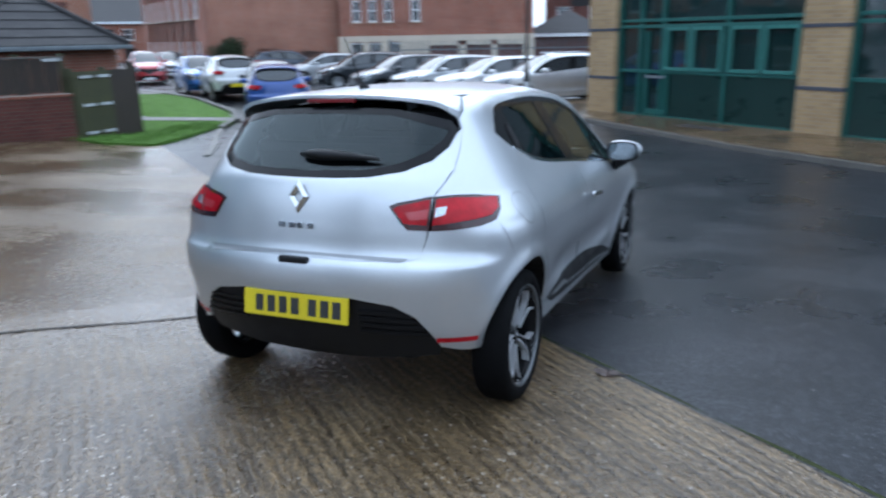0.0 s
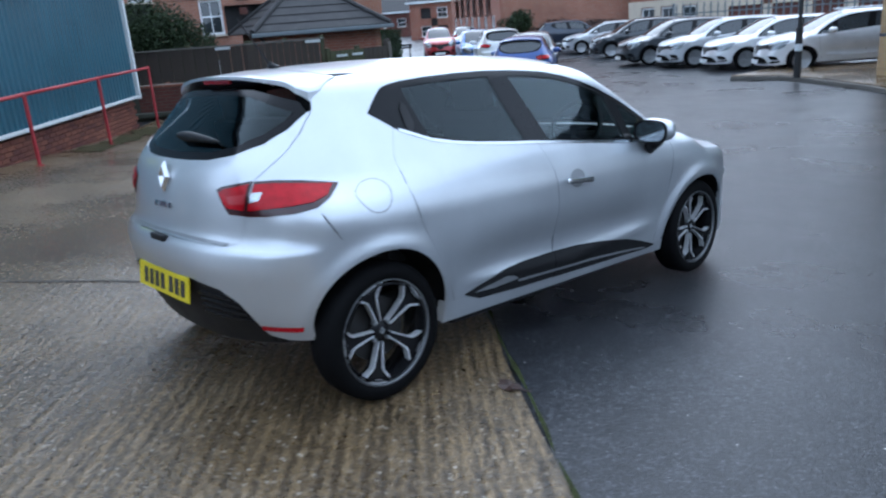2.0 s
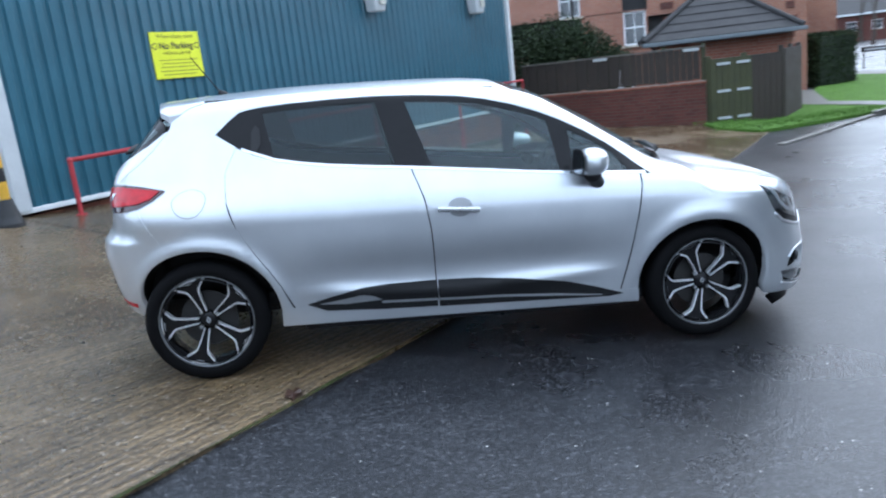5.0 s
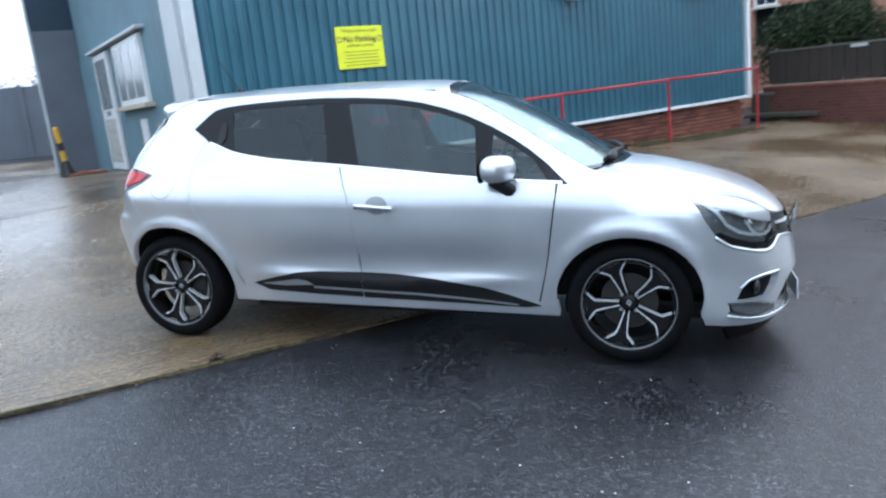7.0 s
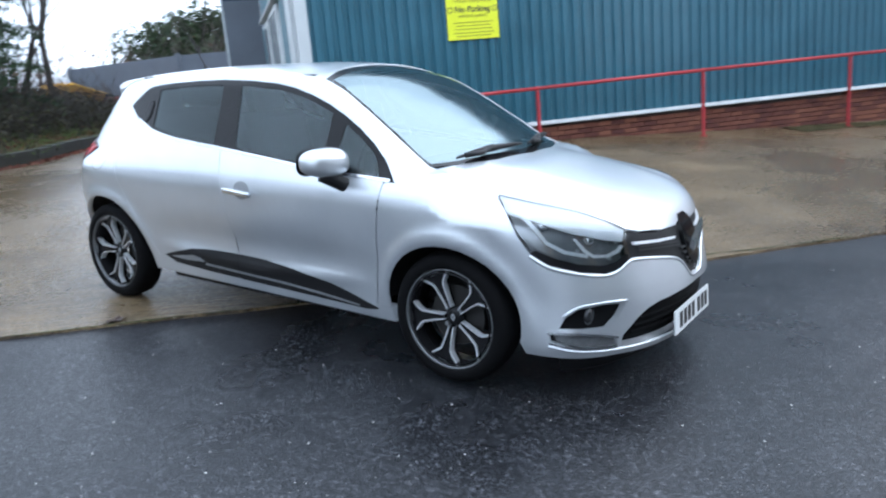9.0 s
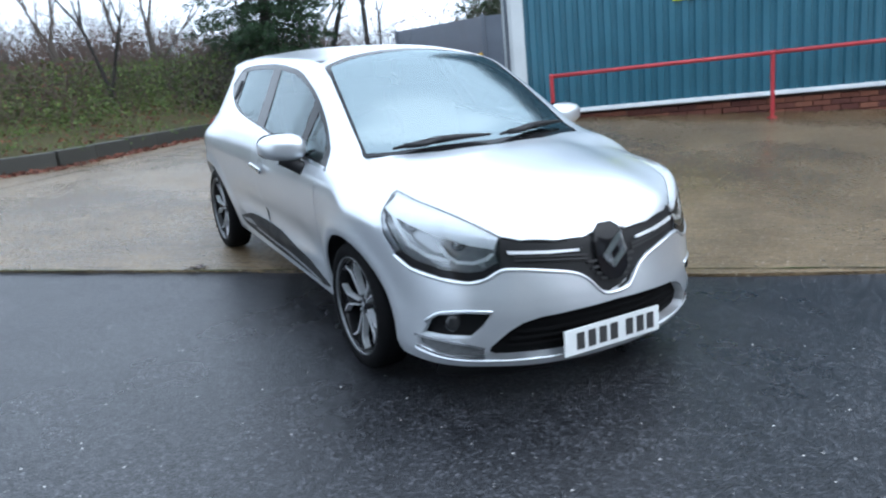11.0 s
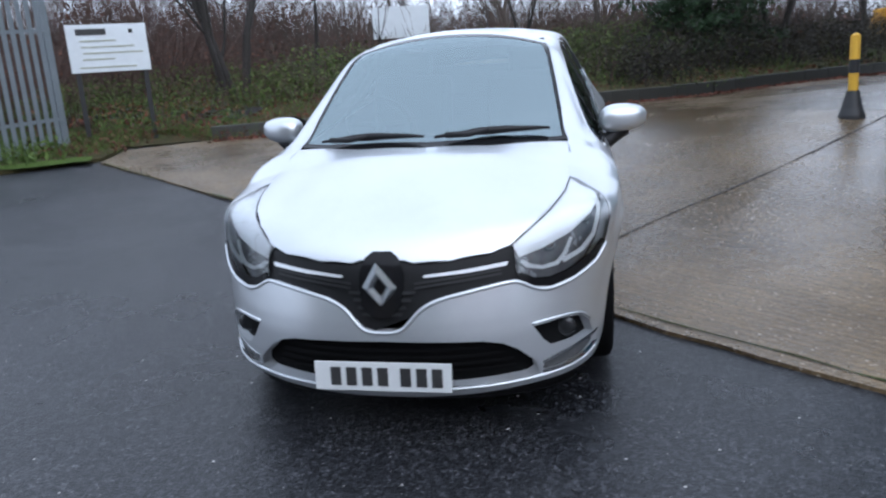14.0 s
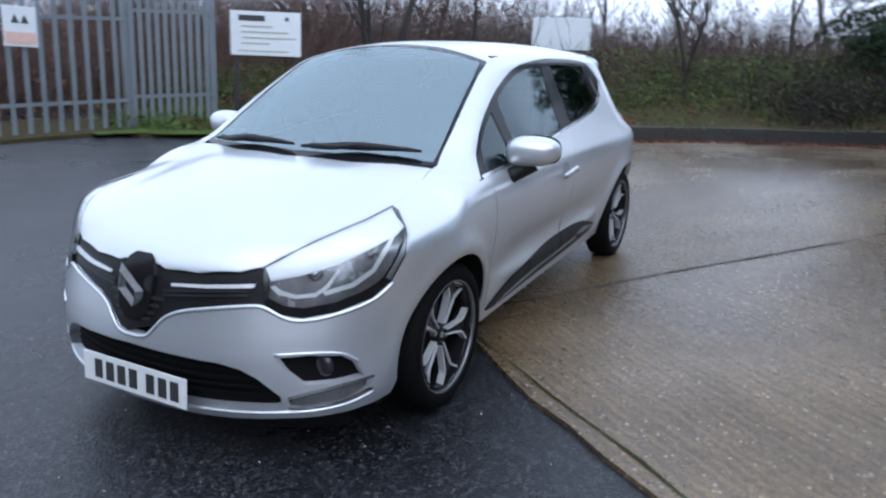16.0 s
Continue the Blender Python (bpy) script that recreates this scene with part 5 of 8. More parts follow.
def bead(path, r, n=8, ends=True):
    """A round bead along a path of points."""
    bm = bmesh.new()
    ps = [Vector(p) for p in path]
    rings = []
    for i, p in enumerate(ps):
        d = (ps[min(i + 1, len(ps) - 1)] - ps[max(i - 1, 0)]).normalized()
        a = d.cross(Vector((0, 0, 1)))
        a = a.normalized() if a.length > 1e-3 else Vector((1, 0, 0))
        b = a.cross(d)
        rr = r[i] if isinstance(r, (list, tuple)) else r
        rings.append([bm.verts.new(p + (a * math.cos(2 * math.pi * k / n) + b * math.sin(2 * math.pi * k / n)) * rr) for k in range(n)])
    for u, v in zip(rings, rings[1:]):
        for k in range(n):
            bm.faces.new((u[k], u[(k + 1) % n], v[(k + 1) % n], v[k]))
    if ends:
        bm.faces.new(rings[0][::-1])
        bm.faces.new(rings[-1])
    bmesh.ops.recalc_face_normals(bm, faces=bm.faces)
    return bm


def smooth_path(pts, n=6):
    """Points of a rounder line through given points."""
    p = [np.array(q, float) for q in pts]
    out = []
    for i in range(len(p) - 1):
        a, b, c, d = p[max(i - 1, 0)], p[i], p[i + 1], p[min(i + 2, len(p) - 1)]
        for k in range(n):
            t = k / n
            out.append(0.5 * (2 * b + (c - a) * t + (2 * a - 5 * b + 4 * c - d) * t * t + (3 * b - a - 3 * c + d) * t ** 3))
    return out + [p[-1]]


def lathe(profile, n=48, closed=False):
    """Turn (x, r) points about the x axis."""
    bm = bmesh.new()
    rings = [[bm.verts.new((x, r * math.cos(2 * math.pi * i / n), r * math.sin(2 * math.pi * i / n))) for i in range(n)] for x, r in profile]
    pairs = list(zip(rings, rings[1:])) + ([(rings[-1], rings[0])] if closed else [])
    for a, b in pairs:
        for i in range(n):
            bm.faces.new((a[i], a[(i + 1) % n], b[(i + 1) % n], b[i]))
    bmesh.ops.recalc_face_normals(bm, faces=bm.faces)
    return bm


def silver_paint():
    m = Mat("silver_metallic_paint", (0.50, 0.53, 0.57), 0.34, 0.68, 0.5, 1.0)
    m.set("Coat Roughness", 0.15)
    flake, film = m.noise(420, 2.0), m.noise(3.0, 5.0)
    m.colour(m.ramp(m.mix(film, flake, 0.5), [(0.32, (0.53, 0.555, 0.585)), (0.68, (0.645, 0.67, 0.695))]))
    m.rough(m.spread(film, 0.30, 0.40))
    drops = m.node("ShaderNodeTexVoronoi", Scale=95.0)
    m.link(m.coord.outputs["Object"], drops.inputs["Vector"])
    b = m.node("ShaderNodeBump", Strength=0.05, Distance=0.002)
    m.link(m.spread(drops.outputs["Distance"], 1, 0, 0.05, 0.25), b.inputs["Height"])
    m.link(b.outputs[0], m.p.inputs["Coat Normal"])
    return m.mat


def glass_mat(name, tint, rough=0.02, ior=1.75, sheen=(1, 1, 1)):
    m = Mat(name, tint, rough, 0.0, 0.5)
    m.set("IOR", 1.5)
    clear = m.node("ShaderNodeBsdfTransparent")
    clear.inputs["Color"].default_value = (*tint, 1)
    gloss = m.node("ShaderNodeBsdfGlossy", Roughness=rough)
    gloss.inputs["Color"].default_value = (*sheen, 1)
    fres = m.node("ShaderNodeFresnel", IOR=ior)
    mix = m.node("ShaderNodeMixShader")
    m.link(fres.outputs[0], mix.inputs[0])
    m.link(clear.outputs[0], mix.inputs[1])
    m.link(gloss.outputs[0], mix.inputs[2])
    m.link(mix.outputs[0], m.nt.nodes["Material Output"].inputs["Surface"])
    return m.mat


M_PAINT = silver_paint()
M_GLASS = glass_mat("car_glass", (0.66, 0.74, 0.72), 0.02, 1.58, (0.85, 0.97, 1.0))
M_SCREEN = glass_mat("windscreen_glass", (0.55, 0.62, 0.62), 0.13, 3.2, (0.80, 0.96, 1.0))
M_PRIVACY = glass_mat("privacy_glass", (0.28, 0.31, 0.32), 0.02, 1.45, (0.85, 0.97, 1.0))
M_GLOSSBLACK = plain("gloss_black_plastic", (0.010, 0.010, 0.011), 0.12, vary=0.2, spec=0.16)
M_PLASTIC = plain("grained_black_plastic", (0.008, 0.008, 0.009), 0.5, vary=0.25, bump=0.1, spec=0.3)
M_RUBBER = plain("tyre_rubber", (0.0045, 0.0045, 0.005), 0.75, vary=0.35, scale=18.0, bump=0.15, spec=0.08)
M_CHROME = plain("chrome", (0.72, 0.74, 0.76), 0.12, 1.0, vary=0.1)
M_SATIN = plain("machined_alloy", (0.58, 0.60, 0.62), 0.24, 0.9, vary=0.12)
M_GREYTRIM = plain("satin_grey_trim", (0.30, 0.31, 0.32), 0.35, 0.5, vary=0.1)
M_LAMPRED = plain("red_lamp_plastic", (0.40, 0.004, 0.012), 0.16, vary=0.35, scale=22, spec=0.3)
M_LAMPDARK = plain("dark_lamp_edge", (0.035, 0.006, 0.008), 0.15, vary=0.2, coat=0.5)
M_LAMPCLEAR = plain("clear_lamp_segment", (0.42, 0.035, 0.045), 0.14, vary=0.15, coat=0.5)
M_LAMPGLASS = glass_mat("headlamp_lens", (0.95, 0.97, 0.98), 0.015, 1.65)
M_REFLECTOR = plain("lamp_reflector", (0.55, 0.58, 0.60), 0.16, 0.9, vary=0.15, scale=30)
# lamp liner whitened to carry the sky's reflection in its colour
M_BROW = plain("bright_lamp_liner", (0.86, 0.88, 0.90), 0.35, 0.0, vary=0.08, scale=14)
M_STRIP = plain("brushed_bright_strip", (0.80, 0.82, 0.84), 0.35, 0.4, vary=0.05)
M_FOGLENS = plain("dark_fog_lens", (0.028, 0.029, 0.031), 0.08, 0.3, vary=0.2)
M_BRAKE = plain("dark_red_lens", (0.16, 0.008, 0.012), 0.2, vary=0.15)
M_MIRROR = plain("mirror_face", (0.45, 0.50, 0.54), 0.04, 1.0, vary=0.03)
M_DRL = plain("daytime_lamp_lens", (0.17, 0.175, 0.18), 0.14, 0.4, vary=0.25, scale=30)
M_INTAKE = plain("intake_black", (0.004, 0.004, 0.0045), 0.7, vary=0.2, spec=0.12)
M_SLAT = plain("dark_grey_slat", (0.013, 0.0134, 0.0145), 0.45, vary=0.15)
M_GUIDE = plain("white_light_guide", (0.85, 0.87, 0.88), 0.3, vary=0.05)
M_CLOTH = plain("dark_seat_cloth", (0.022, 0.022, 0.024), 0.9, vary=0.3, scale=25, bump=0.2)
M_DASH = plain("dashboard_plastic", (0.022, 0.023, 0.025), 0.6, vary=0.2)
M_PLATEWHITE = plain("white_plate", (0.66, 0.68, 0.68), 0.35, vary=0.08)
M_PLATEYELLOW = plain("yellow_plate", (0.68, 0.55, 0.01), 0.35, vary=0.08)

car = thing("parked_hatchback", "silver metallic five-door hatchback with black alloy wheels, wet from rain", "car", SLOPE)

ZB = curve([-1.19, -1.06, -0.90, -0.65, -0.24, 0.15, 0.56, 1.0], [1.215, 1.135, 1.078, 1.038, 1.003, 0.968, 0.930, 0.905])
ZT = curve([-1.19, -1.05, -0.81, -0.39, 0.04, 0.33, 0.58, 0.80, 1.0], [1.215, 1.325, 1.352, 1.366, 1.345, 1.286, 1.190, 1.065, 0.905])


def yz(pts, x=0.8):
    """Points of the car's side, given by y and z."""
    q = np.array([SIDE.flat(np.array([[0.0, y, z]]))[0] for y, z in pts])
    return [tuple(p) for p in SIDE.cast(q)]


def arc(c, r, a0, a1, n=14, x=0.84):
    return [(x, c + r * math.cos(radians(a0 + (a1 - a0) * i / n)), 0.31 + r * math.sin(radians(a0 + (a1 - a0) * i / n))) for i in range(n + 1)]


def on_top(pts):
    return [(x, y, float(CENTRE(y)) - 0.03) for x, y in pts]


RF, RR = 0.355, 0.368
belt = [(y, float(ZB(y))) for y in (-1.09, -1.0, -0.9, -0.78, -0.65, -0.5, -0.35, -0.23)]
belt_f = [(y, float(ZB(y))) for y in (-0.228, -0.05, 0.1, 0.25, 0.4, 0.56, 0.75, 0.94)]
crown = [(y, float(ZT(y))) for y in (1.0, 0.9, 0.8, 0.69, 0.58, 0.46, 0.33, 0.19, 0.04, -0.18, -0.39, -0.6, -0.81, -0.95, -1.02, -1.07, -1.12, -1.19)]
bonnet_edge = [(0.645, 1.13), (0.66, 1.25), (0.668, 1.36), (0.668, 1.47), (0.648, 1.62), (0.60, 1.77), (0.545, 1.885), (0.475, 1.995)]
bonnet_front = [(0.40, 2.037), (0.25, 2.067), (0.115, 2.076), (0.08, 2.066), (0.035, 2.066)]
E3 = snap(on_top(bonnet_edge)).tolist()
FRONTEDGE = snap(on_top(bonnet_front)).tolist()
flip = lambda pts: [(-p[0], *p[1:]) for p in pts][::-1]

# bonnet, roof, windscreen
cowl = [(0.0, 1.27), (0.3, 1.235), (0.5, 1.17)]
shell("bonnet", [skin(TOPV, E3 + FRONTEDGE + flip(FRONTEDGE) + flip(E3) + flip(on_top(cowl[1:])) + on_top(cowl), 0.035, inset=0.0018, lip=0.02)], M_PAINT, car)
ws = [(0.655, 1.10), (0.625, 0.92), (0.59, 0.72), (0.555, 0.52), (0.52, 0.34), (0.35, 0.285), (0.15, 0.262), (0.0, 0.258)]
wsr = on_top(ws)
wsb = [(0.0, 1.262, 0.96), (0.3, 1.23, 0.96), (0.5, 1.165, 0.97)]
ws_loop = wsb + wsr[:-1] + [wsr[-1]] + flip(wsr[:-1]) + flip(wsb[1:])
wi = [(0.628, 1.09), (0.602, 0.91), (0.568, 0.715), (0.533, 0.52), (0.497, 0.375), (0.35, 0.345), (0.15, 0.325), (0.0, 0.32)]
wii = on_top(wi)
wbi = [(0.0, 1.215, 0.98), (0.3, 1.18, 0.98), (0.50, 1.13, 0.98)]
wi_loop = wbi + wii[:-1] + [wii[-1]] + flip(wii[:-1]) + flip(wbi[1:])
GLV = Along((0, 0.55, 1))
screen = shell("windscreen", [skin(GLV, wi_loop, 0.05, off=-0.004, lip=0)], M_SCREEN, car, "sloping windscreen reflecting the sky")
shell("black_border", [skin(GLV, ws_loop, 0.05, holes=[wi_loop], off=-0.003, lip=0.006)], M_GLOSSBLACK, screen)
roof_side = [(0.52, 0.34), (0.535, 0.1), (0.545, -0.3), (0.545, -0.7), (0.535, -1.05), (0.515, -1.32)]
roof3 = snap(on_top(roof_side)).tolist()
front_roof = on_top(ws[5:])
rear_roof = [(0.3, -1.36, 1.38), (0.0, -1.37, 1.39)]
shell("roof", [skin(TOPV, roof3 + rear_roof + flip(rear_roof[:-1]) + flip(roof3) + flip(front_roof[:-1])[::1] + front_roof[::-1], 0.05)], M_PAINT, car)

# body side: rails, quarters, wings, doors, glass
arch_r_up = arc(-AXLE, RR, 2, 112)
lamp_low = [(0.765, -1.555, 0.872)]
lamp_out = [(0.785, -1.50, 0.925), (0.775, -1.445, 0.982)]
lamp_top = [(0.70, -1.57, 0.993), (0.63, -1.65, 0.99), (0.565, -1.70, 0.985)]
gate_side = [(0.60, -1.66, 1.04), (0.64, -1.60, 1.11), (0.665, -1.53, 1.20), (0.665, -1.46, 1.30)]
RAIL, QV, HV = Along((0.75, 0, 0.66)), Along((0.86, -0.42, 0.28)), Along((0.62, 0.68, 0.38))
rear_edge = [(-1.09, 1.152), (-1.145, 1.03), (-1.14, 0.90), (-1.10, 0.76), (-1.03, 0.64), (-0.965, 0.54), (-0.915, 0.45), (-0.925, 0.36)]


def both(name, geos, material, label="", parent=None):
    """The same part on the right and on the left."""
    a = shell(name, geos, material, parent[0] if parent else car, label)
    b = shell(name, [mirrored(g) for g in geos], material, parent[1] if parent else car, label)
    return a, b


APB = yz([(1.03, 0.90)])
apillar = [(0.645, 1.13, 0.965)] + wsr[:5]
crown_front = [p for p in crown if p[0] >= -0.95]
rail_geo = skin(RAIL, apillar + roof3[1:5] + yz(crown_front[::-1], 0.62) + APB, 0.035, lip=0.006)
q_out = ([(0.535, -1.05, 1.41), (0.515, -1.32, 1.40), (0.57, -1.42, 1.36)] + gate_side[::-1] + lamp_top[::-1] + lamp_out[::-1] + lamp_low
         + arch_r_up[::-1] + yz([(-0.868, 0.326), (-0.915, 0.45)] + rear_edge[::-1][2:]) + yz([(-1.19, 1.215), (-1.12, float(ZT(-1.12))), (-1.07, float(ZT(-1.07))), (-1.02, float(ZT(-1.02))), (-0.95, float(ZT(-0.95)))], 0.66))
q_geo = skin(QV, q_out, 0.03, lip=0.012)
both("quarter_panel", [rail_geo, q_geo], M_PAINT, "", None)
hl_low = [(0.766, 1.555, 0.796), (0.792, 1.625, 0.724), (0.798, 1.69, 0.652), (0.765, 1.765, 0.602), (0.69, 1.875, 0.570), (0.605, 1.953, 0.556), (0.55, 1.99, 0.568), (0.495, 2.022, 0.602)]
hl_tip = [(0.69, 1.475, 0.848)]
seam_f = [(0.79, 1.66, 0.60), (0.80, 1.64, 0.50)]
af = arc(AXLE, RF, 30, 184)
wing = APB + E3[:4] + hl_tip + hl_low[:3] + [af[0]] + af[1:] + yz([(0.852, 0.288), (0.88, 0.42), (0.905, 0.55), (0.925, 0.70), (0.945, 0.85), (0.95, 0.903)])
both("front_wing", [skin(Along((0.88, 0.1, 0.46)), wing, 0.03, lip=0.012)], M_PAINT)
fdoor = yz([(0.94, 0.85), (0.92, 0.70), (0.90, 0.55), (0.875, 0.42), (0.845, 0.285), (0.4, 0.293), (-0.13, 0.303), (-0.138, 0.53), (-0.15, 0.70), (-0.175, 0.85)]) + yz(belt_f)
rdoor = yz([(-0.229, float(ZB(-0.229))), (-0.175, 0.85), (-0.15, 0.70), (-0.138, 0.53), (-0.13, 0.303), (-0.5, 0.312), (-0.86, 0.325)]) + yz([(-0.915, 0.45), (-0.965, 0.54), (-1.03, 0.64), (-1.10, 0.76), (-1.14, 0.90), (-1.145, 1.03), (-1.09, 1.152)]) + yz(belt[1:-1])
fd = both("front_door", [skin(SIDE, fdoor, 0.03, inset=0.0035, lip=0.014)], M_PAINT)
rd = both("rear_door", [skin(SIDE, rdoor, 0.03, inset=0.0035, lip=0.014)], M_PAINT)
both("sill", [skin(SIDE, yz([(0.95, 0.215), (0.943, 0.285), (0.845, 0.285), (0.4, 0.293), (-0.13, 0.303), (-0.5, 0.312), (-0.86, 0.325), (-0.925, 0.33), (-0.93, 0.235)]), 0.04, lip=0.05)], M_PAINT)

gf = yz([(-0.125, float(ZB(-0.125)) + 0.02)] + [(y, float(ZB(y)) + 0.018) for y in (0.1, 0.3, 0.53)] + [(0.50, float(ZT(0.50)) - 0.03)] + [(y, float(ZT(y)) - 0.028) for y in (0.4, 0.28, 0.1, -0.08, -0.235)], 0.66)
gq = yz([(0.60, float(ZB(0.60)) + 0.018), (0.75, float(ZB(0.75)) + 0.016), (0.895, float(ZB(0.895)) + 0.014), (0.82, float(ZT(0.82)) - 0.03), (0.72, float(ZT(0.72)) - 0.03), (0.60, float(ZT(0.60)) - 0.032)], 0.68)
gr = yz([(-0.905, float(ZB(-0.905)) + 0.024)] + [(y, float(ZB(y)) + 0.018) for y in (-0.7, -0.5, -0.305)] + [(y, float(ZT(y)) - 0.028) for y in (-0.385, -0.6, -0.8, -0.955)], 0.66)
gc = yz([(-1.155, 1.205), (-1.06, 1.15), (-1.0, 1.15), (-0.995, 1.29), (-1.045, 1.295)], 0.66)
dlo = yz(crown, 0.66) + yz([(y, float(ZB(y))) for y in (-1.14, -1.06, -0.98, -0.9, -0.78, -0.65, -0.45, -0.24, -0.05, 0.15, 0.35, 0.56, 0.78)], 0.74)
frame_r, frame_l = both("window_surround", [skin(SIDE, dlo, 0.04, holes=[gf, gq, gr], off=-0.004, lip=0.02)], M_GLOSSBLACK)
both("door_glass", [skin(SIDE, gf, 0.06, off=-0.008, lip=0)], M_GLASS, "", (frame_r, frame_l))
both("quarter_glass", [skin(SIDE, gq, 0.06, off=-0.008, lip=0)], M_GLASS, "", (frame_r, frame_l))
both("door_glass", [skin(SIDE, gr, 0.06, off=-0.008, lip=0)], M_PRIVACY, "dark privacy glass", (frame_r, frame_l))
line = [(y, float(ZB(y))) for y in (-1.06, -0.9, -0.78, -0.65, -0.45, -0.24, -0.05, 0.15, 0.35, 0.56, 0.78, 0.97)]
both("chrome_strip", [skin(SIDE, yz([(y, z - 0.004) for y, z in line], 0.74) + yz([(y, z + 0.008) for y, z in line[::-1]], 0.74), 0.03, off=0.004, lip=0.006)], M_CHROME)
trim = [(-0.80, 0.345), (-0.66, 0.382), (-0.52, 0.412), (-0.38, 0.422), (-0.13, 0.424)]
trim2 = [(-0.13, 0.424), (0.08, 0.418), (0.3, 0.398), (0.55, 0.362), (0.70, 0.322), (0.86, 0.270)]
low1 = [(-0.13, 0.280), (-0.4, 0.287), (-0.70, 0.303)]
low2 = [(0.78, 0.258), (0.4, 0.267), (-0.125, 0.278)]
t1 = both("door_moulding", [skin(SIDE, yz(trim + low1), 0.03, off=0.010, inset=0.002, lip=0.012)], M_PLASTIC, "", rd)
both("door_moulding", [skin(SIDE, yz(trim2 + low2), 0.03, off=0.010, inset=0.002, lip=0.012)], M_PLASTIC, "", fd)
both("inlay", [skin(SIDE, yz([(-0.42, 0.338), (-0.13, 0.330), (0.2, 0.318), (0.5, 0.298), (0.74, 0.276), (0.74, 0.270), (0.5, 0.288), (0.2, 0.306), (-0.13, 0.317), (-0.42, 0.326)]), 0.03, off=0.014, lip=0.004)], M_GREYTRIM, "grey inlay line", t1)
both("inlay", [skin(SIDE, yz([(-0.735, 0.345), (-0.62, 0.362), (-0.52, 0.378), (-0.46, 0.368), (-0.42, 0.346), (-0.6, 0.336)]), 0.03, off=0.014, lip=0.004)], M_GREYTRIM, "grey inlay", t1)
ring = [(0.8, -1.315 + 0.083 * math.cos(a), 0.902 + 0.078 * math.sin(a)) for a in np.linspace(0, 2 * math.pi, 29)[:-1]]
groove = [(0.8, -1.315 + 0.079 * math.cos(a), 0.902 + 0.074 * math.sin(a)) for a in np.linspace(0, 2 * math.pi, 29)[:-1]]
shell("fuel_flap", [skin(SIDE, ring, 0.03, off=0.0006, holes=[groove], lip=0)], M_GREYTRIM, car)

rebate = yz([(0.965, 0.86), (0.94, 0.55), (0.86, 0.27), (-0.88, 0.31), (-0.945, 0.45), (-1.0, 0.54), (-1.065, 0.64), (-1.135, 0.76), (-1.172, 0.90), (-1.168, 1.03), (-1.115, 1.12)] + [(y, float(ZB(y)) - 0.03) for y in (-0.95, -0.7, -0.45, -0.2, 0.05, 0.3, 0.55, 0.8)])
both("door_seal", [skin(SIDE, rebate, 0.05, off=-0.015, lip=0)], M_PLASTIC)
shell("bonnet_seal", [skin(TOPV, E3 + FRONTEDGE + flip(FRONTEDGE) + flip(E3) + flip(on_top(cowl[1:])) + on_top(cowl), 0.06, inset=-0.012, off=-0.022, lip=0)], M_PLASTIC, car)
# nose
NV, TV = Round(0.95, 1), Round(-0.95, -1)
grille_low = [(0.45, 2.048, 0.607), (0.33, 2.095, 0.592), (0.21, 2.125, 0.568), (0.145, 2.13, 0.535), (0.105, 2.13, 0.492), (0.07, 2.13, 0.458), (0.03, 2.13, 0.447)]
af_low = arc(AXLE, RF, 30, -12, 6)
bump_half = grille_low[::-1] + hl_low[::-1][0:] + af_low[0:] + [(0.79, 1.66, 0.192), (0.72, 1.86, 0.176), (0.57, 2.0, 0.172), (0.35, 2.07, 0.168), (0.12, 2.10, 0.166)]
intake = [(0.0, 2.12, 0.410), (0.2, 2.11, 0.405), (0.35, 2.08, 0.396), (0.42, 2.06, 0.378), (0.475, 2.04, 0.345), (0.538, 2.0, 0.280), (0.550, 2.0, 0.236), (0.52, 2.01, 0.217), (0.28, 2.10, 0.206), (0.0, 2.11, 0.203)]
fog = [(0.735, 1.79, 0.318), (0.722, 1.82, 0.378), (0.69, 1.86, 0.412), (0.615, 1.934, 0.425), (0.522, 1.993, 0.419), (0.555, 1.974, 0.362), (0.600, 1.949, 0.318), (0.68, 1.87, 0.315)]
slot = [(0.755, 1.76, 0.304), (0.70, 1.86, 0.300), (0.62, 1.94, 0.286), (0.568, 1.99, 0.268), (0.562, 1.995, 0.228), (0.62, 1.95, 0.226), (0.70, 1.85, 0.236), (0.752, 1.77, 0.262)]
intake_loop = intake + flip(intake[1:-1])
bumper = shell("front_bumper", [skin(NV, bump_half + flip(bump_half), 0.026, holes=[intake_loop, fog, flip(fog), slot, flip(slot)], lip=0.045)], M_PAINT, car)
edge = smooth_path(hl_low[2:] + grille_low, 4)
edge = [tuple(p) for p in snap([(p[0], p[1], p[2] - 0.009) for p in edge])]
edge = [(p[0], p[1] - 0.003, p[2]) for p in edge]
bm = bead([Vector(p) for p in edge] + [Vector((-p[0], p[1], p[2])) for p in edge[::-1]], 0.0085, 10)
part("rolled_edge", bm, M_PAINT, bumper, smooth=True)
lipi = snap(smooth_path([(0.0, 2.11, 0.200), (0.28, 2.10, 0.203), (0.50, 2.01, 0.212), (0.60, 1.95, 0.217), (0.70, 1.85, 0.226), (0.76, 1.76, 0.248)], 5)).tolist()
part("rolled_edge", bead([(-p[0], p[1], p[2]) for p in lipi[::-1]] + lipi[1:], 0.007, 10), M_PAINT, bumper, smooth=True)
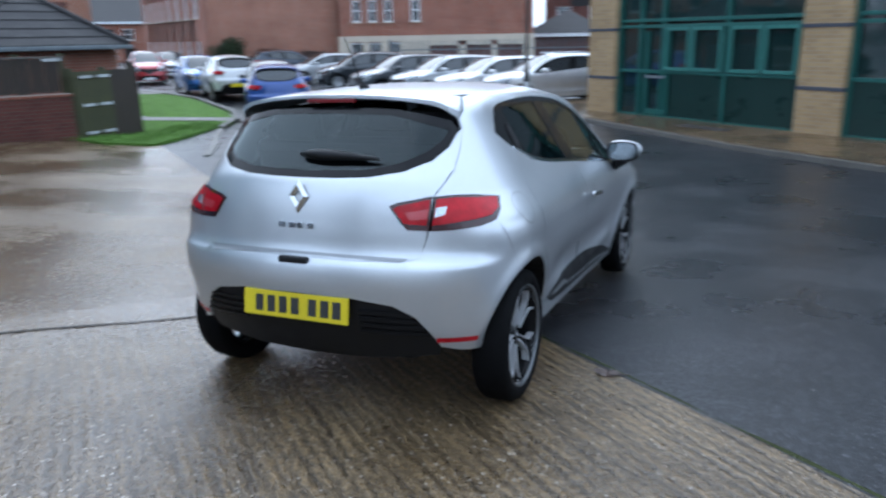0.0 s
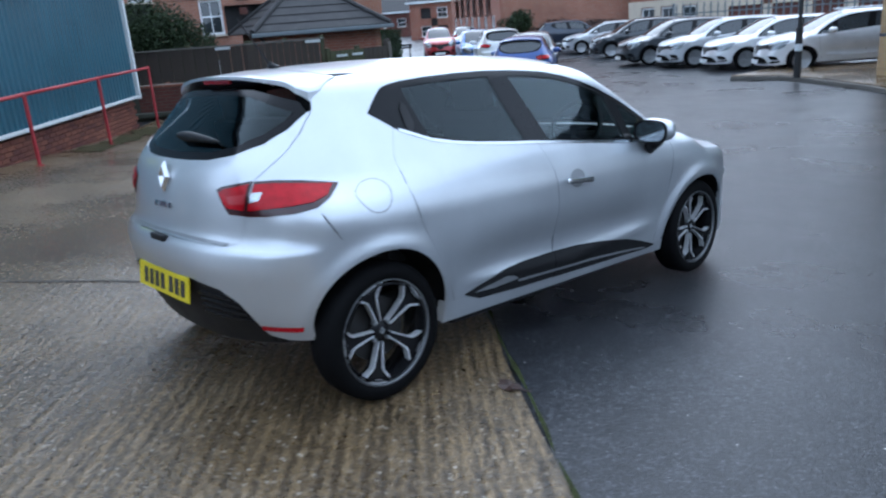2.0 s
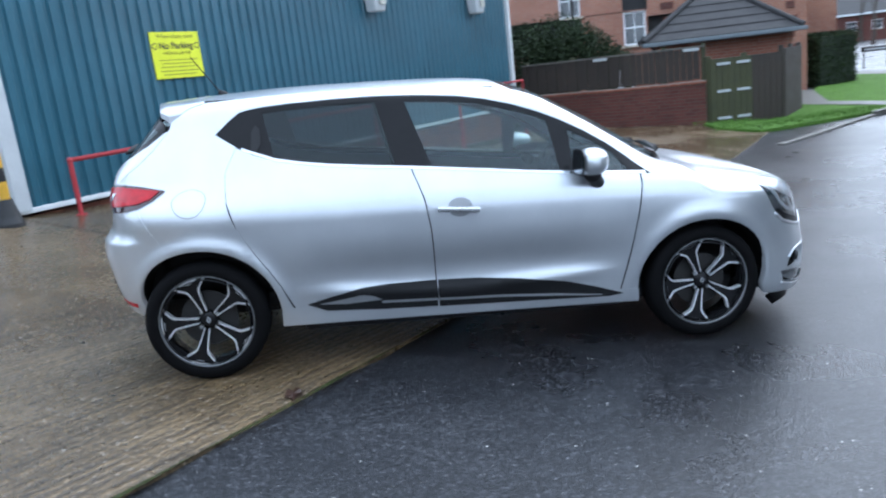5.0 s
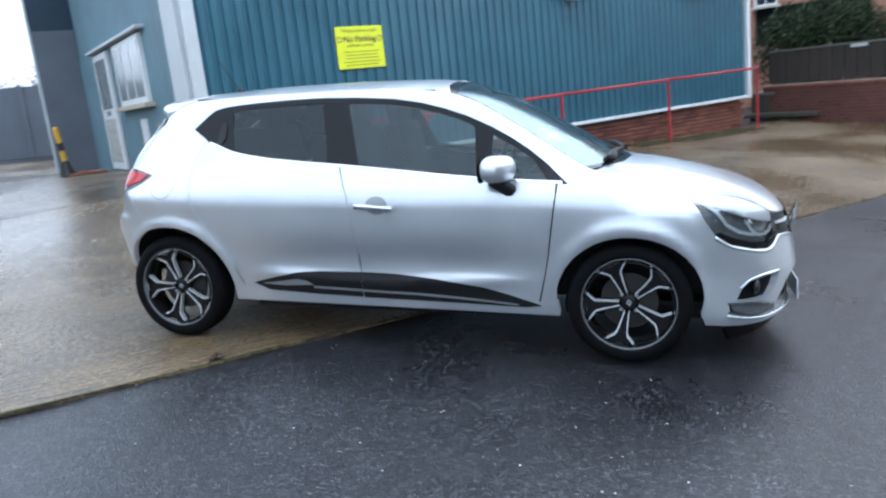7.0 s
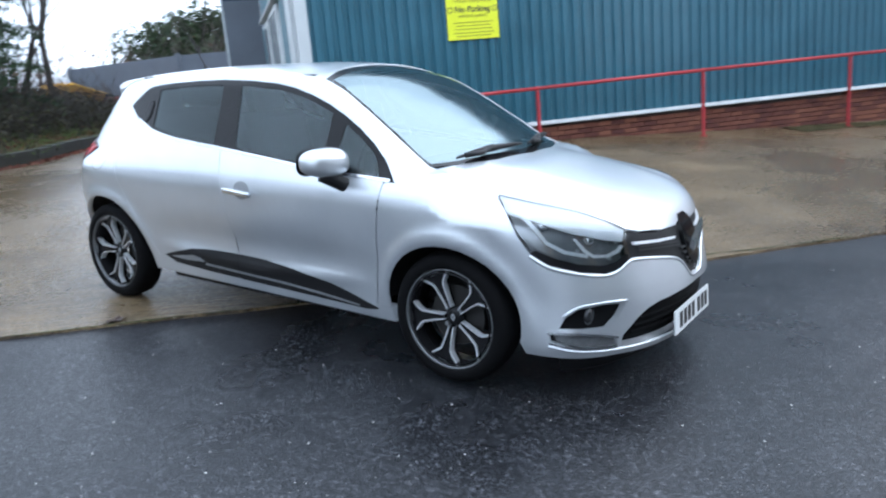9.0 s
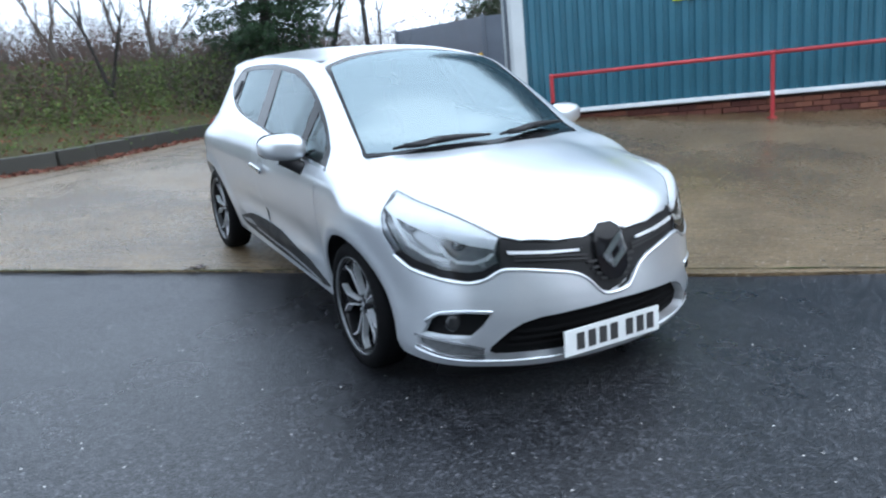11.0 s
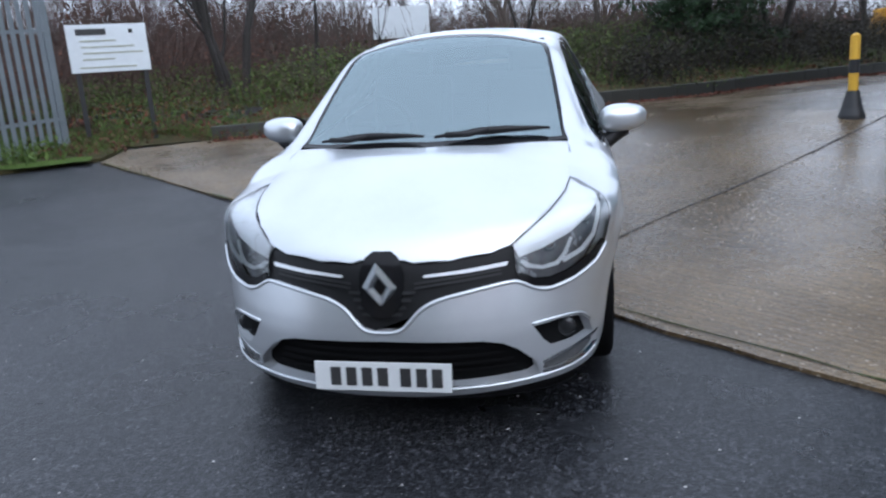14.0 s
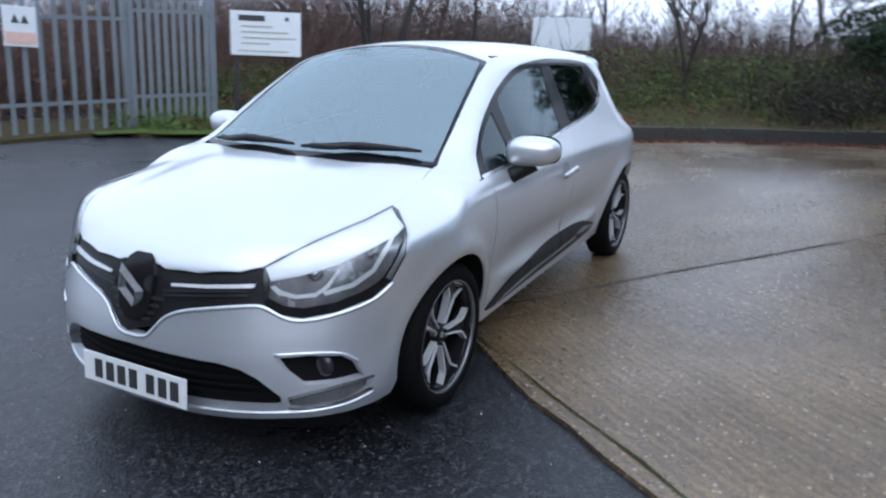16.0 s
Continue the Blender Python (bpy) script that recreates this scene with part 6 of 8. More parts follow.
for s in (1, -1):
    pts = snap(smooth_path([(0.515, 1.99, 0.427), (0.615, 1.934, 0.432), (0.69, 1.86, 0.419), (0.73, 1.81, 0.378)], 4))
    part("pocket_edge", bead([(s * p[0], p[1], p[2]) for p in pts], 0.006, 8), M_PAINT, bumper, smooth=True)
grille_up = [E3[-1]] + FRONTEDGE
grille_loop = [(0.496, 2.02, 0.604), (0.50, 2.0, 0.66)] + [(p[0], p[1] + 0.004, p[2] - 0.004) for p in grille_up] + flip([(0.496, 2.02, 0.604), (0.50, 2.0, 0.66)] + [(p[0], p[1] + 0.004, p[2] - 0.004) for p in grille_up]) + flip(grille_low) + grille_low[::-1]
grille = shell("upper_grille", [skin(Along((0, 1, 0.25)), grille_loop, 0.03, off=-0.012, lip=0.02)], M_PLASTIC, car, "black upper grille with bright strips")
for z0 in (0.495, 0.52, 0.548, 0.576):
    w = 0.045 + (z0 - 0.455) * 0.65
    shell("slat", [skin(FRONT, [(-w, 2.1, z0), (w, 2.1, z0), (w, 2.1, z0 + 0.011), (-w, 2.1, z0 + 0.011)], 0.03, off=0.002, lip=0.012)], M_SLAT, grille)
for z0 in (0.594, 0.610):
    both("slat", [skin(Along((0.25, 1, 0.2)), [(0.12, 2.1, z0), (0.44, 2.05, z0 + 0.038), (0.44, 2.05, z0 + 0.046), (0.12, 2.1, z0 + 0.009)], 0.03, off=-0.001, lip=0.01)], M_SLAT, "", (grille, grille))
both("bright_strip", [skin(Along((0.25, 1, 0.2)), [(0.155, 2.1, 0.637), (0.30, 2.08, 0.647), (0.455, 2.03, 0.660), (0.465, 2.03, 0.676), (0.30, 2.08, 0.660), (0.155, 2.1, 0.647)], 0.03, off=0.0, lip=0.012)], M_STRIP, "bright strip", (grille, grille))
shell("lower_grille", [skin(NV, intake_loop, 0.04, off=-0.042, lip=0)], M_INTAKE, bumper)
for z0, w in ((0.255, 0.485), (0.288, 0.475), (0.321, 0.45), (0.354, 0.41), (0.383, 0.35)):
    k = [(x, 2.15 - 0.42 * x * x, z0) for x in np.linspace(-w, w, 15)]
    shell("grille_bar", [skin(NV, k + [(p[0], p[1], p[2] + 0.010) for p in k[::-1]], 0.04, off=-0.028, lip=0.012)], M_INTAKE, bumper)
both("fog_recess", [skin(NV, fog, 0.04, off=-0.035, lip=0)], M_INTAKE, "", (bumper, bumper))
both("lamp_slot", [skin(NV, slot, 0.04, off=-0.03, lip=0)], M_GLOSSBLACK, "", (bumper, bumper))
drl = [(0.748, 1.78, 0.299), (0.69, 1.86, 0.293), (0.62, 1.94, 0.279), (0.574, 1.985, 0.262), (0.569, 1.99, 0.235), (0.62, 1.95, 0.233), (0.70, 1.855, 0.243), (0.745, 1.79, 0.268)]
both("daytime_lamp", [skin(NV, drl, 0.03, off=-0.012, lip=0.01)], M_DRL, "clear daytime lamp", (bumper, bumper))
both("chrome_trim", [skin(NV, [(0.758, 1.755, 0.314), (0.70, 1.86, 0.310), (0.62, 1.94, 0.296), (0.56, 1.99, 0.277), (0.56, 1.99, 0.266), (0.62, 1.94, 0.285), (0.70, 1.86, 0.299), (0.758, 1.755, 0.303)], 0.03, off=0.002, lip=0.01)], M_CHROME, "", (bumper, bumper))
both("chrome_trim", [skin(NV, [(0.757, 1.76, 0.266), (0.70, 1.86, 0.240), (0.62, 1.94, 0.230), (0.56, 1.99, 0.232), (0.56, 1.99, 0.224), (0.62, 1.94, 0.222), (0.70, 1.86, 0.231), (0.757, 1.76, 0.256)], 0.03, off=0.002, lip=0.01)], M_CHROME, "", (bumper, bumper))
lipf = [(0.80 * math.sin(a), 0.95 + 1.15 * math.cos(a), 0.146) for a in np.linspace(-0.82, 0.82, 19)]
shell("splitter", [skin(NV, lipf + [(p[0], p[1], 0.170) for p in lipf[::-1]], 0.04, off=-0.006, lip=0.06)], M_PLASTIC, bumper)

for s in (1, -1):
    bm = bmesh.new()
    bmesh.ops.create_uvsphere(bm, u_segments=14, v_segments=8, radius=0.042)
    c = snap([(0.645, 1.91, 0.375)])[0]
    bmesh.ops.scale(bm, vec=(1, 0.5, 1), verts=bm.verts)
    bmesh.ops.translate(bm, vec=(s * (c[0] - 0.012), c[1] - 0.028, c[2]), verts=bm.verts)
    part("fog_lamp", bm, M_FOGLENS, bumper, "small round fog lamp", smooth=True)

hl_loop = hl_tip + E3[3:] + hl_low[::-1]
hl_geo = skin(HV, hl_loop, 0.03, off=-0.001, lip=0.0)
hl_r, hl_l = both("headlight", [hl_geo], M_LAMPGLASS, "clear swept-back headlight with a black lower edge")
both("lamp_bowl", [skin(HV, hl_loop, 0.03, off=-0.05, inset=0.006, lip=0)], plain("lamp_bowl_dark", (0.36, 0.37, 0.385), 0.25, 0.5, vary=0.3, scale=20), "", (hl_r, hl_l))
# silver liner sliver, widened to paint the sky mirrored in the upper lens
brow = [(0.705, 1.51, 0.836)] + E3[3:] + [(0.500, 1.992, 0.676), (0.575, 1.925, 0.690), (0.655, 1.81, 0.714), (0.722, 1.70, 0.748), (0.762, 1.60, 0.786), (0.757, 1.545, 0.805)]
both("bright_brow", [skin(HV, brow, 0.03, off=-0.008, inset=0.003, lip=0.01)], M_BROW, "", (hl_r, hl_l))
inner_rim = [tuple(p) for p in HV.cast(shrink(HV.flat(snap(hl_loop)), 0.004))]
both("lamp_rim", [skin(HV, hl_loop, 0.03, holes=[inner_rim], off=-0.003, lip=0.0)], M_GLOSSBLACK, "", (hl_r, hl_l))
ledge = hl_low[2:] + [(0.50, 2.01, 0.628), (0.555, 1.985, 0.598), (0.61, 1.95, 0.591), (0.69, 1.875, 0.603), (0.752, 1.79, 0.630), (0.786, 1.71, 0.665)]
both("black_edge", [skin(HV, ledge, 0.03, off=0.001, lip=0.01)], M_GLOSSBLACK, "", (hl_r, hl_l))
swish = [(0.758, 1.61, 0.788), (0.768, 1.68, 0.752), (0.768, 1.75, 0.690), (0.731, 1.82, 0.650), (0.664, 1.90, 0.630)]
swish2 = [(p[0] - 0.011, p[1], p[2] + 0.013) for p in swish]
both("light_guide", [skin(HV, swish + swish2[::-1], 0.02, off=-0.005, lip=0.008)], M_GUIDE, "white light guide", (hl_r, hl_l))
hook = [(0.69, 1.845, 0.711), (0.669, 1.885, 0.655), (0.639, 1.92, 0.627), (0.58, 1.96, 0.622), (0.53, 1.99, 0.638), (0.503, 2.0, 0.664), (0.516, 1.99, 0.668), (0.54, 1.98, 0.650), (0.583, 1.955, 0.635), (0.634, 1.915, 0.640), (0.657, 1.885, 0.664), (0.678, 1.845, 0.713)]
both("light_guide", [skin(HV, hook, 0.02, off=-0.005, lip=0.008)], M_GUIDE, "", (hl_r, hl_l))
for s, hl in ((1, hl_r), (-1, hl_l)):
    for c0, r in (((0.70, 1.70, 0.725), 0.034), ((0.60, 1.86, 0.685), 0.030)):
        c = snap([c0])[0]
        bm = bmesh.new()
        bmesh.ops.create_uvsphere(bm, u_segments=14, v_segments=8, radius=r)
        bmesh.ops.translate(bm, vec=(s * (c[0] - 0.035), c[1] - 0.035, c[2] - 0.008), verts=bm.verts)
        part("projector", bm, M_REFLECTOR, hl, smooth=True)


def lozenge(w, h, k, depth):
    """A plain diamond frame standing in for the maker's badge."""
    bm = bmesh.new()
    o = [(0, h), (w, 0), (0, -h), (-w, 0)]
    outer = [bm.verts.new((x, 0, z)) for x, z in o]
    mid = [bm.verts.new((x * (1 + k) / 2, -depth, z * (1 + k) / 2)) for x, z in o]
    inner = [bm.verts.new((x * k, 0, z * k)) for x, z in o]
    for a, b in ((outer, mid), (mid, inner)):
        for i in range(4):
            bm.faces.new((a[i], a[(i + 1) % 4], b[(i + 1) % 4], b[i]))
    bmesh.ops.recalc_face_normals(bm, faces=bm.faces)
    return bm


part("badge", set_in(lozenge(0.064, 0.106, 0.36, 0.016), pose(0, 2.131, 0.612, 14, 0, 180)), M_SATIN, car, "bright diamond-shaped badge")
surround = [(0.0, 2.07, 0.736), (0.034, 2.07, 0.736), (0.062, 2.07, 0.704), (0.080, 2.09, 0.655), (0.080, 2.1, 0.60), (0.07, 2.1, 0.53), (0.03, 2.1, 0.49), (0.0, 2.1, 0.485)]
shell("badge_surround", [skin(FRONT, surround + flip(surround[1:-1]), 0.03, off=0.007, lip=0.025)], M_GLOSSBLACK, grille)


def plate(name, face, y, z, tilt, turn, label):
    """A number plate whose characters are plain bars."""
    m = pose(0.015 if turn else 0.0, y, z, tilt, 0, turn)
    p = part(name, set_in(box((0.52, 0.008, 0.112), (0, 0, 0), None, 0.003), m), face, car, label)
    for i, x in enumerate((-0.178, -0.118, -0.058, 0.002, 0.088, 0.148, 0.206)):
        part("bar", set_in(box((0.040, 0.002, 0.072), (x, -0.005, 0)), m), M_INK, p)
    return p


plate("front_plate", M_PLATEWHITE, 2.142, 0.268, -4, 180, "white plate with plain dark bars")
plate("rear_plate", M_PLATEYELLOW, -1.893, 0.522, -6, 0, "yellow plate with plain dark bars")

# tail
glass_edge = [(0.0, -1.78, 1.055), (0.16, -1.775, 1.057), (0.30, -1.76, 1.066), (0.44, -1.72, 1.095), (0.55, -1.66, 1.155), (0.62, -1.58, 1.225), (0.655, -1.49, 1.295)]
gate_low = [(0.0, -1.87, 0.735), (0.3, -1.86, 0.735), (0.48, -1.82, 0.737), (0.535, -1.79, 0.75), (0.555, -1.77, 0.80), (0.56, -1.745, 0.86)]
gate_half = gate_low + [(0.562, -1.71, 0.93), (0.565, -1.70, 0.985)] + gate_side + glass_edge[::-1]
lampin = [(0.555, -1.73, 0.852), (0.48, -1.77, 0.856), (0.455, -1.78, 0.885), (0.405, -1.785, 0.952), (0.44, -1.77, 0.966), (0.556, -1.70, 0.982)]
gate = shell("tailgate", [skin(REAR, gate_half + flip(gate_half[1:-1]), 0.03, inset=0.003, lip=0.02)], M_PAINT, car)
rg = glass_edge + [(0.60, -1.50, 1.335), (0.3, -1.53, 1.345), (0.0, -1.54, 1.35)]
rgi = [(0.0, -1.76, 1.085), (0.28, -1.74, 1.095), (0.42, -1.70, 1.13), (0.52, -1.63, 1.185), (0.57, -1.57, 1.24), (0.60, -1.53, 1.29), (0.3, -1.55, 1.315), (0.0, -1.56, 1.32)]
rear_glass = shell("rear_window", [skin(REAR, rg + flip(rg[1:-1]), 0.05, holes=[rgi + flip(rgi[1:-1])], off=-0.003, lip=0.01)], M_GLOSSBLACK, gate, "black-edged rear window")
shell("rear_glass", [skin(REAR, rgi + flip(rgi[1:-1]), 0.06, off=-0.004, lip=0)], M_PRIVACY, gate)
# spoiler
sp = [(0.0, -1.31), (0.3, -1.30), (0.515, -1.25), (0.560, -1.36), (0.562, -1.42), (0.535, -1.465), (0.3, -1.52), (0.0, -1.54)]
pts, tri, _ = fill(sp + [(-x, y) for x, y in sp[1:-1]][::-1], 0.035)
DOWN = Along((0, 0, 1))
formula = lambda p: CENTRE(p[:, 1]) - 0.05 * (np.abs(p[:, 0]) / 0.5) ** 2.2
skin_z = lambda p: DOWN.cast(DOWN.flat(np.column_stack([p, np.zeros(len(p))])))[:, 2]
ref = np.column_stack([pts[:, 0], np.full(len(pts), -1.36)])
drop = np.clip(skin_z(ref) - formula(ref), -0.035, 0.01)
zt = np.where(pts[:, 1] > -1.36, np.maximum(skin_z(pts), formula(pts) - 0.035), formula(pts) + drop) + 0.004
front_k = blend(-1.30, -1.53, pts[:, 1])
top_v, low_v = np.column_stack([pts, zt]), np.column_stack([pts[:, 0], pts[:, 1], zt - 0.014 - 0.040 * (1 - front_k)])
nn = len(pts)
sf = [tuple(t) for t in tri] + [tuple(t[::-1] + nn) for t in tri]
seen = {(a, b) for t in tri for a, b in ((t[0], t[1]), (t[1], t[2]), (t[2], t[0]))}
sf += [(b, a, a + nn, b + nn) for a, b in seen if (b, a) not in seen]
spoiler = mesh_of("spoiler", np.concatenate([top_v, low_v]), sf, M_PAINT, gate, smooth=False)
spoiler.data.polygons.foreach_set("use_smooth", [i < len(tri) for i in range(len(sf))])
part("brake_light", box((0.24, 0.02, 0.018), (0, -1.53, 1.366), None, 0.004), M_BRAKE, spoiler, "red high-level brake light")
wp = snap([(-0.04 + 0.37 * i / 8, -1.70, 1.138 - 0.006 * i / 8) for i in range(9)])
part("wiper", bead([Vector(p) + Vector((0, -0.02, 0.004)) for p in wp], [0.010, 0.019, 0.024, 0.024, 0.021, 0.017, 0.014, 0.010, 0.006], 10), M_PLASTIC, gate, "black rear wiper", smooth=True)
chrome_bar = [(-0.47, -1.86, 0.741), (0.0, -1.86, 0.741), (0.47, -1.83, 0.741), (0.50, -1.82, 0.753), (0.0, -1.86, 0.755), (-0.50, -1.82, 0.753)]
shell("chrome_bar", [skin(REAR, chrome_bar, 0.04, off=0.004, lip=0.006)], M_GREYTRIM, gate)
part("release", box((0.14, 0.03, 0.03), (0, -1.885, 0.722), None, 0.01), M_PLASTIC, gate)
part("badge", set_in(lozenge(0.05, 0.072, 0.36, 0.016), pose(0, -1.826, 0.98, -8, 0, 0)), M_CHROME, gate, "bright diamond-shaped badge")
for i, x in enumerate((-0.075, -0.025, 0.015, 0.065)):
    part("letter_bar", set_in(box((0.032, 0.006, 0.026), (0, 0, 0), None, 0.002), pose(x, -1.846, 0.862, -6, 0, 0)), M_CHROME, gate)

RV = Along((0.55, -0.8, 0.1))
lampo = [(0.568, -1.70, 0.982)] + lamp_top[::-1][1:] + lamp_out[::-1] + lamp_low + [(0.72, -1.62, 0.858), (0.64, -1.685, 0.853), (0.568, -1.735, 0.852)]
red_o = [(0.572, -1.70, 0.968), (0.63, -1.66, 0.976), (0.70, -1.585, 0.979), (0.762, -1.47, 0.974), (0.775, -1.51, 0.93), (0.755, -1.565, 0.893), (0.70, -1.63, 0.880), (0.572, -1.735, 0.876)]
lo_r, lo_l = both("tail_light", [skin(RV, lampo, 0.03, off=0.006, lip=0.02)], M_LAMPDARK, "red tail light with a clear segment")
both("red_lens", [skin(RV, red_o, 0.03, off=0.011, lip=0.006)], M_LAMPRED, "", (lo_r, lo_l))
both("clear_segment", [skin(RV, [(0.576, -1.71, 0.936), (0.612, -1.69, 0.939), (0.606, -1.695, 0.908), (0.576, -1.72, 0.905)], 0.03, off=0.014, lip=0.004)], M_REFLECTOR, "", (lo_r, lo_l))
li_r, li_l = both("tail_light", [skin(RV, lampin, 0.03, off=0.006, lip=0.02)], M_LAMPDARK, "inner tail light on the tailgate", (gate, gate))
both("red_lens", [skin(RV, [(0.55, -1.71, 0.968), (0.44, -1.77, 0.952), (0.425, -1.785, 0.94), (0.47, -1.78, 0.884), (0.55, -1.74, 0.876)], 0.03, off=0.011, lip=0.005)], M_LAMPRED, "", (li_r, li_l))
both("clear_segment", [skin(RV, [(0.55, -1.72, 0.934), (0.47, -1.765, 0.926), (0.487, -1.765, 0.897), (0.55, -1.73, 0.900)], 0.03, off=0.014, lip=0.004)], M_LAMPCLEAR, "", (li_r, li_l))
ar_low = arc(-AXLE, RR, 112, 184, 10)
val = [(0.0, -1.888, 0.585), (0.27, -1.88, 0.578), (0.44, -1.85, 0.55), (0.525, -1.81, 0.50), (0.575, -1.79, 0.43), (0.615, -1.755, 0.345)]
bump_r = gate_low[:-1] + [(0.562, -1.742, 0.852), (0.64, -1.685, 0.853), (0.72, -1.62, 0.858)] + lamp_low + ar_low + [(0.78, -1.66, 0.305), (0.70, -1.72, 0.318)] + val[::-1]
rbump = shell("rear_bumper", [skin(TV, bump_r + flip(bump_r[1:-1]), 0.028, lip=0.03)], M_PAINT, car)
low_v2 = val + [(0.60, -1.74, 0.285), (0.3, -1.78, 0.262), (0.0, -1.785, 0.26)]
valance = shell("valance", [skin(TV, low_v2 + flip(low_v2[1:-1]), 0.035, off=-0.012, lip=0.03)], M_PLASTIC, rbump, "black lower bumper")
for z0 in (0.42, 0.452, 0.484, 0.516):
    w0, w1 = 0.29, 0.60 - (z0 - 0.38) * 0.85
    k = [(w0 + (w1 - w0) * i / 5, -1.86 + 0.02 * i, z0) for i in range(6)]
    both("vent_rib", [skin(TV, k + [(p[0], p[1], p[2] + 0.013) for p in k[::-1]], 0.03, off=0.004, lip=0.014)], M_GLOSSBLACK, "", (valance, valance))
both("reflector", [skin(TV, [(0.60, -1.77, 0.372), (0.75, -1.66, 0.372), (0.755, -1.66, 0.394), (0.60, -1.77, 0.396)], 0.03, off=0.004, lip=0.008)], M_LAMPRED, "red bumper reflector", (rbump, rbump))

both("pull_handle", [skin(SIDE, yz([(-1.015, 1.13), (-0.985, 1.125), (-0.965, 1.16), (-0.97, 1.23), (-0.99, 1.25), (-1.01, 1.22)], 0.66), 0.02, off=0.004, lip=0.01)], M_PLASTIC, "black pull handle hidden in the window frame", rd)

# handles, mirrors, aerial, wipers
for s in (1, -1):
    y, z = -0.01, 0.79
    c = snap([(0.83, y, z)])[0]
    bm = bmesh.new()
    add_box(bm, (0.022, 0.215, 0.030), (0, 0, 0), None, 0.010)
    set_in(bm, pose(s * (c[0] + 0.026), c[1], c[2], -4, 0, 0))
    h = part("handle", bm, M_CHROME, fd[0 if s > 0 else 1], "bright door handle", smooth=False)
    cup = [(0.83, y + 0.010 + 0.062 * math.cos(a), z + 0.008 + 0.047 * math.sin(a)) for a in np.linspace(0, 2 * math.pi, 19)[:-1]]
    g = skin(SIDE, cup, 0.02, off=0.0012, lip=0)
    shell("handle_cup", [g if s > 0 else mirrored(g)], M_GREYTRIM, h)

for s in (1, -1):
    bm = bmesh.new()
    bmesh.ops.create_uvsphere(bm, u_segments=28, v_segments=18, radius=1)
    for v in bm.verts:
        x, y, z = v.co
        x, y, z = (math.copysign(abs(q) ** 0.78, q) for q in (x, y, z))
        taper = 1 - 0.20 * (x + 1) / 2
        v.co = Vector((s * (0.905 + 0.118 * x), 0.655 + 0.066 * y * taper + (0.030 if y > 0 else 0) * y - 0.020 * x, 0.988 + 0.076 * z * taper + 0.004 * x))
    cut = bmesh.ops.bisect_plane(bm, geom=bm.verts[:] + bm.edges[:] + bm.faces[:], plane_co=(0.905 * s, 0.595, 0.98), plane_no=(0, -1, 0), clear_outer=True)
    bmesh.ops.holes_fill(bm, edges=[e for e in bm.edges if e.is_boundary])
    mir = part("door_mirror", bm, M_PAINT, car, "silver door mirror on a black stalk", smooth=True)
    for nm, k, y, mt in (("bezel", 1.0, 0.590, M_PLASTIC), ("mirror_glass", 0.84, 0.586, M_MIRROR)):
        bm = bmesh.new()
        loop_ = []
        for i in range(28):
            a = 2 * math.pi * i / 28
            ca, sa = math.cos(a), math.sin(a)
            loop_.append(bm.verts.new((s * (0.905 + 0.108 * k * math.copysign(abs(ca) ** 0.7, ca)), y, 0.988 + 0.066 * k * math.copysign(abs(sa) ** 0.7, sa))))
        bm.faces.new(loop_ if s > 0 else loop_[::-1])
        bmesh.ops.solidify(bm, geom=bm.faces[:], thickness=0.008)
        part(nm, bm, mt, mir)
    part("stalk", bead([(s * 0.79, 0.73, 0.855), (s * 0.835, 0.70, 0.885), (s * 0.875, 0.675, 0.915), (s * 0.90, 0.66, 0.94)], [0.040, 0.036, 0.040, 0.05], 12), M_PLASTIC, mir, smooth=True)
bm = bmesh.new()
add_tube(bm, (0, -1.22, 1.412), (0, -1.26, 1.438), 0.024, 0.014, 10)
add_tube(bm, (0, -1.25, 1.43), (0, -1.40, 1.64), 0.0045, 0.002, 6)
part("aerial", bm, M_PLASTIC, car, "short black roof aerial")
for (ax, ay), (bx, by) in (((0.52, 1.150), (0.0, 1.215)), ((-0.05, 1.215), (-0.56, 1.06))):
    ps = snap([(ax + (bx - ax) * i / 8, ay + (by - ay) * i / 8, float(CENTRE(ay))) for i in range(9)])
    wip = part("wiper", bead([Vector(p) + Vector((0, 0.012, 0.020)) for p in ps], [0.006, 0.009, 0.012, 0.017, 0.019, 0.016, 0.013, 0.010, 0.006], 8), M_PLASTIC, car, "black windscreen wiper", smooth=True)
    arm = snap([(ax + (bx - ax) * k, ay + (by - ay) * k + 0.05 * (1 - abs(2 * k - 1)) * (k < 0.5), float(CENTRE(ay))) for k in (0.5, 0.3, 0.1)])
    part("arm", bead([Vector(p) + Vector((0, 0.015, 0.026)) for p in arm], [0.010, 0.012, 0.014], 8), M_PLASTIC, wip, smooth=True)
cowl_loop = on_top(cowl) + [(0.645, 1.13, 0.95)] + [(0.60, 1.105, 0.985), (0.5, 1.15, 0.98), (0.3, 1.215, 0.98), (0.0, 1.25, 0.975)]
shell("scuttle", [skin(TOPV, cowl_loop + flip(cowl_loop[1:-1]), 0.04, off=-0.012, lip=0)], M_PLASTIC, car, "black scuttle panel")

# wheels
M_RIMLIP = plain("machined_rim_lip", (0.15, 0.155, 0.16), 0.34, 0.6, vary=0.2, scale=25)
M_MACHINED = plain("diamond_cut_alloy", (0.76, 0.77, 0.79), 0.34, 0.55, vary=0.1, scale=25)
SPOKE = [(0.045, 0.0105), (0.10, 0.0165), (0.150, 0.0240), (0.163, 0.031), (0.184, 0.055), (0.2035, 0.078)]


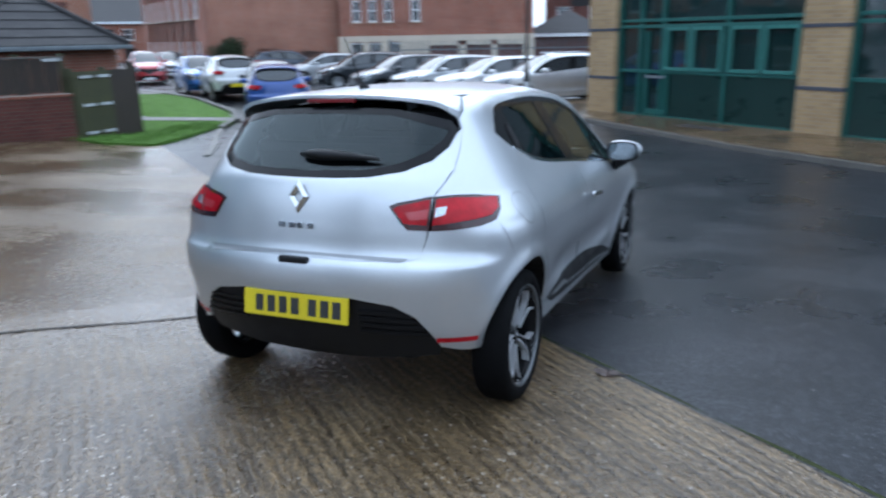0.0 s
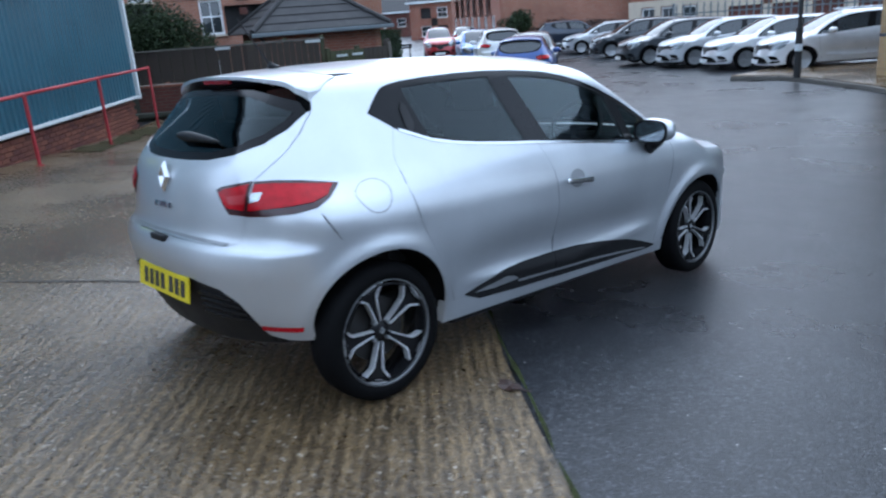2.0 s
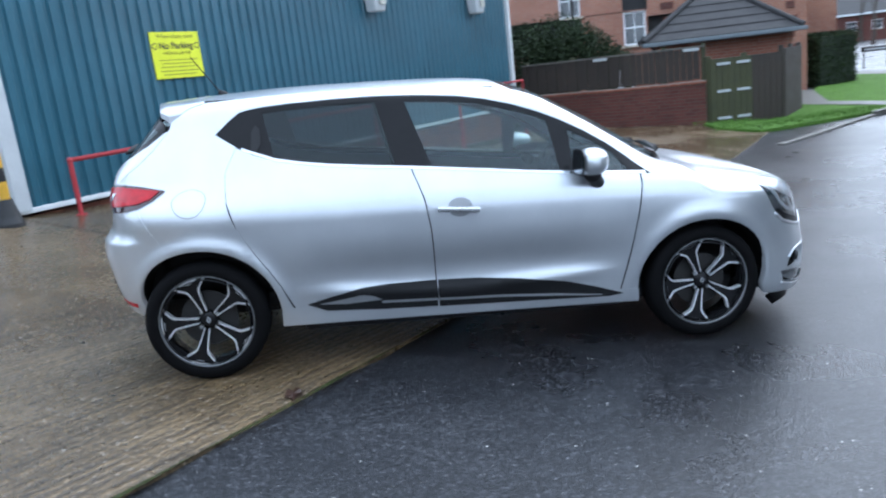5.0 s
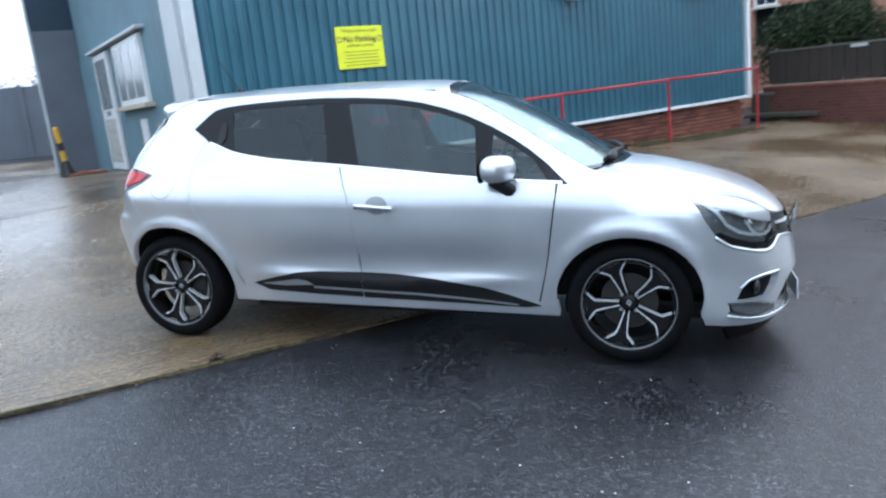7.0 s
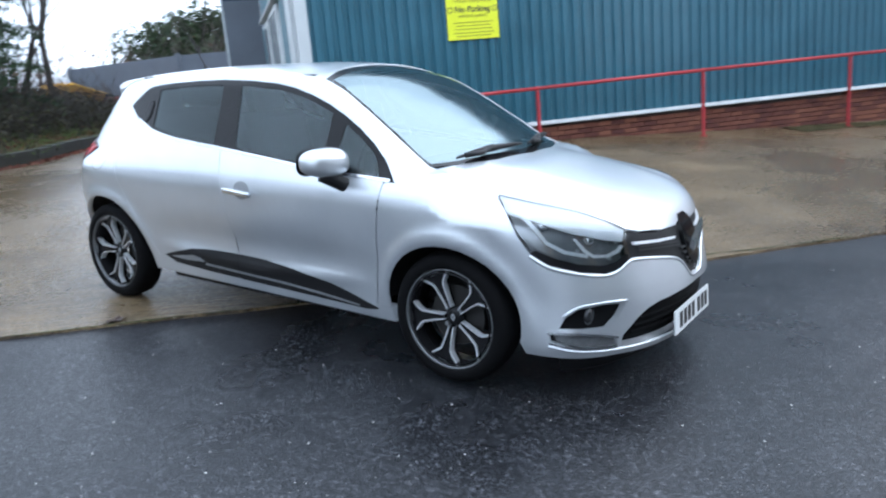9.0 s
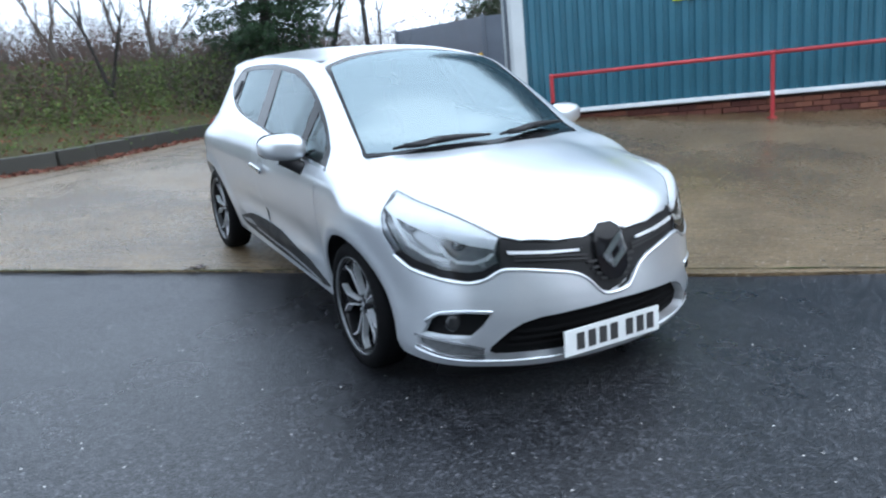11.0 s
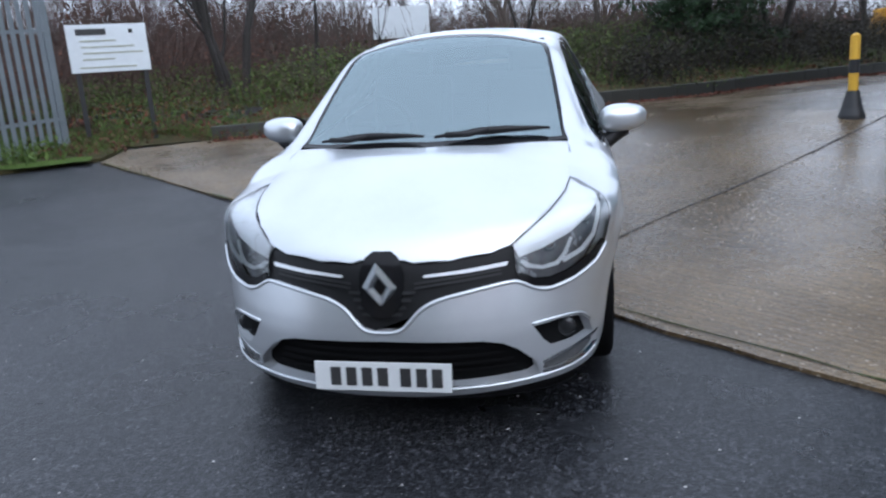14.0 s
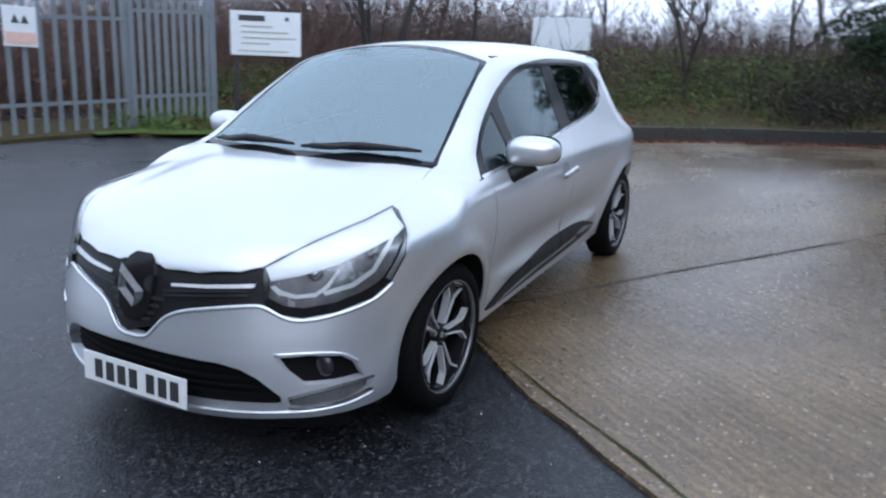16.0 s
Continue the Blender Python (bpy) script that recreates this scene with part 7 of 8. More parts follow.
def build_wheel():
    w = thing("wheel", "", "")
    part("tyre", lathe([(-0.066, 0.222), (-0.074, 0.245), (-0.074, 0.27), (-0.066, 0.292), (-0.05, 0.303), (0, 0.3065), (0.06, 0.303), (0.079, 0.292), (0.090, 0.268), (0.089, 0.245), (0.078, 0.228)], 64, True), M_RUBBER, w, smooth=True)
    rim = part("rim", lathe([(-0.068, 0.215), (-0.064, 0.205), (0.03, 0.198), (0.066, 0.203), (0.075, 0.207), (0.075, 0.20)], 64), M_GLOSSBLACK, w, "gloss black alloy rim with machined edges", smooth=True)
    part("rim_lip", lathe([(0.066, 0.2125), (0.074, 0.2145), (0.080, 0.2155), (0.086, 0.2225), (0.080, 0.2235), (0.070, 0.217)], 64, True), M_RIMLIP, rim, smooth=True)
    part("brake_disc", lathe([(0.0, 0.03), (0.0, 0.135), (-0.012, 0.135), (-0.012, 0.03)], 32), plain("brake_disc", (0.02, 0.019, 0.018), 0.6, 0.4), w)
    for k in range(5):
        turn = pose(0, 0, 0, 72 * k + 10, 0, 0)
        face = 0.066
        out = [(r, h) for r, h in SPOKE] + [(r, -h) for r, h in SPOKE[::-1]]
        bm = bmesh.new()
        deep = lambda r: 0.012 + 0.030 * (1 - r / 0.206)
        fr = [bm.verts.new((face - 0.010 - 0.022 * (1 - r / 0.206), h, r)) for r, h in out]
        bk = [bm.verts.new((face - 0.055, h, r)) for r, h in out]
        bm.faces.new(fr)
        for i in range(len(out)):
            bm.faces.new((fr[i], bk[i], bk[(i + 1) % len(out)], fr[(i + 1) % len(out)]))
        bmesh.ops.recalc_face_normals(bm, faces=bm.faces)
        spoke = part("spoke", set_in(bm, turn), M_GLOSSBLACK, rim)
        for s in (1, -1):
            bm = bmesh.new()
            a = [(face - 0.022 * (1 - r / 0.206), s * h, r, 0.0032) for r, h in SPOKE[:]]
            for p, q in zip(a, a[1:]):
                d = Vector((0, q[1] - p[1], q[2] - p[2])).normalized()
                nrm = Vector((0, -d.z, d.y)) * (0.0016 + 0.0105 * p[2])
                o = [Vector(p[:3]) + nrm, Vector(p[:3]) - nrm, Vector(q[:3]) - nrm, Vector(q[:3]) + nrm]
                t = [bm.verts.new(v) for v in o]
                b = [bm.verts.new(v - Vector((0.03, 0, 0))) for v in o]
                bm.faces.new(t)
                for i in range(4):
                    bm.faces.new((t[i], b[i], b[(i + 1) % 4], t[(i + 1) % 4]))
            bmesh.ops.recalc_face_normals(bm, faces=bm.faces)
            part("machined_edge", set_in(bm, turn), M_MACHINED, spoke)
        bm = bmesh.new()
        o = [(0.2165 * math.cos(a), 0.2165 * math.sin(a)) for a in np.linspace(0.27, -0.27, 9)] + [(0.207, -0.040), (0.197, -0.018), (0.197, 0.018), (0.207, 0.040)]
        bm.faces.new([bm.verts.new((face + 0.006, h, r)) for r, h in o])
        bmesh.ops.solidify(bm, geom=bm.faces[:], thickness=0.01)
        part("machined_tip", set_in(bm, turn), M_MACHINED, spoke)
    part("centre_cap", lathe([(0.02, 0.046), (0.038, 0.036), (0.043, 0.026), (0.044, 0.0)], 24), M_GLOSSBLACK, rim, smooth=True)
    part("cap_badge", set_in(lozenge(0.013, 0.018, 0.4, 0.003), pose(0.045, 0, 0, 0, 0, 90)), M_GREYTRIM, rim)
    for k in range(4):
        a = radians(90 * k + 30)
        part("wheel_nut", tube((0.02, 0.05 * math.cos(a), 0.05 * math.sin(a)), (0.043, 0.05 * math.cos(a), 0.05 * math.sin(a)), 0.009, n=6), M_GREYTRIM, rim)
    return w


def nest(kids, parent):
    for k in kids:
        k.parent = parent


proto = build_wheel()
for sx, y, turn in ((1, -AXLE, 10), (1, AXLE, 14), (-1, -AXLE, 20), (-1, AXLE, 40)):
    m = pose(sx * 0.745, y, HUBZ, turn, 0, 0 if sx > 0 else 180)
    # each wheel is one mesh part with its pieces below it
    tyre = [o for o in proto.children if o.name.startswith("tyre")][0]
    hub = tyre.copy()
    hub.name = "wheel"
    scene.collection.objects.link(hub)
    hub.parent, hub.matrix_basis = car, m
    tagged(hub, "black tyre on a black five-spoke alloy wheel")
    for o in proto.children_recursive:
        if o is tyre:
            continue
        c = o.copy()
        scene.collection.objects.link(c)
        c.parent, c.matrix_basis = hub, Matrix.Diagonal((1, 1.05, 1.05, 1))
for o in (*proto.children_recursive, proto):
    bpy.data.objects.remove(o)

# wheel-arch liners, floor, cabin
for sx in (1, -1):
    for y, r in ((-AXLE, RR), (AXLE, RF)):
        bm = bmesh.new()
        lip = snap(arc(y, r + 0.004, 4, 176, 24))
        ring0 = [bm.verts.new((sx * (p[0] - 0.012), p[1], p[2])) for p in lip]
        ring1 = [bm.verts.new((sx * 0.42, y + (r + 0.004) * math.cos(radians(4 + 172 * i / 24)), 0.31 + (r + 0.004) * math.sin(radians(4 + 172 * i / 24)))) for i in range(25)]
        for i in range(24):
            bm.faces.new((ring0[i], ring0[i + 1], ring1[i + 1], ring1[i]))
        bm.faces.new(ring1)
        part("arch_liner", bm, M_PLASTIC, car)
part("underbody", box((1.46, 1.70, 0.10), (0, 0.02, 0.235), None, 0.03), M_PLASTIC, car)
part("undertray", box((1.06, 0.98, 0.10), (0, 1.43, 0.205), None, 0.03), M_PLASTIC, car)
part("rear_tray", box((1.02, 0.75, 0.10), (0, -1.24, 0.31), None, 0.03), M_PLASTIC, car)
bm = bmesh.new()
add_box(bm, (0.86, 3.3, 0.4), (0, 0.06, 0.42), None, 0.05)
part("floor_pan", bm, M_PLASTIC, car)
bm = bmesh.new()
for v in add_box(bm, (1.25, 0.5, 0.34), (0, 0.98, 0.78), None, 0.06):
    pass
part("dashboard", bm, M_DASH, car)
part("parcel_shelf", box((1.05, 0.5, 0.04), (0, -1.36, 0.98), None, 0.01), M_DASH, car)
part("headlining", box((1.0, 1.5, 0.02), (0, -0.5, 1.375), None, 0.01), M_DASH, car)
bm = bmesh.new()
add_tube(bm, (0.37, 0.75, 0.90), (0.37, 0.60, 0.98), 0.03, n=8)
part("column", bm, M_DASH, car)
bm = bmesh.new()
ctr, ax = Vector((0.37, 0.60, 0.985)), Vector((0, -0.88, 0.47)).normalized()
e1 = Vector((1, 0, 0))
e2 = ax.cross(e1)
for i in range(28):
    a, b = 2 * math.pi * i / 28, 2 * math.pi * (i + 1) / 28
    add_tube(bm, ctr + (e1 * math.cos(a) + e2 * math.sin(a)) * 0.18, ctr + (e1 * math.cos(b) + e2 * math.sin(b)) * 0.18, 0.016, n=6, caps=False)
for a in (0.1, math.pi - 0.1, -math.pi / 2):
    add_tube(bm, ctr, ctr + (e1 * math.cos(a) + e2 * math.sin(a)) * 0.17, 0.022, 0.014, 6)
part("steering_wheel", bm, M_DASH, car)
for x, y, w in ((0.37, -0.02, 0.5), (-0.37, -0.02, 0.5), (0.0, -0.98, 1.25)):
    bm = bmesh.new()
    add_box(bm, (w, 0.5, 0.16), (x, y + 0.12, 0.60), None, 0.05)
    part("seat_cushion", bm, M_CLOTH, car)
    bm = bmesh.new()
    add_box(bm, (w, 0.13, 0.58), (0, 0, 0), pose(x, y - 0.18, 0.90, 14, 0, 0), 0.05)
    part("seat_back", bm, M_CLOTH, car)
    for hx in ((x,) if w < 1 else (-0.38, 0.38)):
        bm = bmesh.new()
        add_box(bm, (0.25, 0.09, 0.17), (0, 0, 0), pose(hx, y - 0.265, 1.245, 12, 0, 0), 0.035)
        part("head_restraint", bm, M_CLOTH, car)

# ---- parked cars farther off ----
def paint_mat(name, c):
    m = Mat(name, c, 0.3, 0.3, 0.5, 0.8)
    m.colour(m.ramp(m.noise(3.0, 4.0), [(0.3, tuple(q * 0.85 for q in c)), (0.7, c)]))
    return m.mat


PANELS = ("bonnet", "windscreen", "black_border", "roof", "quarter_panel", "front_wing", "front_door", "rear_door", "sill", "window_surround", "door_glass", "quarter_glass",
          "front_bumper", "upper_grille", "lower_grille", "fog_recess", "headlight", "lamp_bowl", "bright_brow", "tailgate", "rear_window", "rear_glass", "spoiler", "tail_light", "red_lens", "rear_bumper", "valance",
          "door_mirror", "wheel", "arch_liner", "underbody", "floor_pan", "dashboard", "seat_back", "head_restraint", "front_plate", "rear_plate", "scuttle")
disc = lathe([(0.03, 0.0), (0.045, 0.05), (0.055, 0.12), (0.075, 0.205), (0.083, 0.222)], 28)
DISC = bpy.data.meshes.new("rim")
disc.to_mesh(DISC)
disc.free()
spare = plain("silver_wheel_trim", (0.32, 0.33, 0.34), 0.4, 0.6, vary=0.35, scale=12)
DISC.materials.append(spare)


def parked_car(m, paint, label, L=4.0, W=1.72, H=1.47, rails=False):
    """A parked car with its nose to +y, of the same panels as the hatchback but its own size and paint."""
    c = thing("parked_car", label, "car", m, group="parked cars")
    size = Matrix.Diagonal((W / 1.73, L / 4.06, H / 1.45, 1))

    def bring(o, parent):
        kind = o.name.split(".")[0]
        if kind not in PANELS:
            return
        q = o.copy()
        q.name = kind
        for key in list(q.keys()):
            del q[key]
        scene.collection.objects.link(q)
        q.parent = parent
        q.matrix_basis = (size @ o.matrix_basis) if parent is c else o.matrix_basis.copy()
        if q.data.materials[0] is M_PAINT or q.data.materials[0] is M_PRIVACY or q.data.materials[0] is M_GLASS or q.data.materials[0] is M_SCREEN:
            q.material_slots[0].link = "OBJECT"
            q.material_slots[0].material = paint if o.data.materials[0] is M_PAINT else M_CARGLASS
        if kind == "wheel":
            r = new("rim", DISC)
            r.parent = q
        for k in list(o.children):
            bring(k, q)

    for o in list(car.children):
        bring(o, c)
    for s in (1, -1):
        if rails:
            part("roof_rail", set_in(tube((s * 0.53, -1.1, 1.45), (s * 0.53, 0.2, 1.46), 0.02), size), M_SATIN, c)
    return c


M_CARGLASS = plain("parked_car_glass", (0.022, 0.028, 0.032), 0.05, vary=0.2, spec=0.9)
P_BLUE = paint_mat("blue_car_paint", (0.035, 0.085, 0.30))
P_BRIGHT = paint_mat("bright_blue_car_paint", (0.03, 0.14, 0.45))
P_WHITE = paint_mat("white_car_paint", (0.74, 0.75, 0.76))
P_SILVER = paint_mat("silver_car_paint", (0.52, 0.54, 0.56))
P_DARK = paint_mat("dark_grey_car_paint", (0.035, 0.042, 0.05))
P_NAVY = paint_mat("dark_navy_car_paint", (0.018, 0.028, 0.05))
P_RED = paint_mat("red_car_paint", (0.30, 0.014, 0.02))


def at(x, y, heading):
    return frame_at((x, y), (heading[1], -heading[0]), gp(x, y).z)


ROAD = (-0.60, 0.80)
parked_car(at(-10.75, 13.05, ROAD), P_BLUE, "small blue hatchback parked at the kerb", 3.65, 1.66, 1.47)
parked_car(at(-13.3, 16.35, (0.62, -0.78)), P_DARK, "dark hatchback parked behind a blue car", 3.9, 1.74, 1.45)
parked_car(at(-16.9, 18.7, (-0.74, 0.67)), P_WHITE, "white crossover parked at the kerb", 4.2, 1.8, 1.58)
parked_car(at(-20.3, 21.0, (0.78, -0.63)), P_BRIGHT, "bright blue small car parked at the kerb", 3.6, 1.68, 1.52)
parked_car(at(-28.3, 26.2, (0.75, -0.66)), P_RED, "red people carrier parked in the street", 4.2, 1.75, 1.62)
parked_car(at(-31.5, 31.5, (0.70, -0.71)), P_SILVER, "silver car parked far down the street", 4.2, 1.76, 1.5)
parked_car(at(-4.7, 19.5, (-0.75, -0.66)), P_WHITE, "large white estate car with roof rails", 4.6, 1.82, 1.52, True)
parked_car(at(-6.9, 20.3, (-0.64, -0.77)), P_WHITE, "white saloon parked nose out", 4.4, 1.76, 1.42)
parked_car(at(-9.0, 21.1, (-0.62, -0.78)), P_SILVER, "silver hatchback parked nose out", 4.3, 1.76, 1.45)
parked_car(at(-11.1, 21.8, (-0.62, -0.78)), P_DARK, "dark grey hatchback parked nose out", 4.2, 1.74, 1.48)
parked_car(at(-14.7, 25.1, (-0.78, -0.62)), P_DARK, "grey hatchback parked behind a fence", 4.1, 1.75, 1.5)
parked_car(at(-18.4, 28.1, (-0.75, -0.66)), P_SILVER, "silver coupe parked by a hedge", 4.3, 1.78, 1.38)
parked_car(at(-22.9, 31.2, (0.75, 0.66)), P_NAVY, "dark blue hatchback parked by a hedge", 4.2, 1.76, 1.5)


# ---- plants ----
def bare_tree(x, y, z, height, seed, lean=(0, 0), trunks=1, spread=0.55, label="bare deciduous tree with a dark trunk", r0=0.11, levels=5, material=None):
    """A tapered trunk that forks into limbs and twigs."""
    rnd = random.Random(seed)
    wood, fine = bmesh.new(), []
    def grow(p, d, length, r, level):
        n = 3 if level < 3 else 2
        for i in range(n):
            d2 = (d + Vector((rnd.uniform(-1, 1), rnd.uniform(-1, 1), rnd.uniform(-0.4, 0.7))) * 0.16).normalized()
            q = p + d2 * length / n
            rr = r * (1 - 0.3 / n)
            if r > 0.012:
                add_tube(wood, p, q, r, rr, 7 if r > 0.04 else 5, caps=False)
            else:
                fine.append((p, q, r))
            p, d, r = q, d2, rr
            if level and rnd.random() < 0.6 and i < n - 1:
                side = (d + Vector((rnd.uniform(-1, 1), rnd.uniform(-1, 1), rnd.uniform(-0.2, 0.8))) * spread * 1.3).normalized()
                grow(p, side, length * rnd.uniform(0.5, 0.75), r * 0.55, level - 1)
        if level:
            for _ in range(rnd.choice((2, 2, 3))):
                side = (d + Vector((rnd.uniform(-1, 1), rnd.uniform(-1, 1), rnd.uniform(-0.3, 0.8))) * spread).normalized()
                grow(p, side, length * rnd.uniform(0.55, 0.82), r * rnd.uniform(0.55, 0.75), level - 1)
    t = thing("bare_tree", label, "tree")
    for k in range(trunks):
        d = Vector((lean[0] + (rnd.uniform(-0.35, 0.35) if k else 0), lean[1] + (rnd.uniform(-0.2, 0.2) if k else 0), 1)).normalized()
        grow(Vector((x + 0.12 * k, y + 0.08 * k, z - 0.1)), d, height * 0.36, r0 * (1 - 0.15 * k), levels)
    part("trunk", wood, material or M_BARK, t, smooth=True)
    if fine:
        twig_mesh("crown", fine, material or M_TWIG, t)
    return t


def twig_mesh(name, sticks, material, parent=None):
    """Thin three-sided twigs in one mesh."""
    v, f = [], []
    for p, q, r in sticks:
        d = (q - p).normalized()
        a = d.orthogonal().normalized()
        b = d.cross(a)
        k = len(v)
        for i in range(3):
            o = a * math.cos(2.094 * i) + b * math.sin(2.094 * i)
            v.append(p + o * r)
            v.append(q + o * r * 0.55)
        for i in range(3):
            j = (i + 1) % 3
            f.append((k + 2 * i, k + 2 * j, k + 2 * j + 1, k + 2 * i + 1))
    return mesh_of(name, v, f, material, parent)


def leaf_mesh(name, spots, material, parent=None, size=0.06, seed=1, droop=0.0, wide=0.45):
    """Small bent leaves, each of two triangles."""
    rnd = np.random.RandomState(seed)
    n = len(spots)
    c = np.array(spots)
    a = rnd.normal(size=(n, 3))
    a[:, 2] -= droop
    a /= np.linalg.norm(a, axis=1)[:, None]
    b = np.cross(a, rnd.normal(size=(n, 3)))
    b /= np.linalg.norm(b, axis=1)[:, None]
    s = size * rnd.uniform(0.6, 1.4, size=(n, 1))
    v = np.stack([c - a * s, c + b * s * wide, c + a * s, c - b * s * wide], 1).reshape(-1, 3)
    f = [(4 * i, 4 * i + 1, 4 * i + 2, 4 * i + 3) for i in range(n)]
    return mesh_of(name, v, f, material, parent)


def thicket(name, label, spots, height, seed, material, leaf=None, per=26, leaves=40, spread=0.5, leaf_size=0.05, thin=0.007):
    """Undergrowth: bundles of whippy stems with leaves among them."""
    rnd = random.Random(seed)
    sticks, lv = [], []
    for x, y, z in spots:
        hh = height * rnd.uniform(0.55, 1.15)
        for _ in range(per):
            p = Vector((x + rnd.gauss(0, spread), y + rnd.gauss(0, spread), z))
            d = Vector((rnd.gauss(0, 0.35), rnd.gauss(0, 0.35), 1)).normalized()
            l = hh * rnd.uniform(0.4, 1.0)
            r = thin * rnd.uniform(0.6, 1.7)
            for s in range(4):
                q = p + d * l / 4
                sticks.append((p, q, r * (1 - 0.2 * s)))
                if s and rnd.random() < 0.85:
                    e = (d + Vector((rnd.gauss(0, 0.6), rnd.gauss(0, 0.6), rnd.gauss(0.1, 0.4)))).normalized()
                    sticks.append((q, q + e * l * rnd.uniform(0.12, 0.3), r * 0.55))
                p, d = q, (d + Vector((rnd.gauss(0, 0.2), rnd.gauss(0, 0.2), rnd.gauss(-0.03, 0.12)))).normalized()
        for _ in range(leaves):
            lv.append((x + rnd.gauss(0, spread * 1.1), y + rnd.gauss(0, spread * 1.1), z + hh * rnd.uniform(0.0, 0.75) ** 1.3))
    t = tagged(twig_mesh(name, sticks, material), label, "undergrowth", kind="stuff")
    if leaf and lv:
        tagged(leaf_mesh(name + "_leaves", lv, leaf, None, leaf_size, seed), label, "undergrowth", kind="stuff")
    return t


M_DRYLEAF = plain("wet_dead_leaf", (0.045, 0.022, 0.014), 0.4, vary=0.3)


def bank_z(x, y):
    """Rough height of the bank behind its wall."""
    best, z = 1e9, 0.5
    for a, b in zip(BACK, BACK[1:]):
        a2, b2, p = Vector(a), Vector(b), Vector((x, y))
        t = max(0.0, min(1.0, (p - a2).dot(b2 - a2) / max(1e-6, (b2 - a2).length_squared)))
        q = a2.lerp(b2, t)
        d = (p - q).length
        if d < best:
            best, z = d, float(ground(np.float64(q.x), np.float64(q.y)))
    return z + float(np.interp(best, OUT, RISE)) - 0.05


rnd = random.Random(11)


def scatter(n, x0, x1, near, far, skip=None):
    """Spots behind the bank wall, near to far metres from it."""
    out = []
    while len(out) < n:
        x = rnd.uniform(x0, x1)
        ys = np.interp(x, [p[0] for p in BANK[::-1]] + [9.0, 16.0], [p[1] for p in BANK[::-1]] + [-6.0, -6.2])
        y = float(ys) - rnd.uniform(near, far)
        if skip and skip(x, y):
            continue
        out.append((x, y, bank_z(x, y)))
    return out


clear = lambda x, y: (4.6 < x < 7.4 and y > -7.3)
thicket("grass_tufts", "rough tufts of wet grass and weeds", scatter(560, -8, 10, 0.05, 2.8), 0.22, 3, M_BLADE, M_BLADE, 10, 9, 0.17, 0.026, 0.004)
thicket("brambles", "low green brambles on the bank", scatter(120, -4, 10, 1.3, 6.0, clear), 0.62, 5, M_TWIGRED, M_BRAMBLE, 22, 330, 0.42, 0.028)
thicket("bramble_clumps", "tall green bramble clumps on the bank", scatter(52, -3, 5, 2.2, 5.5, clear), 1.15, 19, M_TWIG, M_BRAMBLE, 22, 520, 0.42, 0.032)
# scrub whose shade is put into its leaf and stem colours
thicket("shade_scrub", "tangled scrub below the fir, coloured dark for shade", scatter(120, -8.5, -1.5, 0.5, 5.0), 0.95, 27, M_BARK, M_SHADELEAF, 26, 190, 0.40, 0.034)
thicket("undergrowth", "russet winter undergrowth of bare stems", scatter(190, -7, 14, 2.8, 11.0, clear), 1.30, 7, M_TWIGRED, M_DRY, 26, 80, 0.55, 0.030)
thicket("scrub", "grey-brown leafless scrub", scatter(230, -10, 22, 6.5, 22.0), 2.5, 9, M_TWIG, M_DRY, 26, 45, 0.75, 0.035, 0.009)
thicket("thorn_scrub", "reddish leafless thorn scrub", scatter(80, -9, 22, 9.0, 24.0), 3.3, 29, M_TWIGRED, M_DRY, 34, 18, 0.85, 0.035, 0.008)
thicket("fence_scrub", "dull leafless scrub behind the palisade fence", [(x, y, gp(x, y).z) for x, y in [(rnd.uniform(9.5, 17), rnd.uniform(-8.5, 0.5)) for _ in range(150)]], 2.0, 15, M_TWIGRED, M_DRY, 28, 60, 0.7, 0.05, 0.009)
thicket("fence_wood", "purple-brown leafless wood behind the palisade fence", [(x, y, 0.3) for x, y in [(rnd.uniform(8, 26), rnd.uniform(-26, -9)) for _ in range(150)]], 6.2, 17, M_TWIGRED, M_DRY, 40, 30, 1.0, 0.07, 0.013)
thicket("fence_weeds", "rough grass and weeds at the fence foot", [(x, y, gp(x, y, 0.03).z) for x, y in [(rnd.uniform(5.9, 8.0), rnd.uniform(-5.6, -4.0)) for _ in range(70)] if x + 0.45 * y > 4.6], 0.35, 13, M_BLADE, M_BLADE, 16, 12, 0.2, 0.05, 0.006)
edge_spots = [(x, y, gp(x, y, 0.03).z) for x, y in [(rnd.uniform(4.4, 8.2), rnd.uniform(-6.9, -4.6)) for _ in range(330)] if 0.55 * (x - 4.9) + 0.83 * (y + 6.05) < 0.0 or x > 6.0]
thicket("edge_grass", "rough grass and dead leaves beside the concrete", edge_spots, 0.20, 23, M_BLADE, M_DRY, 12, 14, 0.17, 0.035, 0.004)
litter = [(x, y, gp(x, y).z + 0.008) for x, y, z in [(q[0], q[1], q[2]) for q in scatter(1500, -8, 4.8, -0.42, -0.12)]] + [(x, y, bank_z(x, y) + 0.05) for x, y, _ in scatter(6500, -7, 8, 0.2, 4.5)]
tagged(leaf_mesh("fallen_leaves", litter, M_FALLEN, None, 0.045, 21), "fallen red-brown leaves along the wall", "leaves", kind="stuff")

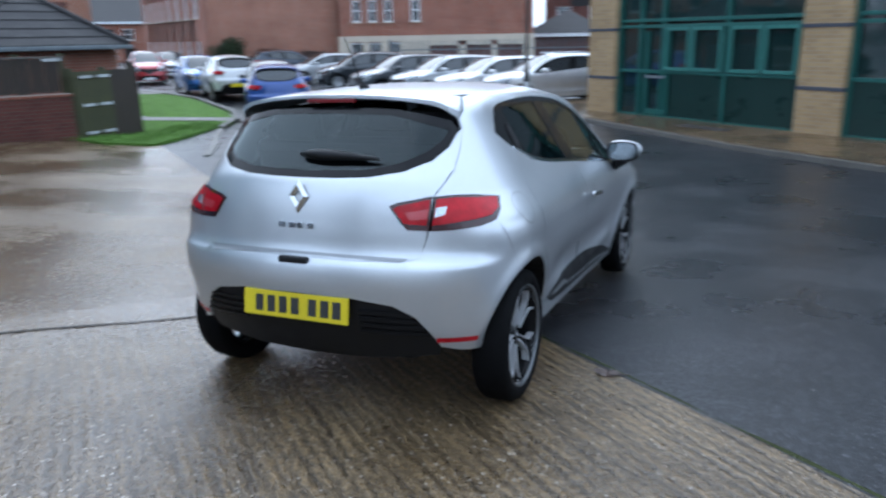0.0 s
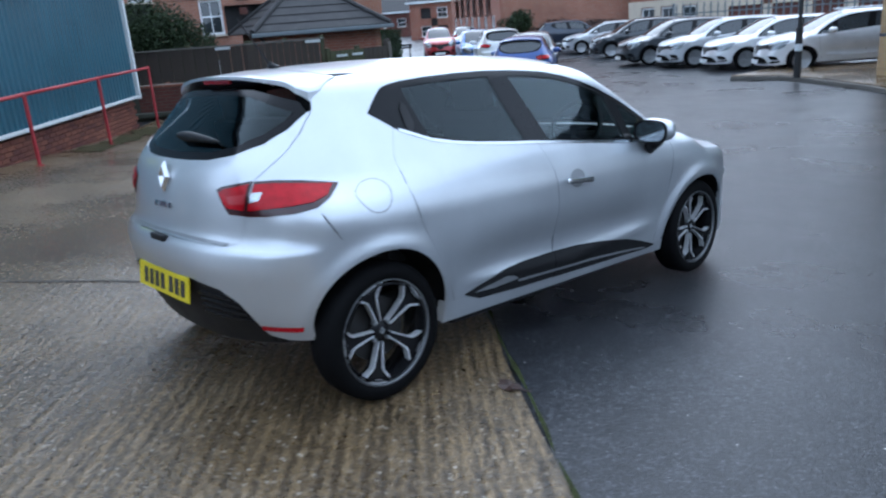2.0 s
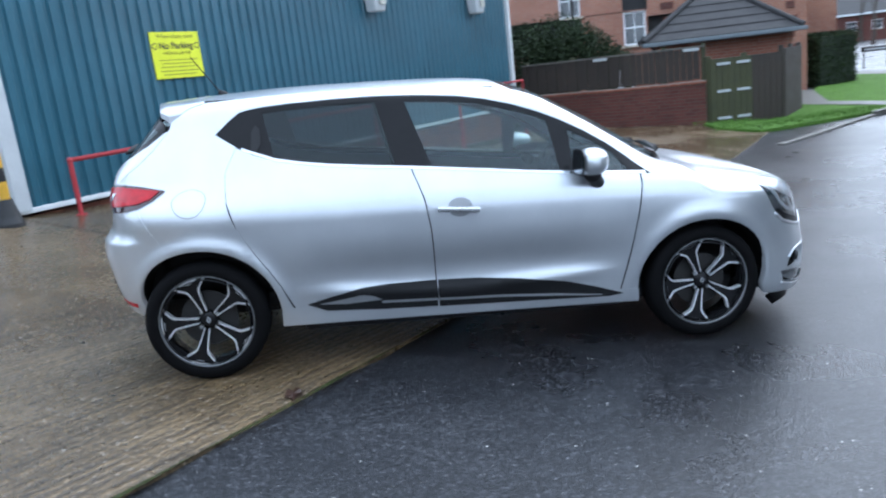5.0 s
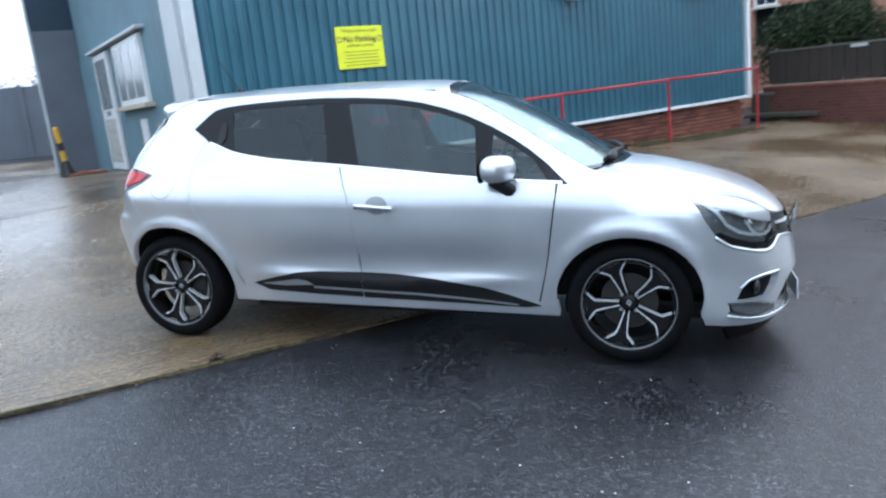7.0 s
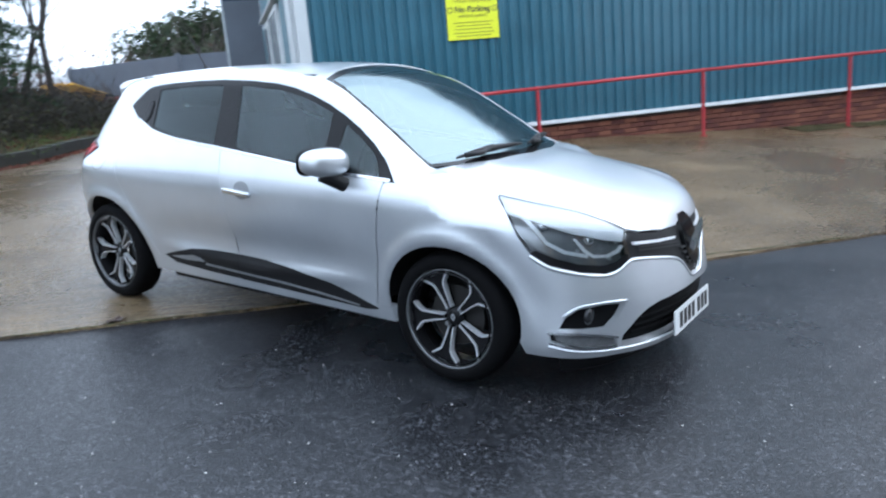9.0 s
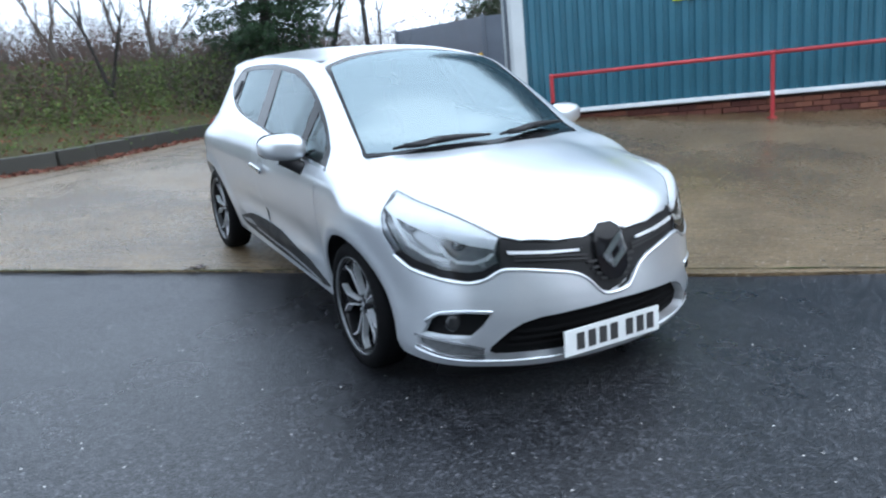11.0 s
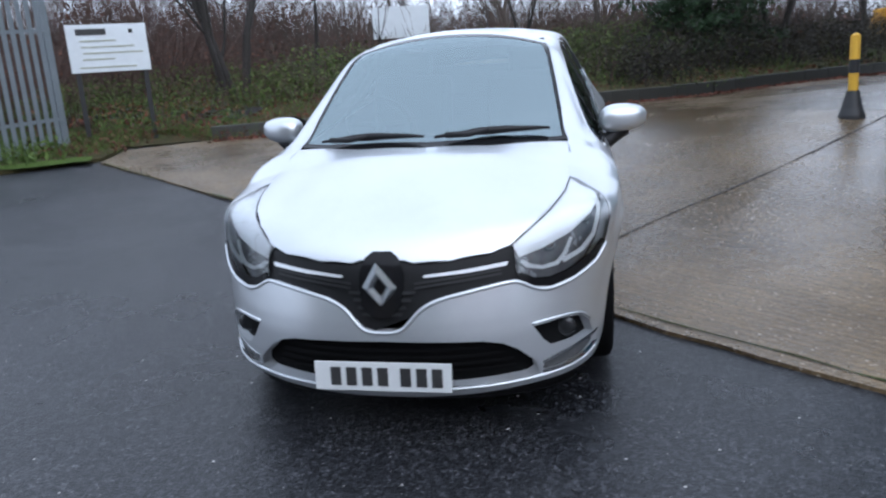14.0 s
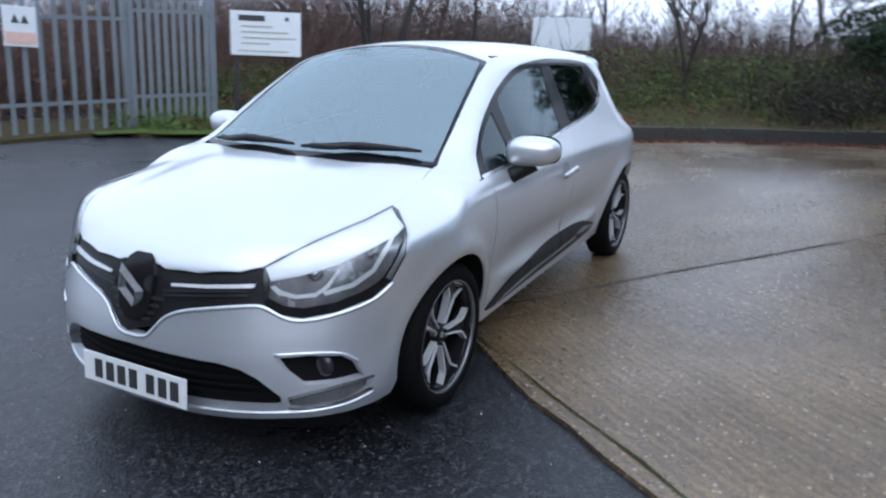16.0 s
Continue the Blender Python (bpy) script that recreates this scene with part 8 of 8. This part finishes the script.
bare_tree(5.35, -8.35, bank_z(5.35, -8.35), 7.0, 31, (0.10, -0.05), 5, 0.62, "many-stemmed bare tree standing on the bank", 0.085, 6)
bare_tree(4.5, -9.8, bank_z(4.5, -9.8), 4.5, 32, (0.05, 0.05), 1, 0.5, "slim bare sapling on the bank", 0.05, 4)
bare_tree(3.1, -9.3, bank_z(3.1, -9.3), 2.6, 33, (-0.2, 0.0), 1, 0.6, "slim bare sapling on the bank", 0.03, 4)
bare_tree(0.4, -10.6, bank_z(0.4, -10.6), 4.6, 37, (0.1, 0.0), 2, 0.5, "slim bare sapling on the bank", 0.045, 5)
bare_tree(-8.4, -18.44, 0.9, 7.0, 35, (0.18, 0.0), 2, 0.6, "bare tree beside the stacked barriers", 0.11, 6)
bare_tree(-5.2, -15.5, 0.8, 5.5, 36, (0.2, 0.0), 1, 0.6, "bare tree leaning behind the verge", 0.07, 5)
for i, (x, y, h) in enumerate(((9, -17, 6), (12.5, -16, 7), (1.5, -22, 6.5), (-1.5, -24, 6), (6, -25, 7.5), (-5.5, -24, 7), (13, -24, 8), (-9.5, -27, 7), (17, -20, 8), (3.5, -31, 7), (-14, -30, 8), (10, -32, 8), (-18.5, -24, 7), (-1, -14.5, 4.8), (-5.0, -13.6, 5.0), (1.0, -13.5, 4.2))):
    bare_tree(x, y, 1.1, h, 50 + i, (random.Random(i).uniform(-0.12, 0.12), 0), 1, 0.5, "leafless tree in the wood behind the yard", 0.09, 5, M_TWIG if i % 2 else None)


for i, (x, y, h) in enumerate(((15.5, -3.5, 11), (17, 2.5, 12), (19, 8, 12), (13.5, -8.5, 11), (21, -1, 13))):
    bare_tree(x, y, 0.0, h, 120 + i, (0, 0), 1, 0.5, "tall leafless tree beyond the palisade fence", 0.16, 5)


def fir(x, y, z, height, radius, seed):
    rnd = random.Random(seed)
    t = thing("fir_tree", "dense dark green fir tree", "tree")
    bm = bmesh.new()
    add_tube(bm, (x, y, z - 0.1), (x, y, z + height), 0.16, 0.02, 9)
    part("trunk", bm, M_BARK, t)
    spots, sticks = [], []
    k = 0.12
    while k < height:
        reach = radius * (1 - k / height) ** 0.75 * (0.55 + 0.45 * min(1, k / 0.9))
        for _ in range(9):
            a = rnd.uniform(0, 2 * math.pi)
            l = reach * rnd.uniform(0.65, 1.12)
            p0 = Vector((x, y, z + k))
            p1 = p0 + Vector((math.cos(a) * l, math.sin(a) * l, -0.18 * l + rnd.uniform(-0.1, 0.15)))
            sticks.append((p0, p1, 0.012))
            side = Vector((-math.sin(a), math.cos(a), 0))
            for s in range(int(125 * l / radius) + 12):
                f = rnd.uniform(0.2, 1.0)
                q = p0.lerp(p1, f) + side * rnd.gauss(0, 0.17 * (1.15 - f) + 0.05) + Vector((0, 0, rnd.gauss(-0.05, 0.05)))
                spots.append(tuple(q))
        k += 0.17
    twig_mesh("bough", sticks, M_BARK, t)
    leaf_mesh("crown", spots, M_FIR, t, 0.075, seed, 0.7, 0.2)


fir(-3.3, -12.9, bank_z(-3.3, -12.9), 8.2, 2.15, 41)


def shrub(x, y, z, rx, rz, n, seed, material, label, leaf=0.07, name="evergreen_shrub"):
    """A shrub of many leaves on limbs, uneven and open at its edge."""
    rnd = random.Random(seed)
    t = thing(name, label, "shrub")
    sticks, spots = [], []
    lobes = [(rnd.uniform(-0.55, 0.55) * rx, rnd.uniform(-0.55, 0.55) * rx, rz * rnd.uniform(0.35, 0.85), rnd.uniform(0.35, 0.6)) for _ in range(12)]
    for lx, ly, lz, lr in lobes:
        sticks.append((Vector((x, y, z)), Vector((x + lx, y + ly, z + lz)), 0.03))
        for _ in range(n // 12):
            d = Vector((rnd.gauss(0, 1), rnd.gauss(0, 1), rnd.gauss(0, 1))).normalized() * lr * rx * rnd.uniform(0.55, 1.08)
            spots.append((x + lx + d.x, y + ly + d.y, max(z + 0.05, z + lz + d.z * rz / rx * 0.55)))
    twig_mesh("bough", sticks, M_BARK, t)
    leaf_mesh("crown", spots, material, t, leaf, seed)
    return t


shrub(-18.4, 5.7, -0.4, 1.9, 3.3, 26000, 61, M_SHRUB, "dark evergreen shrub beside the building", 0.045)
shrub(-19.2, 7.6, -0.4, 1.1, 2.0, 7000, 62, M_SHRUB, "low evergreen shrub against brickwork", 0.045)
shrub(-34.0, -45.5, 0.5, 4.6, 7.0, 13000, 63, M_SHRUB, "broad evergreen tree far behind grey gates", 0.2, "evergreen_tree")
shrub(-26.9, 31.4, -0.4, 1.3, 2.1, 5000, 64, M_SHRUB, "round evergreen shrub by a gable", 0.08)
shrub(-22.6, 33.2, -0.4, 1.8, 1.3, 3500, 65, M_TWIGRED, "brown clipped hedge below a gable", 0.1, "hedge")
shrub(-24.9, 32.1, -0.4, 1.7, 1.4, 3500, 66, M_TWIGRED, "brown clipped hedge below a gable", 0.1, "hedge")

# a clipped box hedge by the flats
rndh = random.Random(71)
hd = thing("box_hedge", "tall clipped dark green hedge", "hedge")
hm = frame_at((-19.6, 15.0), (-0.42, 0.9), -0.4)
spots = []
for _ in range(6500):
    q = [rndh.uniform(0, 2.1), rndh.uniform(0, 1.1), rndh.uniform(0, 1.75)]
    ax = rndh.randrange(3)
    q[ax] = (0.0 if rndh.random() < 0.5 else (2.1, 1.1, 1.75)[ax]) + rndh.gauss(0, 0.035)
    spots.append(tuple(hm @ Vector(q)))
leaf_mesh("crown", spots, M_SHRUB, hd, 0.05, 71)
local("core", box((2.0, 1.0, 1.66), (1.05, 0.55, 0.83)), plain("hedge_shade", (0.012, 0.02, 0.009), 0.9), hd, hm)

# distant woods and rooftops beyond the street
for i, (x, y, h) in enumerate(((-70, 42, 11), (-76, 48, 12), (-82, 60, 11), (-66, 50, 9), (-44, 62, 10), (-88, 75, 12))):
    bare_tree(x, y, -0.5, h, 80 + i, (0, 0), 1, 0.4, "tall bare tree down the street", 0.2, 5, M_TWIG)
far_spots = []
rf = random.Random(90)
for _ in range(340):
    a, d = rf.uniform(math.radians(150), math.radians(330)), rf.uniform(34, 60)
    far_spots.append((2 + d * math.cos(a), -4 + d * math.sin(a), 0.6))
thicket("far_woods", "brown winter woodland behind the yard", far_spots, 6.0, 91, M_TWIG, M_DRY, 16, 30, 1.5, 0.12, 0.022)

# tufts on the lawn's edge and a dead leaf on the concrete
rt = random.Random(95)
tufts = []
while len(tufts) < 150:
    x, y = rt.uniform(-11.9, -10.2), rt.uniform(7.2, 11.2)
    if x < -10.1 - 0.25 * max(0.0, y - 8.0):
        tufts.append((x, y, gp(x, y, 0.04).z))
thicket("lawn_tufts", "short wet grass blades on the lawn", tufts, 0.08, 96, M_LAWNBLADE, M_LAWNBLADE, 14, 8, 0.14, 0.03, 0.005)
dead = thing("dead_leaf", "wet brown dead leaf on ribbed concrete", "leaf", Matrix.Translation(gp(1.13, -0.87, 0.006)))
bm = bmesh.new()
rim_ = [bm.verts.new((0.06 * math.cos(a) * (1 + 0.25 * math.sin(5 * a)), 0.04 * math.sin(a), 0.012 * math.sin(2 * a) ** 2)) for a in np.linspace(0, 2 * math.pi, 21)[:-1]]
mid_ = bm.verts.new((0, 0, 0.004))
for i in range(20):
    bm.faces.new((mid_, rim_[i], rim_[(i + 1) % 20]))
part("blade", bm, M_DRYLEAF, dead)
part("stalk", tube((0.05, 0, 0.004), (0.11, 0.02, 0.003), 0.003), M_DRYLEAF, dead)

# small things: a garden chair, a street name sign
chair = thing("garden_chair", "white plastic garden chair by a shrub", "chair", frame_at((-17.9, 7.6), (0.6, 0.8), -0.35))
part("backrest", box((0.5, 0.06, 0.55), (0, 0.2, 1.05), None, 0.03), M_UPVC, chair)
part("seat", box((0.5, 0.48, 0.05), (0, 0, 0.75), None, 0.02), M_UPVC, chair)
for sx in (-0.22, 0.22):
    for sy in (-0.2, 0.2):
        part("leg", box((0.05, 0.05, 0.75), (sx, sy, 0.37)), M_UPVC, chair)
ns = thing("street_name_sign", "dark street name sign on two short posts", "sign", frame_at((-26.5, 21.9), (0.7, 0.72), -0.35))
part("board", box((1.1, 0.04, 0.2), (0, 0, 0.82)), M_BLACK, ns)
part("print_bar", box((0.85, 0.01, 0.06), (0, -0.025, 0.82)), M_WHITESIGN, ns)
for sx in (-0.45, 0.45):
    part("post", box((0.06, 0.05, 0.85), (sx, 0.03, 0.42)), M_BLACK, ns)
